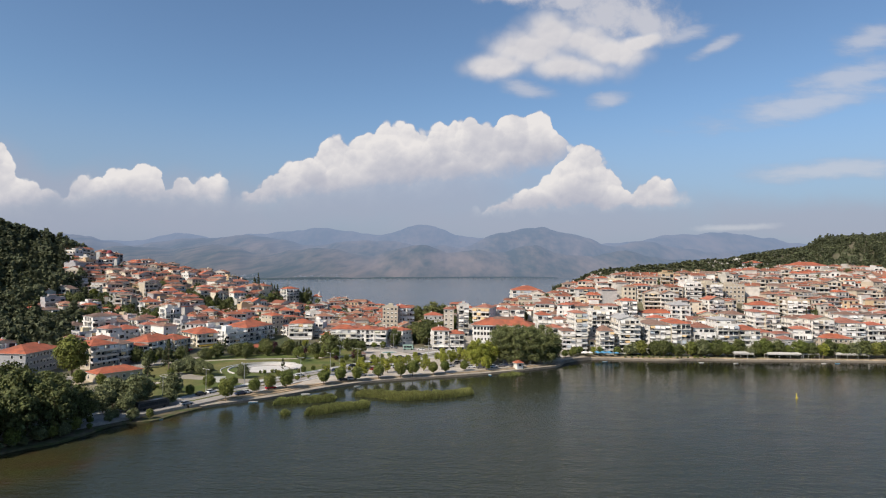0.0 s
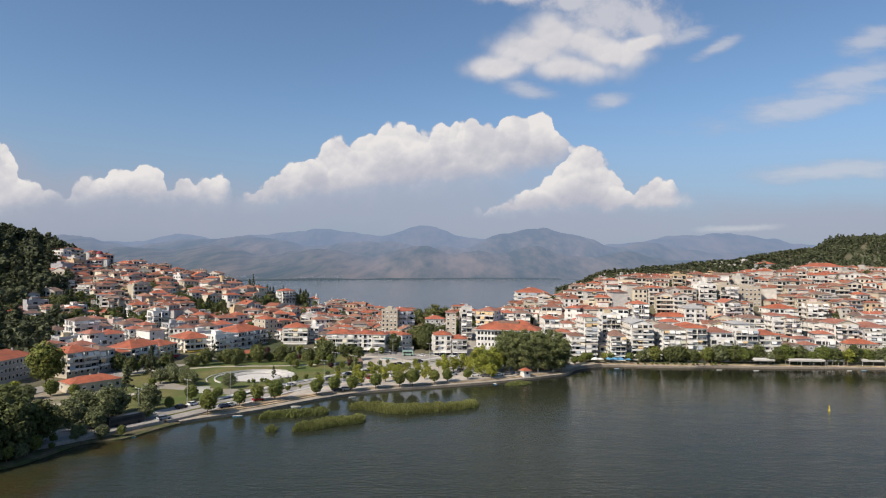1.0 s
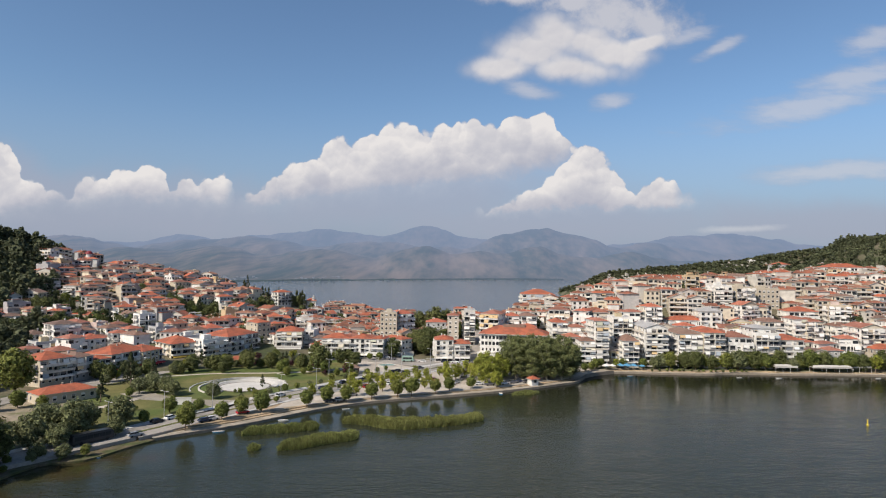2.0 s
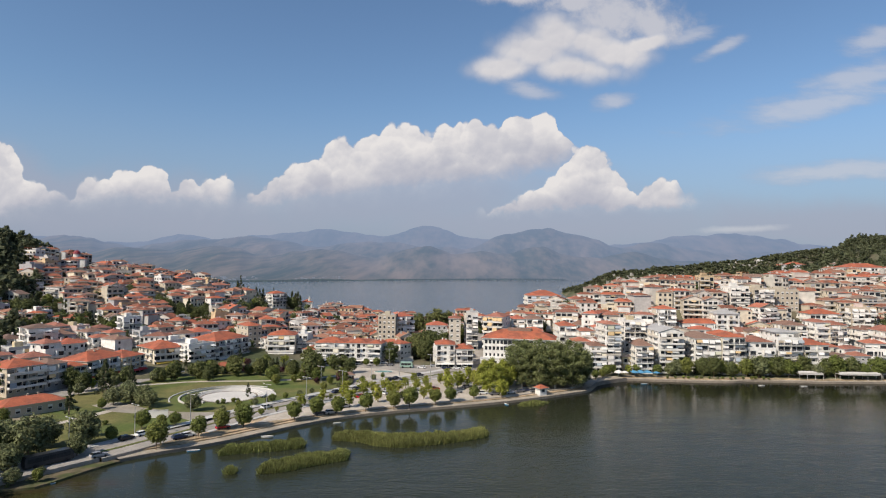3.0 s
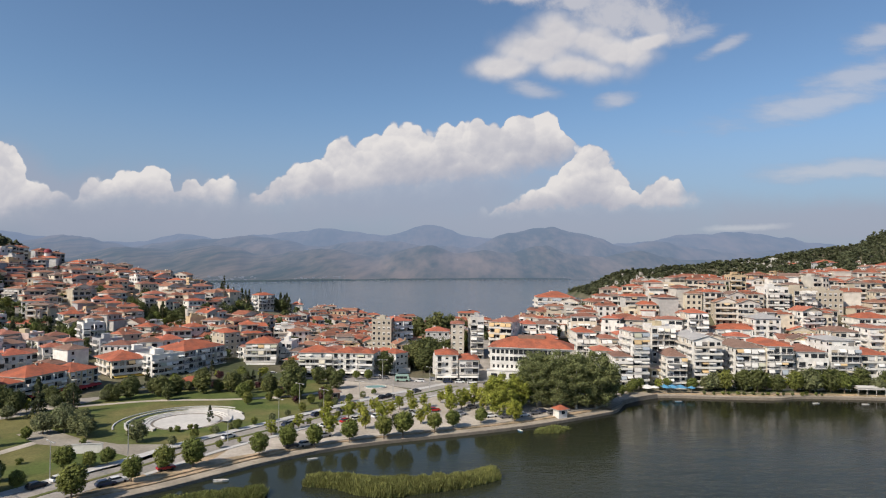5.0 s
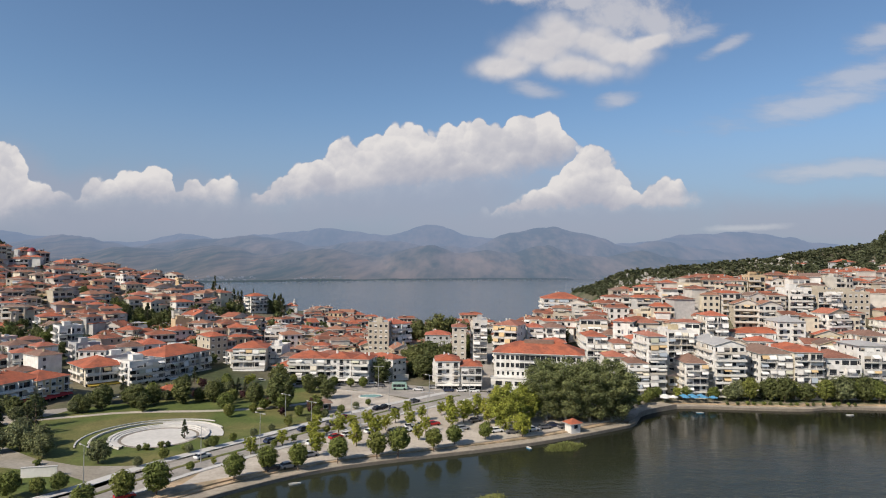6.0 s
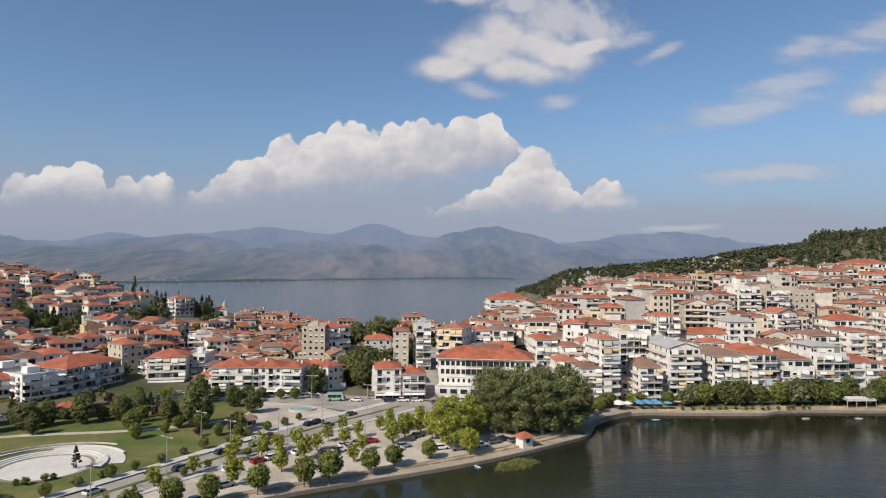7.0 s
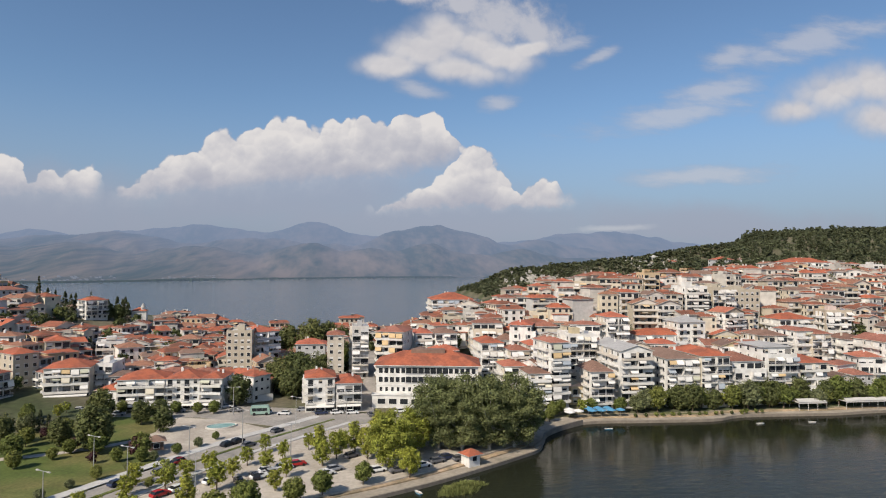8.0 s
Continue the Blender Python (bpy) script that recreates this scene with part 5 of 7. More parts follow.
def far_house(rnd, x, y, z, turn, low=False):
    """A house deep in the town: balcony bands on its front, a plainer side wall, a broad tiled roof."""
    one, top = Mesh(), Mesh()
    w, d = rnd.uniform(7.5, 12.0), rnd.uniform(7.5, 10.0)
    n = rnd.choice((1, 1, 2, 2, 2, 3)) if low else rnd.choice((1, 1, 2)) if -150 < x < -95 and y > 465 else rnd.choice((1, 2, 2, 3)) if x > 20 and y > 480 else rnd.choice((2, 3, 3, 4, 4))
    storey = rnd.uniform(2.7, 2.95)
    high = n * storey
    wall = rnd.choice((0, 1, 2, 2, 4, 5, 6, 6, 7)) if low else rnd.choice((0, 0, 1, 1, 2, 4, 5, 6, 6, 7) if x < -95 else (0, 0, 1, 1, 1, 2, 2, 5, 6, 6, 7))
    tile = 8 + rnd.choice((0, 0, 0, 1, 1, 1, 1, 2, 3, 3))
    one.box(-w / 2, w / 2, 0, d, -4, high, wall)
    form = rnd.random()
    if form < 0.68:
        up = hip_roof(top, w, d, high, pitch=rnd.uniform(0.22, 0.4), over=rnd.uniform(0.3, 0.7), shorten=rnd.choice((1.0, 1.0, 0.5, 0.25)))
    elif form < 0.88:
        up = gable_roof(top, w, d, high, over=rnd.uniform(0.3, 0.7), pitch=rnd.uniform(0.3, 0.45))
    else:
        up = 1.0
        tray(top, -w / 2 - 0.02, w / 2 + 0.02, -0.02, d + 0.02, high - 0.1, high + 0.8, high + 0.05, 0.15, 1)
        top.box(-w * 0.2, w * 0.15, d * 0.5, d * 0.85, high, high + 2.4, 1)
        for k in range(5):
            px = -w / 2 + 0.6 + (w - 1.2) * k / 4
            top.box(px - 0.06, px + 0.06, 0.4, 0.52, high, high + 2.2, 1)
        top.box(-w / 2 + 0.4, w / 2 - 0.4, 0.3, d * 0.4, high + 2.2, high + 2.3, 0)
    top.m = [(tile if form < 0.88 or rnd.random() < 0.5 else 5) if m == 0 else (12 if form < 0.88 else wall) for m in top.m]
    if form < 0.7 and rnd.random() < 0.45:
        lean = rnd.choice((-1, 1))
        one.box(min(0, lean) * 3.2 + lean * w / 2, max(0, lean) * 3.2 + lean * w / 2, d * 0.15, d * 0.9, -4, high - storey, rnd.choice((wall, 0, 6)))
        k = len(top.m)
        top.box(min(0, lean) * 3.5 + lean * w / 2, max(0, lean) * 3.5 + lean * w / 2, d * 0.1, d * 0.95, high - storey, high - storey + 0.2)
        top.m[k:] = [tile] * 6
    if rnd.random() < 0.5:             # a lower or higher wing with its own roof
        wx, ww, wd, wh = rnd.choice((-1, 1)) * w * 0.3, w * rnd.uniform(0.45, 0.7), d * rnd.uniform(0.4, 0.7), high + rnd.choice((-2.7, -2.7, -1.3, -1.0, 0.6))
        extra = Mesh()
        one.box(wx - ww / 2, wx + ww / 2, -1.6, wd, -4, wh, rnd.choice((wall, 0, 1, 6)))
        k = len(one.m)
        for f in range(int(wh / 2.6)):
            for q in (-0.25, 0.25):
                window_parts(one, wx + ww * q, f * storey + 0.75, min(1.4, ww * 0.3), 1.5, -1.6, 0, "plain")
        one.m[k:] = [13 if m == 0 else 12 for m in one.m[k:]]
        (hip_roof if rnd.random() < 0.7 else gable_roof)(extra, ww, wd + 1.6, wh, pitch=rnd.uniform(0.24, 0.36), y0=-1.6)
        k, kv = len(top.m), len(top.v)
        top.v += [(px + wx, py, pz) for px, py, pz in extra.v]
        top.f += [tuple(kv + i for i in f) for f in extra.f]
        top.m += [8 + rnd.choice((0, 0, 1, 3)) if m == 0 else 12 for m in extra.m]
    for _ in range(rnd.choice((0, 1, 1, 2))):
        cx, cy = rnd.uniform(-w * 0.3, w * 0.3), d * rnd.uniform(0.3, 0.7)
        k = len(top.m)
        top.box(cx - 0.35, cx + 0.35, cy - 0.3, cy + 0.3, high, high + up + 0.6)
        top.m[k:] = [rnd.choice((wall, 5))] * 6
    if rnd.random() < 0.35:            # a solar heater on the slope
        k, cx = len(top.m), rnd.uniform(-w * 0.25, w * 0.25)
        top.face([(cx - 1, d * 0.25, high + up * 0.5), (cx + 1, d * 0.25, high + up * 0.5), (cx + 1, d * 0.25 + 1.3, high + up * 0.5 + 1.0), (cx - 1, d * 0.25 + 1.3, high + up * 0.5 + 1.0)])
        top.box(cx - 1, cx + 1, d * 0.25 + 1.2, d * 0.25 + 1.7, high + up * 0.5 + 0.6, high + up * 0.5 + 1.15)
        top.m[k:] = [13] + [12] * 6
    k = len(one.m)
    bays = max(2, round(w / 3.0))
    wide = w / bays
    fronted = rnd.random() < 0.8
    lead = rnd.random() < 0.6          # the side wall that has windows
    for f in range(n):
        for i in range(bays):
            cx = -w / 2 + wide * (i + 0.5)
            if fronted and f > 0:
                window_parts(one, cx, f * storey + 0.08, wide * rnd.uniform(0.55, 0.84), storey * 0.78, 0, 0, rnd.choice(("plain", "plain", "shutter")))
            else:
                window_parts(one, cx, f * storey + 0.7, rnd.uniform(1.1, 1.5), 1.5, 0, 0, "plain")
        if lead:
            for i in range(3):
                if rnd.random() < 0.7:
                    window_parts(one, d * (i + 0.5) / 3, f * storey + 0.9, 1.1, 1.35, -w / 2, 3, "plain")
        if x < -95 and rnd.random() < 0.6:
            for i in range(2):
                window_parts(one, d * (i + 0.5) / 2, f * storey + 0.9, 1.2, 1.4, w / 2, 1, "plain")
    shutter = rnd.choice((0, 4, 6, 7))
    one.m[k:] = [13 if m == 0 else 12 if m == 1 else shutter for m in one.m[k:]]
    if fronted:
        deep = rnd.uniform(1.2, 1.8)
        x0, x1 = (-w / 2, w / 2) if rnd.random() < 0.7 else (-w / 2, w * 0.15)
        rail = rnd.choice((0, 12, 12, 12, 4))
        for f in range(1, n):
            one.box(x0, x1, -deep, 0, f * storey - 0.2, f * storey, wall)
            one.box(x0, x1, -deep, -deep + 0.1, f * storey, f * storey + 0.85, rail)
            one.box(x0, x0 + 0.1, -deep + 0.1, 0, f * storey, f * storey + 0.85, rail)
            one.box(x1 - 0.1, x1, -deep + 0.1, 0, f * storey, f * storey + 0.85, rail)
            if rnd.random() < 0.3:
                ax, aw = rnd.uniform(x0 + 1.2, x1 - 1.2), wide * 0.45
                kk = len(one.m)
                one.face([(ax - aw, -0.05, f * storey + storey - 0.25), (ax + aw, -0.05, f * storey + storey - 0.25), (ax + aw, -deep - 0.2, f * storey + storey - 1.0), (ax - aw, -deep - 0.2, f * storey + storey - 1.0)])
                one.m[kk:] = [rnd.choice((0, 12, 2, 7))]
        for px in (x0 + 0.12, x1 - 0.12) if rnd.random() < 0.5 else ():
            one.box(px - 0.12, px + 0.12, -deep + 0.11, -deep + 0.33, -2, high - storey, wall)
    m = pose(x, y, z, 0, 0, turn)
    for piece in (one, top):
        k = len(far_row.v)
        far_row.v += [tuple(m @ Vector(v)) for v in piece.v]
        far_row.f += [tuple(k + i for i in f) for f in piece.f]
        far_row.m += piece.m


def fill_town():
    rnd = random.Random(21)
    placed = 0
    y = 366.0
    while y < 575:
        x = -330 + rnd.uniform(0, 10)
        while x < 430:
            central = -105 < x < 0 and y > 392
            wide = rnd.uniform(8.5, 10.5) if central else rnd.uniform(9, 11.5) if x < -100 else rnd.uniform(9, 12.0)
            px, py = x + wide / 2, y + rnd.uniform(-2.5, 2.5)
            x += wide
            z = land(px, py)
            if in_park(px, py) or in_park(px, py + 5) or wooded(px, py) or street_gap(px, py) or grove(px, py + 4) or shore_gap(px, py) < 14 and py < 420:
                continue
            if py > 562 + max(0, px - 160) or z < 0.5 or not free(px, py + 5, 4.0):
                continue
            if -136 < px < -98 and py > 520 or math.hypot(px + 292, py - 536) < 13:
                continue
            if py > 480 and px > 20 and py > 500 + max(0, px - 120) * 0.25:
                continue
            if rnd.random() < (0.4 if px < -205 and py < 460 else 0.05 if px < -110 else 0.03) or (-20 < px < 6 and 380 < py < 440):
                continue
            turn = rnd.gauss(0, 11) + (rnd.choice((52, 48, 58, 40, 64, 50, 12, 4)) if px < -95 else 14 if px < 0 else -3)
            if rnd.random() < 0.12:
                turn += 90
            low = min(land(px - 5, py), land(px + 5, py), land(px, py)) - 0.2
            if py < (402 if px < -95 else 412):
                kind = TALL if px > 20 and rnd.random() < 0.6 else COTTAGE if central and rnd.random() < 0.75 else LOW
                stand(rnd.choice(kind), pose(px, py, low, 0, 0, turn))
                placed += 1
            else:
                far_house(rnd, px, py, low, turn, central)
        y += rnd.uniform(8.8, 10.0)
    # the lower quarter along the park's far side
    y = 240.0
    while y < 366:
        x = -300
        while x < -120:
            wide = rnd.uniform(13, 17)
            px, py = x + wide / 2, y + rnd.uniform(-2, 2)
            x += wide
            if in_park(px + 4, py) or wooded(px, py) or not free(px, py + 5, 6.5) or px > -172 + (y - 270) * 0.45:
                continue
            stand(rnd.choice(LOW + TALL[:8]), pose(px, py, land(px, py) - 0.2, 0, 0, rnd.gauss(55, 8)))
            placed += 1
        y += rnd.uniform(14, 17)
    tagged(part("far_town_houses", far_row, FAR_WALLS + FAR_TILES + [M_BALCONY, M_GLASS]), "dense pale houses with red tiled roofs on the hills", "houses", kind="stuff")
    return placed


fill_town()


# ---- trees ----
def leaf_cloud(mesh, rnd, cx, cy, cz, r, n, size, flat_=1.0):
    for _ in range(n):
        while True:
            d = Vector((rnd.uniform(-1, 1), rnd.uniform(-1, 1), rnd.uniform(-1, 1)))
            if 0.15 < d.length < 1:
                break
        d *= 0.55 + 0.45 * d.length
        c = Vector((cx, cy, cz)) + Vector((d.x * r, d.y * r, d.z * r * flat_))
        u = Vector((rnd.gauss(0, 1), rnd.gauss(0, 1), rnd.gauss(0, 0.6))).normalized()
        n_ = (d.normalized() + Vector((rnd.gauss(0, 0.32), rnd.gauss(0, 0.32), rnd.gauss(0.25, 0.32)))).normalized()
        u = (u - n_ * u.dot(n_)).normalized()
        v = n_.cross(u)
        s = size * rnd.uniform(0.6, 1.3)
        mesh.face([c - u * s - v * s * 0.45, c + v * s * 0.95, c + u * s - v * s * 0.45])


def tree(high, wide, leaf, bark, label, seed, clumps=80, leaves=60, size=0.24, low=0.25, shape="round", puff=1.0, fill=0.35, name="tree", category="tree"):
    rnd = random.Random(seed)
    root = tagged(new(name), label, category)
    t = Mesh()
    lean = rnd.uniform(-0.03, 0.03) * high
    t.ring([(0, 0, -0.6, high * 0.030), (0, 0, 0.3, high * 0.024), (lean * 0.5, 0, high * 0.4, high * 0.017), (lean, 0, high * 0.82, high * 0.006)], 7)
    crown = Mesh()
    for i in range(clumps):
        if shape == "cone":
            k = rnd.random() ** 0.8
            z = high * (low + (1 - low) * k * 0.97)
            rad = wide / 2 * (1 - k) * rnd.uniform(0.5, 1.0)
            a = rnd.uniform(0, 6.283)
            r = wide * 0.16 * (1.15 - k * 0.7)
        else:
            while True:
                d = Vector((rnd.uniform(-1, 1), rnd.uniform(-1, 1), rnd.uniform(-1, 1)))
                if 0.2 < d.length < 1:
                    break
            d *= 0.5 + 0.5 * d.length
            z = high * (low + (1 - low) * 0.5) + d.z * high * (1 - low) * 0.46
            rad = math.hypot(d.x, d.y) * wide * (0.36 + 0.06 / puff)
            a = math.atan2(d.y, d.x)
            r = wide * rnd.uniform(0.10, 0.19) * puff
        x, y = lean + rad * math.cos(a), rad * math.sin(a)
        leaf_cloud(crown, rnd, x, y, z, r, leaves, size, 0.8)
        if i % 4 == 0 and shape != "cone":
            b = Vector((lean * 0.6, 0, high * max(low, 0.3)))
            e = Vector((x, y, z))
            m = (b + e) / 2 + Vector((0, 0, -0.04 * high))
            w0 = high * 0.010
            t.ring([(b.x, b.y, b.z, w0), (m.x, m.y, m.z, w0 * 0.7), (e.x, e.y, e.z, w0 * 0.3)], 5)
    if shape != "cone":
        span = high * (1 - low) * 0.5
        leaf_cloud(crown, rnd, lean, 0, high * low + span, wide * 0.47, int(clumps * leaves * fill), size, span * 1.02 / (wide * 0.47))
    part("trunk", t, bark, root)
    part("crown", crown, leaf, root)
    return [root, wide, high, 0, False]


STREET = [tree(7.5, 6.4, M_LEAF, M_BARK, "dense green street tree with a rounded crown", 31 + i, clumps=115, leaves=34, size=0.255, low=0.14, puff=0.82) for i in range(3)]
LIMES = [tree(7.0, 5.4, M_LIME, M_BARK, "loose yellow-green young plane tree in the car park", 41 + i, clumps=62, leaves=42, size=0.19, low=0.12, puff=0.8, fill=0.05) for i in range(4)]
DARK = [tree(9.0, 7.4, M_DARKLEAF, M_BARK, "dark broad-leaved park tree", 51 + i, clumps=140, leaves=36, size=0.265, low=0.04, puff=0.85, fill=0.15) for i in range(3)]
OLIVES = [tree(6.5, 6.5, M_OLIVE, M_BARK, "grey-green willow-like park tree", 61 + i, clumps=100, leaves=42, size=0.24, low=0.1, puff=0.95, fill=0.12) for i in range(2)]
PURPLE = [tree(5.0, 4.5, M_PURPLE, M_BARK, "small purple-leaved plum tree", 71, clumps=16, low=0.15)]
CYPRESS = [tree(12.0, 2.9, M_FIRLEAF, M_BARK, "tall slim dark cypress", 75, clumps=40, leaves=45, low=0.04, shape="cone", name="cypress")]
FIR = [tree(10.0, 5.0, M_FIRLEAF, M_BARK, "dark green conifer in the park", 77, clumps=44, leaves=50, low=0.08, shape="cone", name="conifer")]
BUSH = [tree(1.8, 2.2, M_LEAF, M_BARK, "round clipped green garden bush", 81, clumps=10, leaves=40, size=0.22, low=0.05, name="bush", category="bush"), tree(1.5, 1.8, M_DARKLEAF, M_BARK, "round dark clipped garden bush", 82, clumps=10, leaves=40, size=0.22, low=0.05, name="bush", category="bush")]
PLANE = [tree(20.5, 17.0, M_PLANE, M_PALEBARK, "huge old plane tree with pale bark by the water", 91 + i, clumps=210, leaves=170, size=0.23, low=0.02, puff=0.8, fill=0.0) for i in range(2)]
BIGLIME = [tree(14.0, 12.0, M_LIME, M_BARK, "large yellow-green plane tree", 95, clumps=130, leaves=120, size=0.22, low=0.03, puff=0.75, fill=0.06)]


def plant(kind, x, y, z=None, scale=1.0, rnd=random.Random(3)):
    proto = rnd.choice(kind)
    z = max(0.6, ground_height(x, y)) if z is None else z
    s = scale * rnd.uniform(0.9, 1.12) if proto[4] else 1.0
    stand(proto, pose(x, y, z, 0, 0, rnd.uniform(0, 360)) @ Matrix.Diagonal((s, s, s * rnd.uniform(0.92, 1.08) if s != 1 else 1, 1)))


def row_of(kind, a, b, n, jitter=0.6, scale=1.0, rnd=random.Random(9)):
    for i in range(n):
        k = i / max(1, n - 1)
        plant(kind, a[0] + (b[0] - a[0]) * k + rnd.uniform(-jitter, jitter), a[1] + (b[1] - a[1]) * k + rnd.uniform(-jitter, jitter), scale=scale * rnd.uniform(0.85, 1.15))


for x, y in ((-78.8, 228.2), (-72, 239.5), (-68, 247.5), (-62.5, 250.5), (-49.6, 261.1), (-44, 267.8), (-37.2, 269.9), (-28.6, 275.6), (-19.3, 280), (-14, 281.6), (-5, 287.2)):
    plant(STREET, x, y, scale=0.8)
for x, y in ((0.6, 292.5), (9.3, 297.5)):
    plant(STREET, x, y, scale=0.7)
for x, y in ((-35, 280), (-26, 289), (-9.6, 296), (-22, 298), (-33, 300), (-40, 303), (-40, 297), (-4, 326), (-10, 318.5), (-15, 325.5), (-18, 314.5), (-30, 306), (-26, 311), (-13, 310), (-8, 305), (3.3, 317), (-1, 322), (5, 326), (11, 316), (8, 322), (-20, 306), (0, 312), (-46, 288), (-52, 280)):
    plant(LIMES, x, y, scale=1.1 if -6 < x < 12 and y < 324 else 0.72)
for x, y, s in ((16, 309, 1.0), (15, 322, 0.75), (23, 321, 0.9), (20.2, 302, 0.5), (27, 330, 0.7)):
    plant(BIGLIME, x, y, scale=s)
for x, y, s in ((30, 322, 0.6), (36, 320.5, 0.72), (43.5, 320.5, 1.02), (51, 323, 0.93), (38, 331, 0.78), (47, 333, 0.92), (57, 331, 0.7)):
    plant(PLANE, x, y, scale=s)
for x, kind, s in ((84, LIMES, 0.8), (88, STREET, 0.7), (97, STREET, 0.75), (103, OLIVES, 1.0), (107, OLIVES, 1.2), (110.5, STREET, 1.0), (119, DARK, 0.85), (123, DARK, 1.05), (128, STREET, 0.95), (134, LIMES, 1.1), (138.5, STREET, 1.1), (144, OLIVES, 1.5), (147, STREET, 1.3), (153, DARK, 1.15), (158, STREET, 1.25), (163, STREET, 0.95), (171, OLIVES, 1.3), (176, DARK, 1.2), (181, STREET, 1.3), (188, DARK, 1.25), (193, STREET, 1.0), (200, STREET, 1.35), (206, DARK, 1.2), (212, LIMES, 1.2), (217, DARK, 1.3), (224, STREET, 1.2), (230, OLIVES, 1.5), (236, DARK, 1.3), (243, STREET, 1.3), (250, DARK, 1.1), (256, STREET, 1.25), (263, LIMES, 1.3), (269, DARK, 1.3), (276, STREET, 1.35), (283, OLIVES, 1.4), (290, DARK, 1.3), (297, STREET, 1.3)):
    plant(kind, x, 355.5 + (x * 7.3) % 3.4, scale=s)
row_of(STREET + DARK, (118, 359.5), (296, 360), 16, jitter=2.5, scale=0.95)
row_of(STREET, (66, 345), (76, 356), 4, jitter=1.0, scale=0.7)
for x, y, s in ((-121, 163, 1.6), (-117, 172, 1.8), (-112, 181, 1.8), (-122, 181, 2.0), (-128, 170, 1.9), (-119, 190, 1.8), (-130, 188, 1.9), (-110, 190, 1.3), (-136, 176, 2.0), (-127, 155, 1.7), (-138, 160, 1.9), (-126, 198, 1.7), (-141, 190, 1.9)):
    plant(DARK, x, y, scale=s)
for x, y, s in ((-111, 205, 1.6), (-105, 215, 1.7), (-99, 229, 1.5), (-112, 213, 1.4), (-104, 206, 1.2), (-95, 219, 0.8), (-116, 222, 1.5), (-108, 226, 1.3)):
    plant(OLIVES, x, y, scale=s)

rnd_bank = random.Random(44)
for i in range(22):            # the wooded natural bank
    k = i / 21 * 5.4
    (ax, ay), (bx, by) = SHORE[2 + int(k)], SHORE[3 + int(k)]
    f = k - int(k)
    plant(rnd_bank.choice((OLIVES, OLIVES, STREET, BUSH)), ax + (bx - ax) * f - rnd_bank.uniform(1.5, 6), ay + (by - ay) * f + rnd_bank.uniform(0, 3), 0.4, scale=rnd_bank.uniform(0.3, 0.8))


def scatter(kind, x0, x1, y0, y1, n, seed, scale=1.0, keep=lambda x, y: True):
    rnd = random.Random(seed)
    for _ in range(n):
        x, y = rnd.uniform(x0, x1), rnd.uniform(y0, y1)
        if keep(x, y):
            plant(kind, x, y, scale=scale * rnd.uniform(0.7, 1.2))


# round the pavilion
for kind, x, y, s in ((STREET, -160.5, 271, 2.1), (STREET, -145.5, 250.5, 0.8), (STREET, -136, 249, 0.6), (FIR, -123.5, 262, 0.65), (OLIVES, -150, 244, 0.9), (LIMES, -158, 249, 0.9), (STREET, -117.5, 270.5, 0.55)):
    plant(kind, x, y, scale=s)
# park trees
for x, y, s in ((-59, 332, 1.35), (-69.4, 337.6, 0.8), (-46.2, 349, 0.9), (-55.2, 358.6, 0.8), (-68.6, 365, 1.1), (-50, 321.4, 0.5), (-44, 320.6, 0.5), (-84.7, 339.7, 1.0), (-71, 344.6, 0.7), (-94.8, 336.7, 1.0), (-108, 330, 1.0), (-117, 326, 1.0), (-64, 330, 0.6), (-52, 364.6, 0.8), (-66, 325, 0.5), (-78, 331.9, 0.6)):
    plant(DARK if s > 0.7 else STREET, x, y, scale=s)
row_of(FIR + STREET + OLIVES + LIMES, (-140, 305), (-122, 345), 7, jitter=3.5, scale=0.65)
row_of(STREET + OLIVES + FIR + LIMES + DARK, (-122, 345), (-80, 372), 9, jitter=4.5, scale=0.6)
row_of(STREET + FIR + DARK, (-118, 330), (-75, 352), 9, jitter=4.0, scale=0.7)
plant(PURPLE, -61, 336), plant(PURPLE, -46, 324)
scatter(DARK + STREET + FIR + OLIVES, -128, -96, 318, 350, 8, 4, 0.75)
for x, y, s in ((-127, 290, 1.25), (-120, 293, 1.05), (-132, 297, 0.9), (-124, 303, 1.0)):
    plant(FIR, x, y, scale=s)
scatter(DARK + OLIVES, -150, -130, 292, 320, 7, 5, 0.8)
for x, y, s in ((-117, 277, 0.95), (-112, 279, 1.0), (-107, 277, 0.95), (-103, 274.4, 0.9), (-110, 284, 0.9), (-116, 285, 1.0), (-86.3, 270.1, 0.85)):
    plant(OLIVES, x, y, scale=s)
scatter(STREET + DARK + FIR + PURPLE + OLIVES, -105, -70, 340, 372, 14, 7, 0.75)
scatter(STREET + PURPLE, -80, -45, 318, 350, 10, 8, 0.8)
row_of(STREET + OLIVES, (-75.6, 267.8), (-30, 338), 13, jitter=0.8, scale=0.42)
row_of(LIMES + STREET, (-62, 266), (-26, 316), 11, jitter=0.5, scale=0.34)
for x, y, s in ((-91.8, 246.4, 0.75), (-86.7, 248.5, 0.5), (-83.8, 251.1, 0.62), (-93.9, 233.5, 0.62), (-101.6, 237.4, 0.6)):
    plant(STREET, x, y, scale=s)
row_of(STREET, (-66, 374), (-36, 371), 6, scale=0.55)

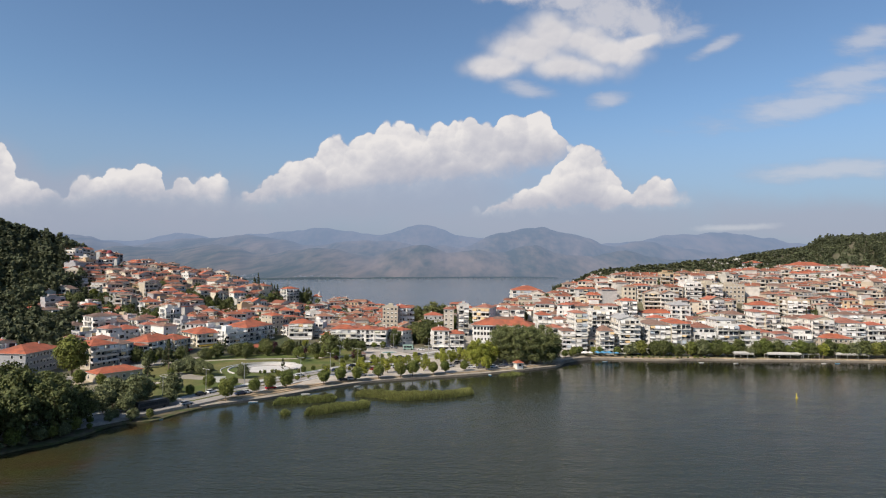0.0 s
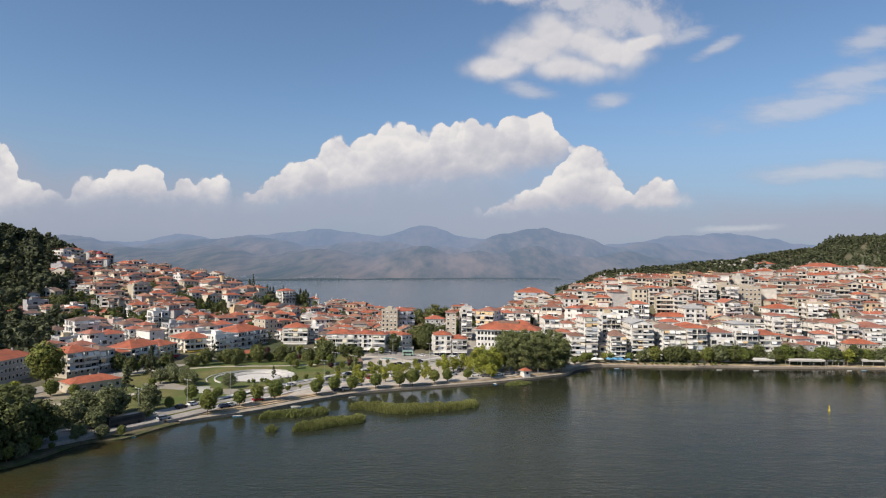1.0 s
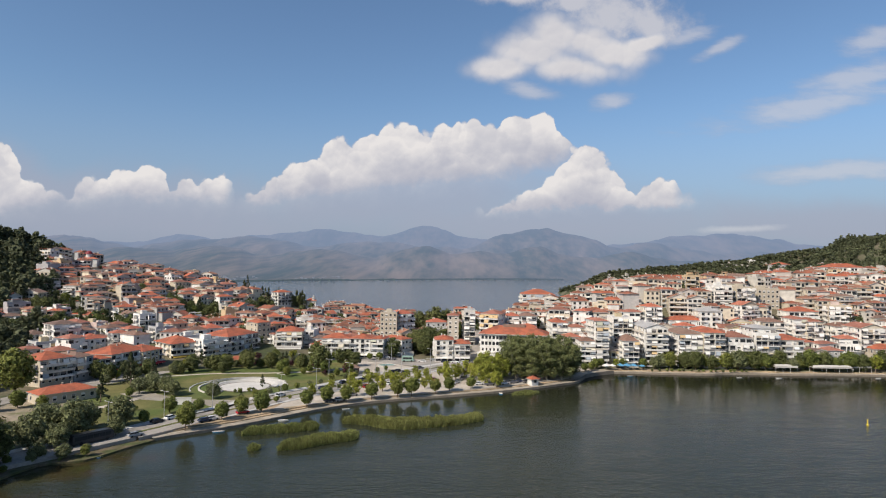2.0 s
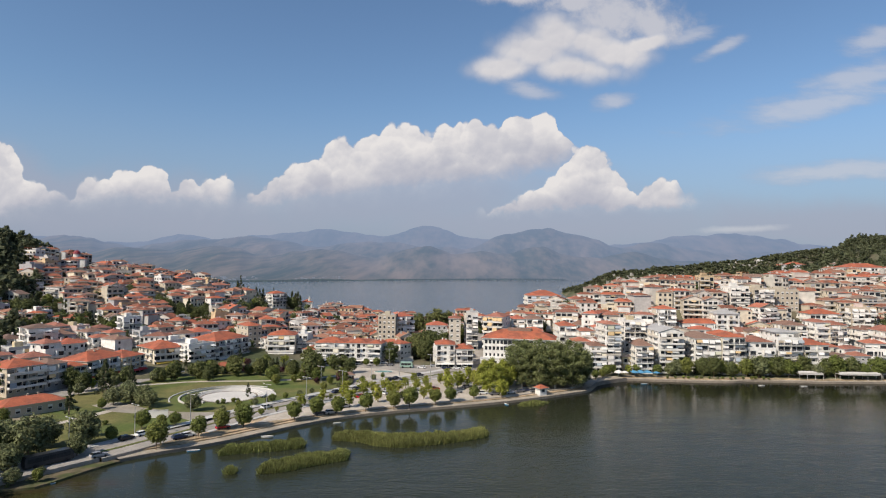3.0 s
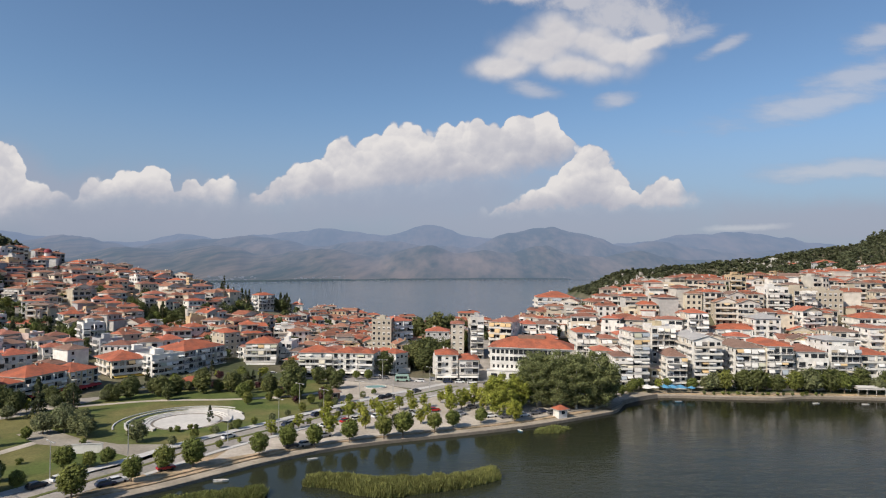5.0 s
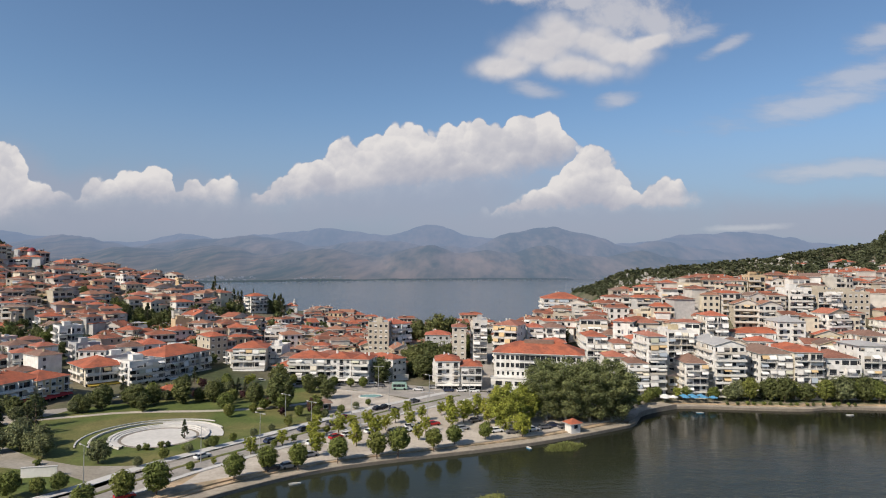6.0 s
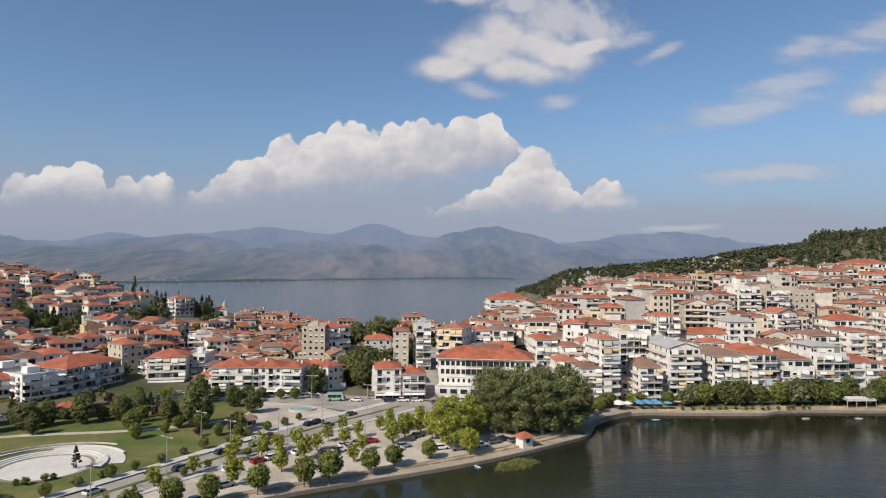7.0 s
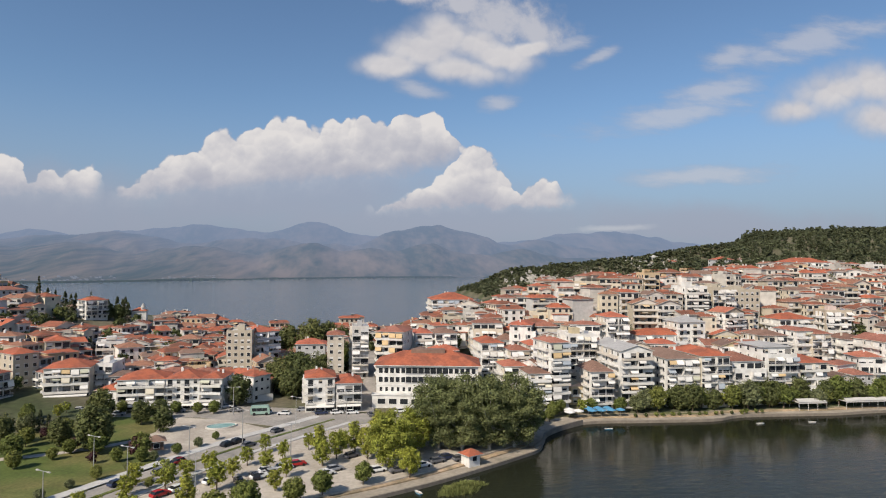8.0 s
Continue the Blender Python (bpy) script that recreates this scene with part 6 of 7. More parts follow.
for x, y, z in ((232, 408, None), (240, 412, None), (-139, 548, None)):
    plant(CYPRESS, x, y, z)
plant(CYPRESS, -158.5, 529, land(-158.5, 529), 1.75)
for kind, x, y, s in ((FIR, -128.5, 545, 1.25), (DARK, -126.5, 540, 1.1), (FIR, -124, 546, 1.3), (DARK, -121.5, 541, 1.2), (FIR, -119, 545, 1.35), (FIR, -116.5, 541, 1.3), (FIR, -122.5, 550, 1.3), (FIR, -148, 550, 1.1), (FIR, -151, 552, 0.9), (DARK, -143, 556, 1.1)):
    plant(kind, x, y, scale=s)
for x, y, s in ((-30.5, 381, 1.35), (-13, 389, 1.4), (-16, 397, 1.5), (-9, 402, 1.5), (-20, 406, 1.5), (-5, 396, 1.2), (-14, 412, 1.6), (-4, 412, 1.4), (-10, 480, 2.1), (-2, 488, 1.9), (-22, 486, 2.0), (4, 478, 1.6), (-30, 480, 1.5)):
    plant(DARK, x, y, scale=s)
scatter(DARK + STREET, -18, 8, 385, 450, 12, 13, 1.2, keep=lambda x, y: x < -2 or y > 420)


rnd_grove = random.Random(66)
for gx, gy, r in GROVES:
    for _ in range(max(2, int(r * r / 14))):
        a, d = rnd_grove.uniform(0, 6.28), r * math.sqrt(rnd_grove.random())
        plant(rnd_grove.choice((DARK, DARK, STREET, FIR)), gx + d * math.cos(a), gy + d * math.sin(a), scale=rnd_grove.uniform(0.75, 1.2))


# trees among the houses on the slopes
def hillside_trees():
    rnd = random.Random(12)
    g = Mesh()
    for k in range(470):
        x, y = (rnd.uniform(-310, -105), rnd.uniform(372, 530)) if k < 230 else (rnd.uniform(-300, -205), rnd.uniform(350, 475)) if k < 360 else (rnd.uniform(-100, 400), rnd.uniform(400, 520))
        if in_park(x, y) or not free(x, y, 0.5):
            continue
        z, h = land(x, y), rnd.uniform(4.5, 10)
        slim = rnd.random() < 0.12
        for _ in range(16):
            a, r = rnd.uniform(0, 6.28), (0.3 if slim else h * 0.28) * math.sqrt(rnd.random())
            leaf_cloud(g, rnd, x + r * math.cos(a), y + r * math.sin(a), z + h * rnd.uniform(0.25, 0.85), h * (0.10 if slim else 0.17), 26, 0.5)
        g.ring([(x, y, z - 1, 0.2), (x, y, z + h * 0.5, 0.12)], 5)
    tagged(part("hillside_trees", g, M_DARKLEAF), "dark green trees growing between the hillside houses", "trees", kind="stuff")


hillside_trees()


# woods on the hills: countless trees, one mesh each
def wood_crown(seed, tall, clumps, leaves, leaf, slim):
    """One pattern of a pine, of height 1: a tapered trunk and a ragged crown of leaf clumps."""
    rnd = random.Random(seed)
    g = Mesh()
    lean = rnd.uniform(-0.06, 0.06)
    k0 = 0.08 if not tall else 0.18
    for i in range(clumps):
        k = (i + rnd.random()) / clumps
        z = k0 + (0.97 - k0) * k
        span = (1 - k) ** 0.7 if slim else math.sin(math.pi * min(1.0, 0.28 + 0.72 * k)) ** 0.7
        rad = (0.15 if slim else 0.25) * span * rnd.uniform(0.2, 1.0)
        a = rnd.uniform(0, 6.283)
        leaf_cloud(g, rnd, lean * k + rad * math.cos(a), rad * math.sin(a), z, (0.10 if slim else 0.15) * (0.55 + 0.6 * span), leaves, leaf, 0.8)
    g.ring([(0, 0, -0.1, 0.02), (lean, 0, 0.9, 0.005)], 3, cap=False)
    return np.array(g.v), [np.array(f) for f in g.f]


def forest(name, label, material, n, seed, where, size, clumps=15, leaves=10, leaf=0.088, slim=0.3, broad=1.0):
    rnd = random.Random(seed)
    patterns = [wood_crown(seed * 100 + i, i % 2, clumps, leaves, leaf, i < 10 * slim) for i in range(10)]
    verts, faces, base = [], [], 0
    for _ in range(n):
        x, y = where(rnd)
        if x is None:
            continue
        z = land(x, y)
        if z < 2:
            continue
        v, f = rnd.choice(patterns)
        h, a = size * rnd.uniform(0.55, 1.25) * (1.25 if rnd.random() < 0.08 else 1.0), rnd.uniform(0, 6.283)
        wide = h * rnd.uniform(0.85, 1.25) * broad
        c, s_ = math.cos(a) * wide, math.sin(a) * wide
        verts.append(np.column_stack((v[:, 0] * c - v[:, 1] * s_ + x, v[:, 0] * s_ + v[:, 1] * c + y, v[:, 2] * h + z)))
        faces += [tuple(q + base) for q in f]
        base += len(v)
    me = bpy.data.meshes.new(name)
    me.from_pydata(np.concatenate(verts), [], faces)
    me.materials.append(material)
    me.update()
    tagged(part(name, me, material), label, "wood", kind="stuff")


def left_wood(rnd):
    for _ in range(30):
        x, y = rnd.uniform(-420, -170), rnd.uniform(290, 620)
        if wooded(x, y):
            return x, y
    return None, None


def right_wood(rnd):
    for _ in range(30):
        x, y = rnd.uniform(250, 900), rnd.uniform(545, 1010)
        if wooded(x, y):
            return x, y
    return None, None


def headland(rnd):
    x, y = rnd.uniform(215, 1200), rnd.uniform(980, 1350)
    bare = math.hypot(x - 302, y - 1085) < 26 or math.hypot(x - 520, y - 1120) < 30
    return (None, None) if bare and rnd.random() < 0.7 else (x, y)


forest("left_hill_wood", "dark pine wood covering the hill beside the town", M_FOREST, 2700, 2, left_wood, 11.5)
forest("right_hill_wood", "dark green pine wood and scrub on the ridge", M_FOREST, 6400, 3, right_wood, 8.5, 8, 9, 0.11, 0.6, 1.25)
forest("headland_scrub", "grey-green scrub and pines on the rocky headland", M_SCRUB, 8000, 4, headland, 5.8, 5, 7, 0.165, 0.2, 2.1)


# ---- shore, roads and park ----
def offset_line(line, d):
    """The line moved d metres to its left."""
    out = []
    for i, (x, y) in enumerate(line):
        ax, ay = line[max(0, i - 1)]
        bx, by = line[min(len(line) - 1, i + 1)]
        l = math.hypot(bx - ax, by - ay)
        out.append((x - (by - ay) / l * d, y + (bx - ax) / l * d))
    return out


def smooth_line(line, n=4):
    out = []
    for i in range(len(line) - 1):
        p0, p1, p2, p3 = line[max(0, i - 1)], line[i], line[i + 1], line[min(len(line) - 1, i + 2)]
        for k in range(n):
            t = k / n
            out.append(tuple(0.5 * (2 * p1[c] + (p2[c] - p0[c]) * t + (2 * p0[c] - 5 * p1[c] + 4 * p2[c] - p3[c]) * t * t + (3 * p1[c] - p0[c] - 3 * p2[c] + p3[c]) * t ** 3) for c in (0, 1)))
    out.append(line[-1])
    return out


def strip(name, line, d0, d1, z, low, material, label, category):
    """A band along a line, from d0 to d1 metres to its left, with a top at z and sides down to low."""
    a, b = offset_line(line, d0), offset_line(line, d1)
    g = Mesh()
    for i in range(len(line) - 1):
        (ax, ay), (bx, by), (cx, cy), (dx, dy) = a[i], a[i + 1], b[i + 1], b[i]
        g.face([(ax, ay, z), (bx, by, z), (cx, cy, z), (dx, dy, z)])
        g.face([(ax, ay, low), (bx, by, low), (bx, by, z), (ax, ay, z)])
        g.face([(cx, cy, low), (dx, dy, low), (dx, dy, z), (cx, cy, z)])
    return tagged(part(name, g, material), label, category, kind="structure")


def patch(name, outline, z, material, label, category):
    g = Mesh()
    g.face([(x, y, z) for x, y in outline])
    for (ax, ay), (bx, by) in zip(outline, outline[1:] + outline[:1]):
        g.face([(ax, ay, z), (ax, ay, z - 0.4), (bx, by, z - 0.4), (bx, by, z)])
    return tagged(part(name, g, material), label, category, kind="structure")


QUAY = smooth_line(SHORE[9:], 4)
strip("quay_kerb", QUAY, 0, 0.5, 0.85, -2.5, M_QUAY, "weathered stone edge of the lakeside quay", "quay")
strip("quay_edge_paving", QUAY, 3.9, 6.0, 1.1, -0.5, M_EARTH, "trodden earth verge behind the lakeside path", "verge")
strip("promenade", QUAY, 0.5, 3.9, 0.8, -0.5, M_PATH, "tan earth and gravel lakeside promenade", "promenade")
strip("inner_promenade", QUAY[-38:], 6.0, 12, 1.25, -0.5, M_YARD, "trodden earth under the waterfront trees", "pavement")
ROAD = smooth_line([(-152, 150), (-136, 170), (-121, 189), (-110, 204), (-101, 217.5), (-93.4, 229.3), (-86.5, 242), (-80, 253), (-71, 271), (-55, 294), (-41, 314.5), (-27, 334), (-12.7, 350), (-2, 362)], 4)
patch("park_lawn", [(-104, 214), (-93, 232), (-86, 242), (-77, 254), (-69, 273), (-53, 296), (-39, 316), (-42, 330), (-46, 364), (-70, 376), (-100, 392), (-128, 356), (-150, 300), (-140, 262), (-118, 232)], 1.5, M_GRASS, "mown green park lawn with dry patches", "lawn")
strip("pavement_park", ROAD, 0.05, 3.0, 1.62, 0.2, M_KERB, "pale pavement along the park", "pavement")
strip("road_far_lane", ROAD, -5.0, 0, 1.5, 0.2, M_ASPHALT, "grey asphalt carriageway beside the park", "road")
strip("road_median", ROAD[18:], -6.2, -5.05, 1.6, 0.2, M_GRASS, "narrow planted median between carriageways", "median")
strip("road_near_lane", ROAD[18:], -11.35, -6.25, 1.5, 0.2, M_ASPHALT, "grey asphalt carriageway beside the car park", "road")
strip("road_south_lane", ROAD[:19], -10.4, -5.0, 1.5, 0.2, M_ASPHALT, "grey asphalt lakeside road under the trees", "road")
strip("pavement_lake", ROAD[27:], -13.0, -11.4, 1.6, 0.2, M_KERB, "pale pavement along the car park", "pavement")
strip("road_verge", smooth_line(SHORE[8:16], 4), 5.4, 17, 1.43, 0.2, M_EARTH, "bare brown earth verge between road and lake path", "verge")
patch("car_park", [(-60, 256), (-46, 266), (-32, 276), (-16, 284.5), (11, 297), (27, 306), (48, 321), (56, 327), (60, 340), (70, 352), (40, 362), (10, 352), (-3, 345), (-16.5, 333), (-30.5, 312.5), (-45, 291.5), (-58.5, 271)], 1.44, M_PAVING, "pale worn gravel and concrete car park", "car park")
patch("crossing", [(-118, 388), (-80, 372), (-40, 366), (-12, 350), (2, 346), (12, 352), (42, 360), (70, 356), (70, 364), (18, 369), (-8, 374), (-36, 383), (-74, 387), (-110, 402)], 1.53, M_ASPHALT, "grey asphalt crossing before the houses", "road")
lane = Mesh()
for i in range(28):
    (ax, ay), (bx, by) = ((12.5 + k * 0.3, 366 + k * 4.0) for k in (i, i + 1))
    za, zb = land(ax, ay) + 0.25, land(bx, by) + 0.25
    lane.face([(ax - 2.6, ay, za), (ax + 2.6, ay, za), (bx + 2.6, by, zb), (bx - 2.6, by, zb)])
    for side in (-2.6, 2.6):
        lane.face([(ax + side, ay, za), (bx + side, by, zb), (bx + side, by, zb - 2), (ax + side, ay, za - 2)])
tagged(part("climbing_lane", lane, M_ASPHALT), "narrow grey lane climbing between the houses", "road", kind="structure")
patch("town_street", [(-166, 250), (-160, 272), (-157, 289), (-150, 309), (-142, 334), (-133, 341), (-124, 353), (-117, 367), (-107, 385), (-98, 395), (-84, 392), (-70, 386), (-74, 374.5), (-92, 374), (-108, 366), (-122, 344), (-129, 316), (-138, 297), (-146, 284), (-152, 262), (-156, 250)], 1.54, M_ASPHALT, "grey asphalt street before the shops", "road")
patch("pavilion_yard", [(-154, 250), (-140, 236), (-122, 221), (-113, 229), (-122, 243), (-131, 256), (-136, 272), (-145, 284), (-151, 262)], 1.525, M_YARD, "trodden pale earth yard round the pavilion", "ground")
patch("plaza", [(-49, 353), (-45, 330), (-40, 320), (-30, 334), (-17, 349), (-30, 361), (-48, 367)], 1.58, M_PAVING, "pale paved plaza at the park's end", "plaza")
strip("path_diagonal", smooth_line([(-135, 236), (-119, 252.8), (-113.5, 268.3)], 3), -1.6, 1.6, 1.56, 1.2, M_PAVING, "pale park path", "path")
strip("path_far", smooth_line([(-140, 305), (-120, 316), (-105, 323), (-75, 328), (-52, 340), (-44, 360)], 3), -1.3, 1.3, 1.56, 1.2, M_PAVING, "pale curved park path", "path")
CORNER = smooth_line([(56.5, 321.3), (61, 327.5), (64.6, 335), (71.5, 341.6), (80.5, 347.4)], 4)
strip("quay_wall", CORNER, 0.15, 0.7, 1.6, -2.5, M_QUAY, "weathered grey stone wall round the quay corner", "wall")
strip("quay_terrace", CORNER, 0.7, 7.5, 1.3, -0.5, M_PATH, "pale paved terrace at the quay corner", "pavement")
patch("earth_shoulder", [(-150, 150), (-128, 150), (-114, 178), (-107, 197), (-97, 204), (-90, 220), (-104, 217), (-120, 196), (-150, 170)], 0.9, M_EARTH, "brown trodden earth by the lake", "ground")
strip("dirt_edge", smooth_line(SHORE[1:10], 3), -0.5, 8, 0.5, -2.5, M_BANK, "muddy grassy natural lake edge", "shore")


def arc_wall(name, root, r0, r1, low, z, a0, a1, material, squash=1.0, label=""):
    """A curved band between two radii and two angles (degrees)."""
    t = Mesh()
    m = 44
    for i in range(m):
        a, b = (radians(a0 + (a1 - a0) * q / m) for q in (i, i + 1))
        ring = [(r * math.cos(q), r * math.sin(q) * squash) for r, q in ((r0, a), (r0, b), (r1, b), (r1, a))]
        t.face([(*ring[0], z), (*ring[1], z), (*ring[2], z), (*ring[3], z)])
        t.face([(*ring[1], low), (*ring[0], low), (*ring[0], z), (*ring[1], z)])
        t.face([(*ring[3], low), (*ring[2], low), (*ring[2], z), (*ring[3], z)])
    part(name, t, material, root, label)


def amphitheatre():
    root = tagged(new("open_air_theatre"), "white stone open-air theatre with low curved tiers", "theatre")
    g = Mesh()
    n = 48
    g.face([(10.6 * math.cos(6.2832 * i / n), 10.6 * math.sin(6.2832 * i / n), 1.56) for i in range(n)])
    part("stage_floor", g, M_MARBLE, root)
    for k in range(3):
        arc_wall("tier", root, 10.6 + k * 0.9, 11.5 + k * 0.9, 1.3, 1.72 + k * 0.2, 0 - k * 3, 240 + k * 4, M_MARBLE)
    # a darker band between the stage floor and the tiers
    arc_wall("drain", root, 9.7, 10.5, 1.3, 1.575, 0, 360, M_QUAY, label="dark ring round the stage")
    arc_wall("terrace", root, 13.3, 17.1, 1.3, 1.7, 8, 112, M_MARBLE)
    arc_wall("outer_bench", root, 17.2, 17.75, 1.3, 2.0, 38, 232, M_MARBLE)
    arc_wall("outer_kerb", root, 20.6, 21.0, 1.3, 1.8, 66, 215, M_KERB)
    root.matrix_basis = pose(-82.5, 294, 0)


amphitheatre()


patch("park_forecourt", [(-124, 276), (-112, 267), (-98, 264), (-88, 261), (-80, 256.5), (-74, 264), (-68, 274), (-78, 268.5), (-90, 268), (-104, 273), (-118, 282)], 1.57, M_COURT, "grey paved forecourt in the park", "pavement")


def reed_bed(outline, seed, n, high=2.2):
    rnd = random.Random(seed)
    xs, ys = [p[0] for p in outline], [p[1] for p in outline]
    g = Mesh()
    k = 0
    while k < n * 2:
        x, y = rnd.uniform(min(xs), max(xs)), rnd.uniform(min(ys), max(ys))
        inside = False
        for (ax, ay), (bx, by) in zip(outline, outline[1:] + outline[:1]):
            if (ay > y) != (by > y) and x < (bx - ax) * (y - ay) / (by - ay) + ax:
                inside = not inside
        k += 1
        if not inside:
            continue
        near = min(math.hypot(x - (ax + max(0, min(1, ((x - ax) * (bx - ax) + (y - ay) * (by - ay)) / ((bx - ax) ** 2 + (by - ay) ** 2))) * (bx - ax)), y - (ay + max(0, min(1, ((x - ax) * (bx - ax) + (y - ay) * (by - ay)) / ((bx - ax) ** 2 + (by - ay) ** 2))) * (by - ay))) for (ax, ay), (bx, by) in zip(outline, outline[1:] + outline[:1]))
        if near < 0.9 * rnd.random() * (1 + noise.noise(Vector((x * 0.7, y * 0.7, 1)))):
            continue
        # rounded tussocks, lower at the bed's edge
        mound = 0.5 + 0.5 * noise.noise(Vector((x * 0.33, y * 0.33, seed))) + 0.3 * noise.noise(Vector((x * 0.9, y * 0.9, seed)))
        h = high * (0.5 + 0.55 * max(0.0, mound)) * rnd.uniform(0.75, 1.02) * min(1.0, 0.45 + 0.35 * near)
        a, w = rnd.uniform(0, 3.14), rnd.uniform(0.05, 0.11)
        lx, ly = rnd.gauss(0, 0.4), rnd.gauss(0, 0.4)
        dx, dy = math.cos(a) * w, math.sin(a) * w
        g.face([(x - dx, y - dy, -0.2), (x + dx, y + dy, -0.2), (x + lx + dx * 0.5, y + ly + dy * 0.5, h), (x + lx - dx * 0.5, y + ly - dy * 0.5, h)])
    tagged(part("reed_bed", g, M_REED), "tall green-brown reeds standing in shallow water", "reeds", "reed beds off the shore", "stuff")


reed_bed([(-34, 242.2), (-26, 241), (-20.5, 237), (-13, 235.6), (-4.6, 239.3), (4, 243), (12.3, 249), (12, 254), (8, 254.5), (3, 250), (-8, 246), (-20, 246.5), (-33.5, 248.5)], 1, 42000, 2.9)
reed_bed([(-61.3, 225.5), (-54, 228.5), (-46, 231), (-40, 234.3), (-40.5, 239.5), (-50, 236), (-61, 230.5)], 2, 16000, 2.7)
reed_bed([(-46.5, 211.3), (-40.5, 213), (-34, 218.5), (-26.2, 223.8), (-26.3, 230), (-35, 226.5), (-46.5, 217)], 3, 22000, 2.7)
reed_bed([(-54.5, 211), (-51.8, 211), (-51.5, 214), (-54.5, 214)], 4, 900, 2.6)
reed_bed([(25, 291), (33, 292), (38, 298), (34, 300), (27, 297)], 5, 2500, 1.6)


# ---- things in the park and on the shore ----
def car():
    """A small family car, its length along x."""
    root = tagged(new("car"), "parked hatchback car with dark windows", "car", "parked cars")
    b = Mesh()
    side = [(-2.05, 0.35), (-2.1, 0.75), (-1.95, 0.95), (0.85, 0.98), (1.95, 0.8), (2.1, 0.6), (2.08, 0.35)]
    k = len(b.v)
    for s in (-0.85, 0.85):
        b.v += [(x, s * (0.96 if z > 0.9 else 1.0), z) for x, z in side]
    n = len(side)
    for i in range(n):
        j = (i + 1) % n
        b.f.append((k + i, k + j, k + n + j, k + n + i))
        b.m.append(0)
    b.f += [tuple(range(k + n - 1, k - 1, -1)), tuple(range(k + n, k + 2 * n))]
    b.m += [0, 0]
    b.box(-1.5, 0.25, -0.64, 0.64, 1.42, 1.47)
    part("body", b, M_CAR, root)
    c = Mesh()
    low, top = [(-1.9, -0.78), (0.95, -0.78), (0.95, 0.78), (-1.9, 0.78)], [(-1.45, -0.62), (0.2, -0.62), (0.2, 0.62), (-1.45, 0.62)]
    for i in range(4):
        j = (i + 1) % 4
        c.face([(*low[i], 0.95), (*low[j], 0.95), (*top[j], 1.42), (*top[i], 1.42)], 0)
    part("cabin", c, M_GLASS, root)
    w = Mesh()
    for i in range(12):
        a, e = i / 12 * 6.2832, (i + 1) / 12 * 6.2832
        w.face([(0.32 * math.cos(a), -0.1, 0.32 * math.sin(a)), (0.32 * math.cos(e), -0.1, 0.32 * math.sin(e)), (0.32 * math.cos(e), 0.1, 0.32 * math.sin(e)), (0.32 * math.cos(a), 0.1, 0.32 * math.sin(a))])
    for s in (-0.1, 0.1):
        w.face([(0.32 * math.cos(i / 12 * 6.2832), s, 0.32 * math.sin(i / 12 * 6.2832)) for i in range(12)])
    tyre = w.data("wheel", [M_RUBBER])
    for x in (-1.3, 1.3):
        for y in (-0.8, 0.8):
            part("wheel", tyre, [], root, at=pose(x, y, 0.32))
    return [root, 4, 2, 0, False]


CAR = car()


def park_car(x, y, turn, z=1.46):
    stand(CAR, pose(x, y, z, 0, 0, turn))


for x, y, turn in ((-76.1, 236.4, 45), (-74.6, 238.7, 45), (-90.3, 234.5, 62), (-88, 239.2, 62), (-89, 218.4, 50), (-68, 248, 42), (-49.5, 291.7, 56), (-35.3, 318, 236), (-36.3, 279, 40), (-25.6, 332.3, 53), (-13.9, 304.8, 30), (-12.6, 309.2, 30), (-43, 268.2, 38), (-39.5, 270, 38), (-18, 302, 110), (-15, 305, 110), (-12, 307.5, 110), (-9, 311, 20), (-6, 313, 20), (1, 305, 30), (3, 308, 30), (13, 306, 20), (17.5, 305, 200), (24, 308, 25), (28, 311, 25), (31, 313.5, 25), (-37, 311, 55), (-23.5, 335, 55), (-14, 345, 52), (-2, 365.5, 10), (3, 365.5, 8), (8, 365, 5), (-14, 366.5, 170), (-60, 375, 5), (-54, 374.5, 5), (-48, 374.5, 5), (-30, 372.5, 175), (-116, 352, 55), (-119, 347, 55), (-122, 342, 55), (24, 365, 12), (30, 364, 12), (-3, 334, 40), (5, 330, 40), (22, 344, 10), (-33, 296, 48), (-30, 299, 48), (-88, 382, 15), (-80, 379.5, 12), (-72, 378.5, 8), (-40, 380, 10), (-34, 379, 10), (-20, 369, 170), (-8, 371, 8), (14, 362, 100), (-66, 372, 5), (-44, 304, 55), (-50, 291, 55), (-63, 276, 58), (-35, 318, 235), (-20, 331, 50), (36, 360, 10), (42, 360, 10), (48, 359, 8), (7, 318, 40), (-24, 303, 48), (-38, 290, 48), (34, 312, 25)):
    park_car(x, y, turn)


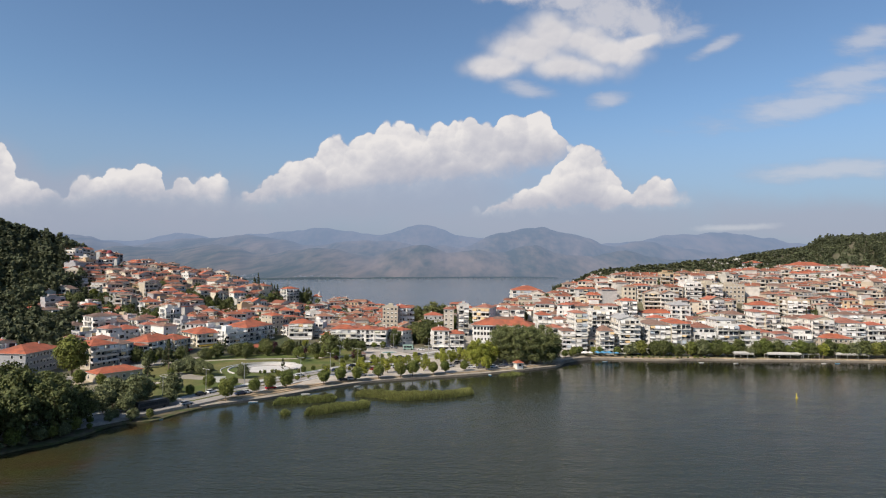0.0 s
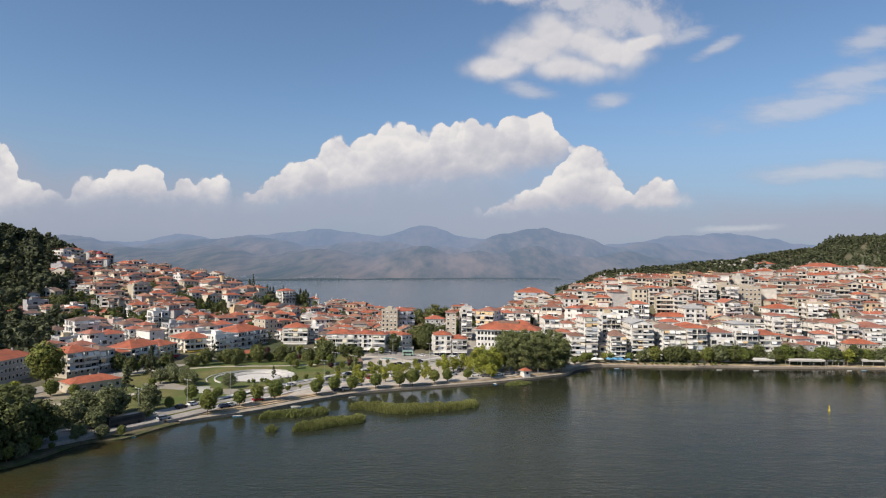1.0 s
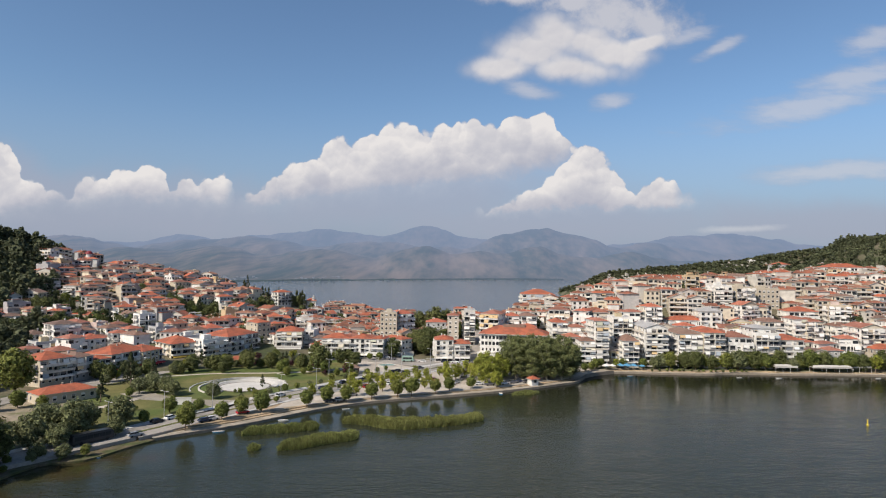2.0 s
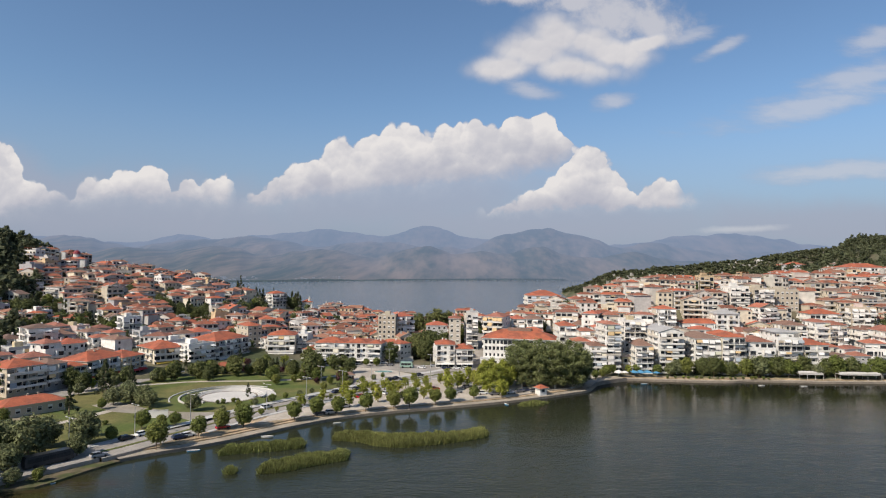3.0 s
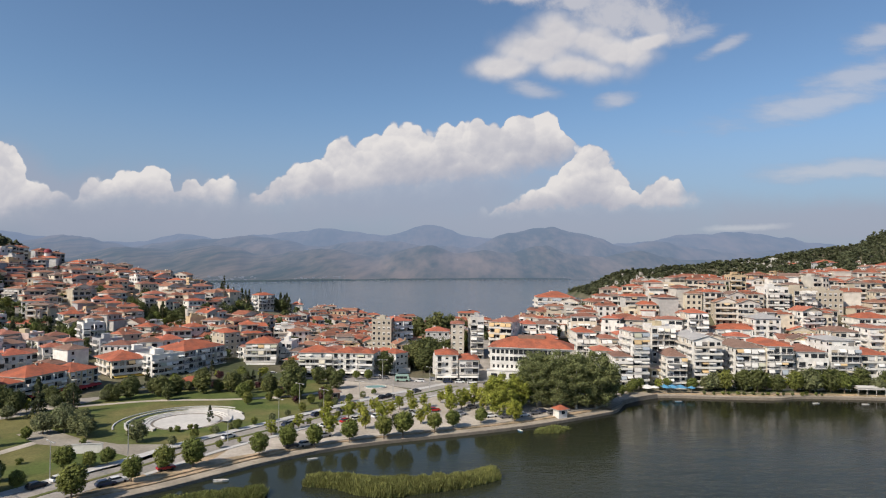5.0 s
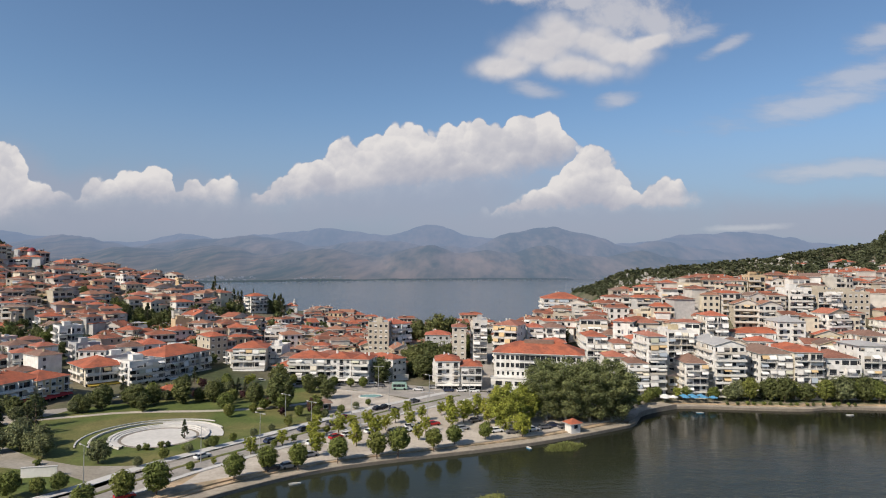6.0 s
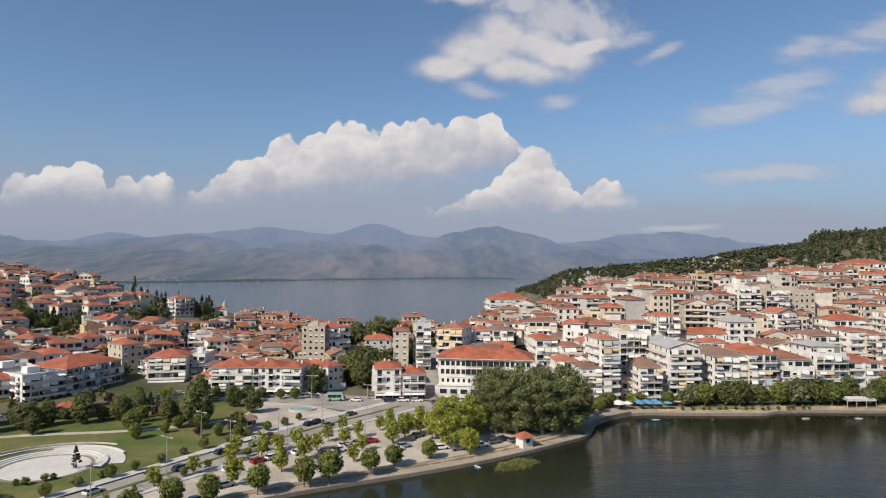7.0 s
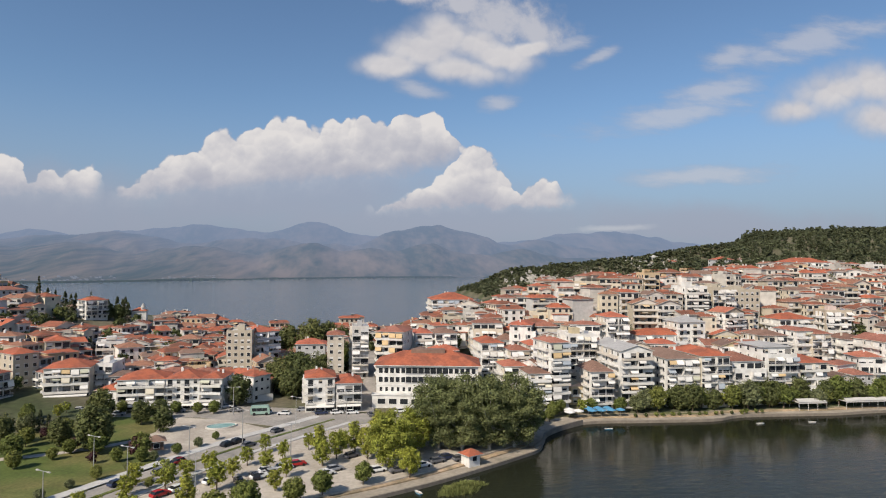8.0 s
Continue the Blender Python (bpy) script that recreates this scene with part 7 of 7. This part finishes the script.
def bus(x, y, turn, paint, label, long=11.0):
    """A bus: body, a band of windows, wheels; its length along x."""
    root = tagged(new("bus"), label, "bus")
    b = Mesh()
    side = [(-long / 2, 0.4), (-long / 2 - 0.05, 2.2), (-long / 2 + 0.2, 2.95), (long / 2 - 0.5, 2.95), (long / 2, 2.1), (long / 2 + 0.08, 0.4)]
    n = len(side)
    for s in (-1.22, 1.22):
        b.v += [(px, s * (0.94 if pz > 2.5 else 1.0), pz) for px, pz in side]
    for i in range(n):
        j = (i + 1) % n
        b.f.append((i, j, n + j, n + i))
        b.m.append(0)
    b.f += [tuple(range(n - 1, -1, -1)), tuple(range(n, 2 * n))]
    b.m += [0, 0]
    part("body", b, paint, root)
    for s in (-1, 1):
        count = int(long / 1.6)
        for i in range(count):
            g = Mesh()
            x0 = -long / 2 + 0.5 + i * (long - 1.2) / count
            g.box(x0, x0 + (long - 1.2) / count - 0.1, min(s * 1.2, s * 1.25), max(s * 1.2, s * 1.25), 1.35, 2.35)
            part("window", g, M_GLASS, root)
    w = Mesh()
    w.box(long / 2 - 0.06, long / 2 + 0.1, -1.1, 1.1, 1.2, 2.1)
    part("windscreen", w, M_GLASS, root)
    for px in (-long * 0.3, long * 0.34):
        for s in (-1, 1):
            t = Mesh()
            for k in range(14):
                a, e = k / 14 * 6.2832, (k + 1) / 14 * 6.2832
                t.face([(px + 0.48 * math.cos(a), s * 1.0, 0.48 + 0.48 * math.sin(a)), (px + 0.48 * math.cos(e), s * 1.0, 0.48 + 0.48 * math.sin(e)), (px + 0.48 * math.cos(e), s * 1.26, 0.48 + 0.48 * math.sin(e)), (px + 0.48 * math.cos(a), s * 1.26, 0.48 + 0.48 * math.sin(a))])
            t.face([(px + 0.48 * math.cos(k / 14 * 6.2832), s * 1.26, 0.48 + 0.48 * math.sin(k / 14 * 6.2832)) for k in range(14)])
            part("wheel", t, M_RUBBER, root)
    root.matrix_basis = pose(x, y, 1.5, 0, 0, turn)


bus(-98, 212, 56, material("black_coach_paint", (0.03, 0.032, 0.036), 0.3, grain=0.05), "black coach parked under the willows by the lake")
bus(-21.5, 367.5, 2, material("green_bus_paint", (0.25, 0.36, 0.31), 0.4, grain=0.06), "small pale green bus at the crossing", 6.0)


def street_lamp():
    root = tagged(new("street_lamp"), "tall grey two-armed street lamp", "street lamp", "lamps along the road")
    p = Mesh()
    p.ring([(0, 0, -0.5, 0.13), (0, 0, 4, 0.1), (0, 0, 9.0, 0.06)], 8)
    part("pole", p, M_METAL, root)
    for s in (-1, 1):
        a = Mesh()
        a.box(min(0, s * 1.5), max(0, s * 1.5), -0.04, 0.04, 8.9, 9.0)
        arm = part("arm", a, M_METAL, root)
        h = Mesh()
        h.box(min(s * 1.3, s * 2.1), max(s * 1.3, s * 2.1), -0.14, 0.14, 8.86, 9.06)
        part("lamp_head", h, M_KERB, arm)
    return [root, 1, 9, 0, False]


LAMP = street_lamp()
for x, y, turn in ((-99, 222, -35), (-90, 238.5, -35), (-80.5, 254.3, -35), (-61.9, 272.3, -35), (-51.8, 286.8, -35), (-41.4, 301.9, -35), (-32.3, 318.1, -35), (-22.2, 335, -35), (-51.7, 311.7, -35), (-9, 350, -40), (-30, 368, 0), (-60, 371, 0), (6, 358, 0), (-8, 318, 0), (-26, 296, 0)):
    stand(LAMP, pose(x, y, 1.5, 0, 0, turn))


def boat(material, label, name="rowing_boat"):
    root = tagged(new(name), label, "boat", "moored boats")
    h = Mesh()
    outer = [(-2.2, 0.55), (-1.0, 0.8), (0.6, 0.78), (1.7, 0.45), (2.4, 0.0)]
    loop = [(x, y) for x, y in outer] + [(x, -y) for x, y in reversed(outer[:-1])]
    n = len(loop)
    for i in range(n):
        j = (i + 1) % n
        (ax, ay), (bx, by) = loop[i], loop[j]
        h.face([(ax * 0.85, ay * 0.7, -0.15), (bx * 0.85, by * 0.7, -0.15), (bx, by, 0.5), (ax, ay, 0.5)])
        h.face([(ax, ay, 0.5), (bx, by, 0.5), (bx * 0.93, by * 0.88, 0.5), (ax * 0.93, ay * 0.88, 0.5)], 1)
        h.face([(ax * 0.93, ay * 0.88, 0.5), (bx * 0.93, by * 0.88, 0.5), (bx * 0.8, by * 0.65, 0.05), (ax * 0.8, ay * 0.65, 0.05)], 1)
    h.face([(x * 0.8, y * 0.65, 0.05) for x, y in loop], 1)
    part("hull", h, [material, M_KERB], root)
    for x in (-1.1, 0.5):
        t = Mesh()
        t.box(x - 0.15, x + 0.15, -0.62, 0.62, 0.3, 0.36)
        part("thwart", t, M_EARTH, root)
    root.scale = (1, 1, 1)
    return [root, 4, 1, 0, False]


BLUE_BOAT, WHITE_BOAT = boat(M_BLUE, "blue wooden rowing boat moored at the shore"), boat(M_WHITE, "small white boat moored off the shore")
for proto, x, y, turn in ((BLUE_BOAT, -69.2, 229.5, 20), (BLUE_BOAT, -91.5, 202.3, 20), (WHITE_BOAT, -53.5, 244.8, 10), (WHITE_BOAT, -36, 262.5, 25), (BLUE_BOAT, 21.3, 294.5, 115), (BLUE_BOAT, 86.3, 341, 5), (WHITE_BOAT, 138.3, 341.5, 5), (WHITE_BOAT, 156.6, 341, 0), (BLUE_BOAT, 214, 346, 0), (WHITE_BOAT, 206, 345, 10)):
    stand(proto, pose(x, y, 0.02, 0, 0, turn) @ Matrix.Diagonal((0.8, 0.8, 0.8, 1)))


def buoy():
    root = tagged(new("buoy"), "small yellow marker buoy on the lake", "buoy")
    b = Mesh()
    b.ring([(0, 0, -0.3, 0.5), (0, 0, 0.4, 0.55), (0, 0, 0.5, 0.3), (0, 0, 2.0, 0.12)], 10)
    part("float", b, material("yellow_paint", (0.65, 0.5, 0.05), 0.5), root)
    t = Mesh()
    t.box(-0.35, 0.35, -0.04, 0.04, 2.0, 2.35)
    t.box(-0.04, 0.04, -0.35, 0.35, 2.0, 2.35)
    part("top_mark", t, bpy.data.materials["yellow_paint"], root)
    root.matrix_basis = pose(140.3, 251.8, 0) @ Matrix.Diagonal((0.7, 0.7, 0.8, 1))


buoy()


def hut(x, y, turn, w, d, h, wall, tile, label):
    root = tagged(new("kiosk"), label, "kiosk")
    b = Mesh()
    b.box(-w / 2, w / 2, 0, d, -0.5, h)
    part("wall", b, wall, root)
    r = Mesh()
    hip_roof(r, w, d, h, over=0.7, pitch=0.55)
    part("roof", r, [tile, M_CONCRETE], root)
    g = Mesh()
    window_parts(g, 0, 0.9, w * 0.4, 1.1, 0, 0, "plain")
    part("hatch", g, [M_GLASS, M_WHITE, M_SHADE], root)
    dr = Mesh()
    window_parts(dr, d / 2, 0.05, 0.9, 1.95, -w / 2, 3, "plain")
    part("door", dr, [M_SHADE, M_WHITE, M_SHADE], root)
    root.matrix_basis = pose(x, y, 1.3, 0, 0, turn)


hut(37, 308.6, 28, 3.4, 3.2, 2.3, M_WHITE, M_REDTILE, "white lakeside kiosk with a red pyramid roof")
hut(-43, 330, 20, 3.4, 3.4, 2.5, M_BROWNTILE, M_BROWNTILE, "brown timber park kiosk with a tiled roof")
hut(-103, 346, 30, 7, 5, 2.8, M_BEIGEWALL, M_REDTILE, "small park pavilion with a red tiled roof")


def parasol(material, label, wide=3.2):
    root = tagged(new("parasol"), label, "parasol", "parasols on the terrace")
    p = Mesh()
    p.ring([(0, 0, 0, 0.04), (0, 0, 2.6, 0.03)], 6)
    part("pole", p, M_METAL, root)
    c = Mesh()
    n = 8
    for i in range(n):
        a, e = i / n * 6.2832, (i + 1) / n * 6.2832
        r = wide / 2
        c.face([(0, 0, 2.75), (r * math.cos(a), r * math.sin(a), 2.15), (r * math.cos(e), r * math.sin(e), 2.15)])
        c.face([(r * math.cos(a), r * math.sin(a), 2.15), (r * math.cos(a), r * math.sin(a), 1.98), (r * math.cos(e), r * math.sin(e), 1.98), (r * math.cos(e), r * math.sin(e), 2.15)])
    part("canopy", c, material, root)
    return [root, 3, 3, 0, False]


BLUE_SHADE, WHITE_SHADE = parasol(M_BLUE, "blue cafe parasol on the waterfront terrace"), parasol(M_WHITE, "white cafe parasol on the waterfront terrace", 3.8)
for i in range(7):
    stand(BLUE_SHADE, pose(85.5 + (i % 4) * 3.3, 352.5 + (i // 4) * 3.2, 1.25))
for x, y in ((77.5, 351.5), (80.8, 352.5), (78.5, 354.8)):
    stand(WHITE_SHADE, pose(x, y, 1.25))


def marquee(x, y, w, d, label):
    root = tagged(new("marquee"), label, "marquee")
    for px in (-w / 2 + 0.1, -w / 6, w / 6, w / 2 - 0.1):
        for py in (0.1, d - 0.1):
            p = Mesh()
            p.ring([(px, py, -0.2, 0.06), (px, py, 2.6, 0.06)], 6)
            part("post", p, M_WHITE, root)
    r = Mesh()
    r.box(-w / 2, w / 2, 0, d, 2.45, 2.6)
    for k in range(int(w / 1.2)):            # the scalloped valance
        r.box(-w / 2 + k * 1.2 + 0.05, -w / 2 + k * 1.2 + 1.15, -0.04, 0.0, 2.2, 2.5)
    r.face([(-w / 2, 0, 2.8), (w / 2, 0, 2.8), (w / 2 - 0.5, d / 2, 3.5), (-w / 2 + 0.5, d / 2, 3.5)])
    r.face([(w / 2, d, 2.8), (-w / 2, d, 2.8), (-w / 2 + 0.5, d / 2, 3.5), (w / 2 - 0.5, d / 2, 3.5)])
    part("canopy", r, M_CANVAS, root)
    root.matrix_basis = pose(x, y, 1.25)


marquee(166.5, 352.6, 11, 5, "white cafe marquee on the waterfront")
marquee(189, 352.6, 19, 4, "long white canvas cafe canopy on the waterfront")
marquee(205, 355, 9, 6, "white tented cafe roof on the waterfront")
marquee(228, 355, 18, 5, "pale cafe awning roof under the trees")

fountain = tagged(new("fountain"), "shallow turquoise oval pool on the plaza", "fountain")
rim, pool = Mesh(), Mesh()
oval = [(4.2 * math.cos(i / 40 * 6.2832), 2.8 * math.sin(i / 40 * 6.2832)) for i in range(40)]
for (ax, ay), (bx, by) in zip(oval, oval[1:] + oval[:1]):
    rim.face([(ax, ay, 0.4), (bx, by, 0.4), (bx * 1.08, by * 1.1, 0.4), (ax * 1.08, ay * 1.1, 0.4)])
    rim.face([(ax * 1.08, ay * 1.1, 0.4), (bx * 1.08, by * 1.1, 0.4), (bx * 1.08, by * 1.1, -0.2), (ax * 1.08, ay * 1.1, -0.2)])
    rim.face([(bx, by, 0.4), (ax, ay, 0.4), (ax, ay, 0.1), (bx, by, 0.1)])
pool.face([(x, y, 0.25) for x, y in oval])
part("rim", rim, M_MARBLE, fountain)
part("water_surface", pool, M_POOL, fountain)
fountain.matrix_basis = pose(-31, 353, 1.58, 0, 0, 20)


for x, y in ((-82.2, 281.7), (-80.3, 281.8), (-77.5, 284.4), (-76.2, 285.5), (-100, 268), (-105, 250), (-96, 254), (-112, 246), (-70, 282), (-66, 286)):
    plant(BUSH, x, y, 1.5)
plant(FIR, -75, 293, 1.5, 0.6)


def low_wall(x, y, turn, w, h, label):
    root = tagged(new("low_wall"), label, "wall")
    b = Mesh()
    b.box(-w / 2, w / 2, -0.2, 0.2, -0.4, h)
    part("wall_face", b, M_WHITE, root)
    c = Mesh()
    c.box(-w / 2 - 0.1, w / 2 + 0.1, -0.3, 0.3, h, h + 0.12)
    part("coping", c, M_KERB, root)
    root.matrix_basis = pose(x, y, 1.5, 0, 0, turn)


low_wall(-94.1, 259.9, 14, 7.4, 2.3, "white rendered low wall in the park")
low_wall(-24, 388, 20, 9, 2.2, "white wall beside the tall trees")


def church():
    root = tagged(new("church"), "small white church with a dark red dome on the hilltop", "church")
    b = Mesh()
    b.box(-7, 7, 0, 9, -4, 7)
    part("wall", b, M_WHITE, root)
    r = Mesh()
    hip_roof(r, 14, 9, 7, pitch=0.4)
    part("roof", r, [M_REDTILE, M_WHITE], root)
    d = Mesh()
    d.ring([(0, 4.5, 7.5, 2.6), (0, 4.5, 11, 2.6)], 12)
    part("drum", d, M_WHITE, root)
    k = Mesh()
    k.ring([(0, 4.5, 11, 3.0)] + [(0, 4.5, 11 + 2.8 * math.sin(a), 2.8 * math.cos(a)) for a in (0.2, 0.5, 0.8, 1.1, 1.35)] + [(0, 4.5, 13.9, 0.1)], 14)
    part("dome", k, material("dark_red_dome", (0.2, 0.03, 0.04), 0.6), root)
    t = Mesh()
    t.box(-9.5, -6.8, 0, 2.7, -4, 12)
    part("bell_tower", t, M_WHITE, root)
    root.matrix_basis = pose(-296, 548, land(-296, 548) - 0.5, 0, 0, 15)


church()


def chapel():
    root = tagged(new("chapel"), "little white chapel with a pointed turret by the lake", "chapel")
    b = Mesh()
    b.box(-4, 4, 0, 7, -4, 6)
    part("wall", b, M_WHITE, root)
    r = Mesh()
    hip_roof(r, 8, 7, 6, pitch=0.5)
    part("roof", r, [M_REDTILE, M_WHITE], root)
    t = Mesh()
    t.ring([(2, 2, 0, 1.2), (2, 2, 8, 1.2)], 10)
    part("turret", t, M_WHITE, root)
    c = Mesh()
    c.ring([(2, 2, 8, 1.5), (2, 2, 11, 0.05)], 10)
    part("turret_roof", c, M_GREYROOF, root)
    root.matrix_basis = pose(-113, 549, land(-113, 549), 0, 0, 10)


chapel()


# ---- the far shore ----
def far_shore_trees():
    rnd = random.Random(77)
    g = Mesh()
    for _ in range(2600):
        a = rnd.uniform(-0.75, 0.5)
        if noise.noise(Vector((a * 7, 0.5, 0))) < -0.5:
            continue
        y = far_shore(a) + rnd.uniform(-4, 60)
        x = a * y
        lush = 0.5 + noise.noise(Vector((a * 16, 2.5, 0)))
        r, h = rnd.uniform(8, 20), rnd.uniform(1.6, 3.4) * (0.5 + 1.2 * max(0.0, lush)) + 0.8
        k = len(g.v)
        g.v += [(x + r * math.cos(i * 1.257), y + r * math.sin(i * 1.257), -1) for i in range(5)] + [(x + r * 0.8 * math.cos(i * 1.257), y + r * 0.8 * math.sin(i * 1.257), h * 0.6) for i in range(5)] + [(x, y, h)]
        for i in range(5):
            j = (i + 1) % 5
            g.f += [(k + i, k + j, k + 5 + j, k + 5 + i), (k + 5 + i, k + 5 + j, k + 10)]
            g.m += [0, 0]
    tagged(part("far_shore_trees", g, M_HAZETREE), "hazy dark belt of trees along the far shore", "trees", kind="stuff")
    v = Mesh()
    for _ in range(70):
        c = rnd.choice((-0.36, -0.36, -0.33, -0.2, 0.2, -0.6))
        a = c + rnd.gauss(0, 0.022)
        y = far_shore(a) + abs(rnd.gauss(60, 60)) + 40
        x = a * y
        w, h = rnd.uniform(1.5, 4.5), rnd.uniform(0.2, 0.7)
        z = 3 + (y - far_shore(a)) * 0.05
        v.box(x - w, x + w, y, y + w, z - 2, z + h)
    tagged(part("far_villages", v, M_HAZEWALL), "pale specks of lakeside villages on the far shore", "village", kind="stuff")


far_shore_trees()


def headland_rocks():
    rnd = random.Random(15)
    g = Mesh()
    for _ in range(240):
        x, y = (rnd.gauss(302, 16), rnd.gauss(1085, 16)) if rnd.random() < 0.4 else (rnd.gauss(300, 30), rnd.gauss(1110, 30)) if rnd.random() < 0.3 else (rnd.gauss(520, 40), rnd.gauss(1120, 40))
        z = land(x, y)
        if z < 1:
            continue
        r = rnd.uniform(1.5, 5)
        k = len(g.v)
        g.v += [(x + r * rnd.uniform(0.6, 1.2) * math.cos(i * 1.0472), y + r * rnd.uniform(0.6, 1.2) * math.sin(i * 1.0472), z - 1) for i in range(6)]
        g.v += [(x + r * rnd.uniform(0.3, 0.8) * math.cos(i * 1.0472), y + r * rnd.uniform(0.3, 0.8) * math.sin(i * 1.0472), z + r * rnd.uniform(0.5, 1.3)) for i in range(6)]
        for i in range(6):
            j = (i + 1) % 6
            g.f.append((k + i, k + j, k + 6 + j, k + 6 + i))
            g.m.append(0)
        g.f.append(tuple(k + 6 + i for i in range(6)))
        g.m.append(0)
    tagged(part("headland_rocks", g, M_ROCK), "bare grey rock outcrops on the headland", "rocks", kind="stuff")


headland_rocks()


for i in range(16):
    plant(BUSH, 100 + i * 3.1 + (i * 7 % 5) * 0.3, 351.2 + (0.9 if i > 12 else 0), 1.05, 0.8)


# patterns that found no place
for kind in (LOW, COTTAGE, TALL, STREET, LIMES, DARK, OLIVES, PURPLE, CYPRESS, FIR, BUSH, PLANE, BIGLIME):
    for proto in kind:
        if not proto[4]:
            for ob in list(proto[0].children_recursive) + [proto[0]]:
                bpy.data.objects.remove(ob)
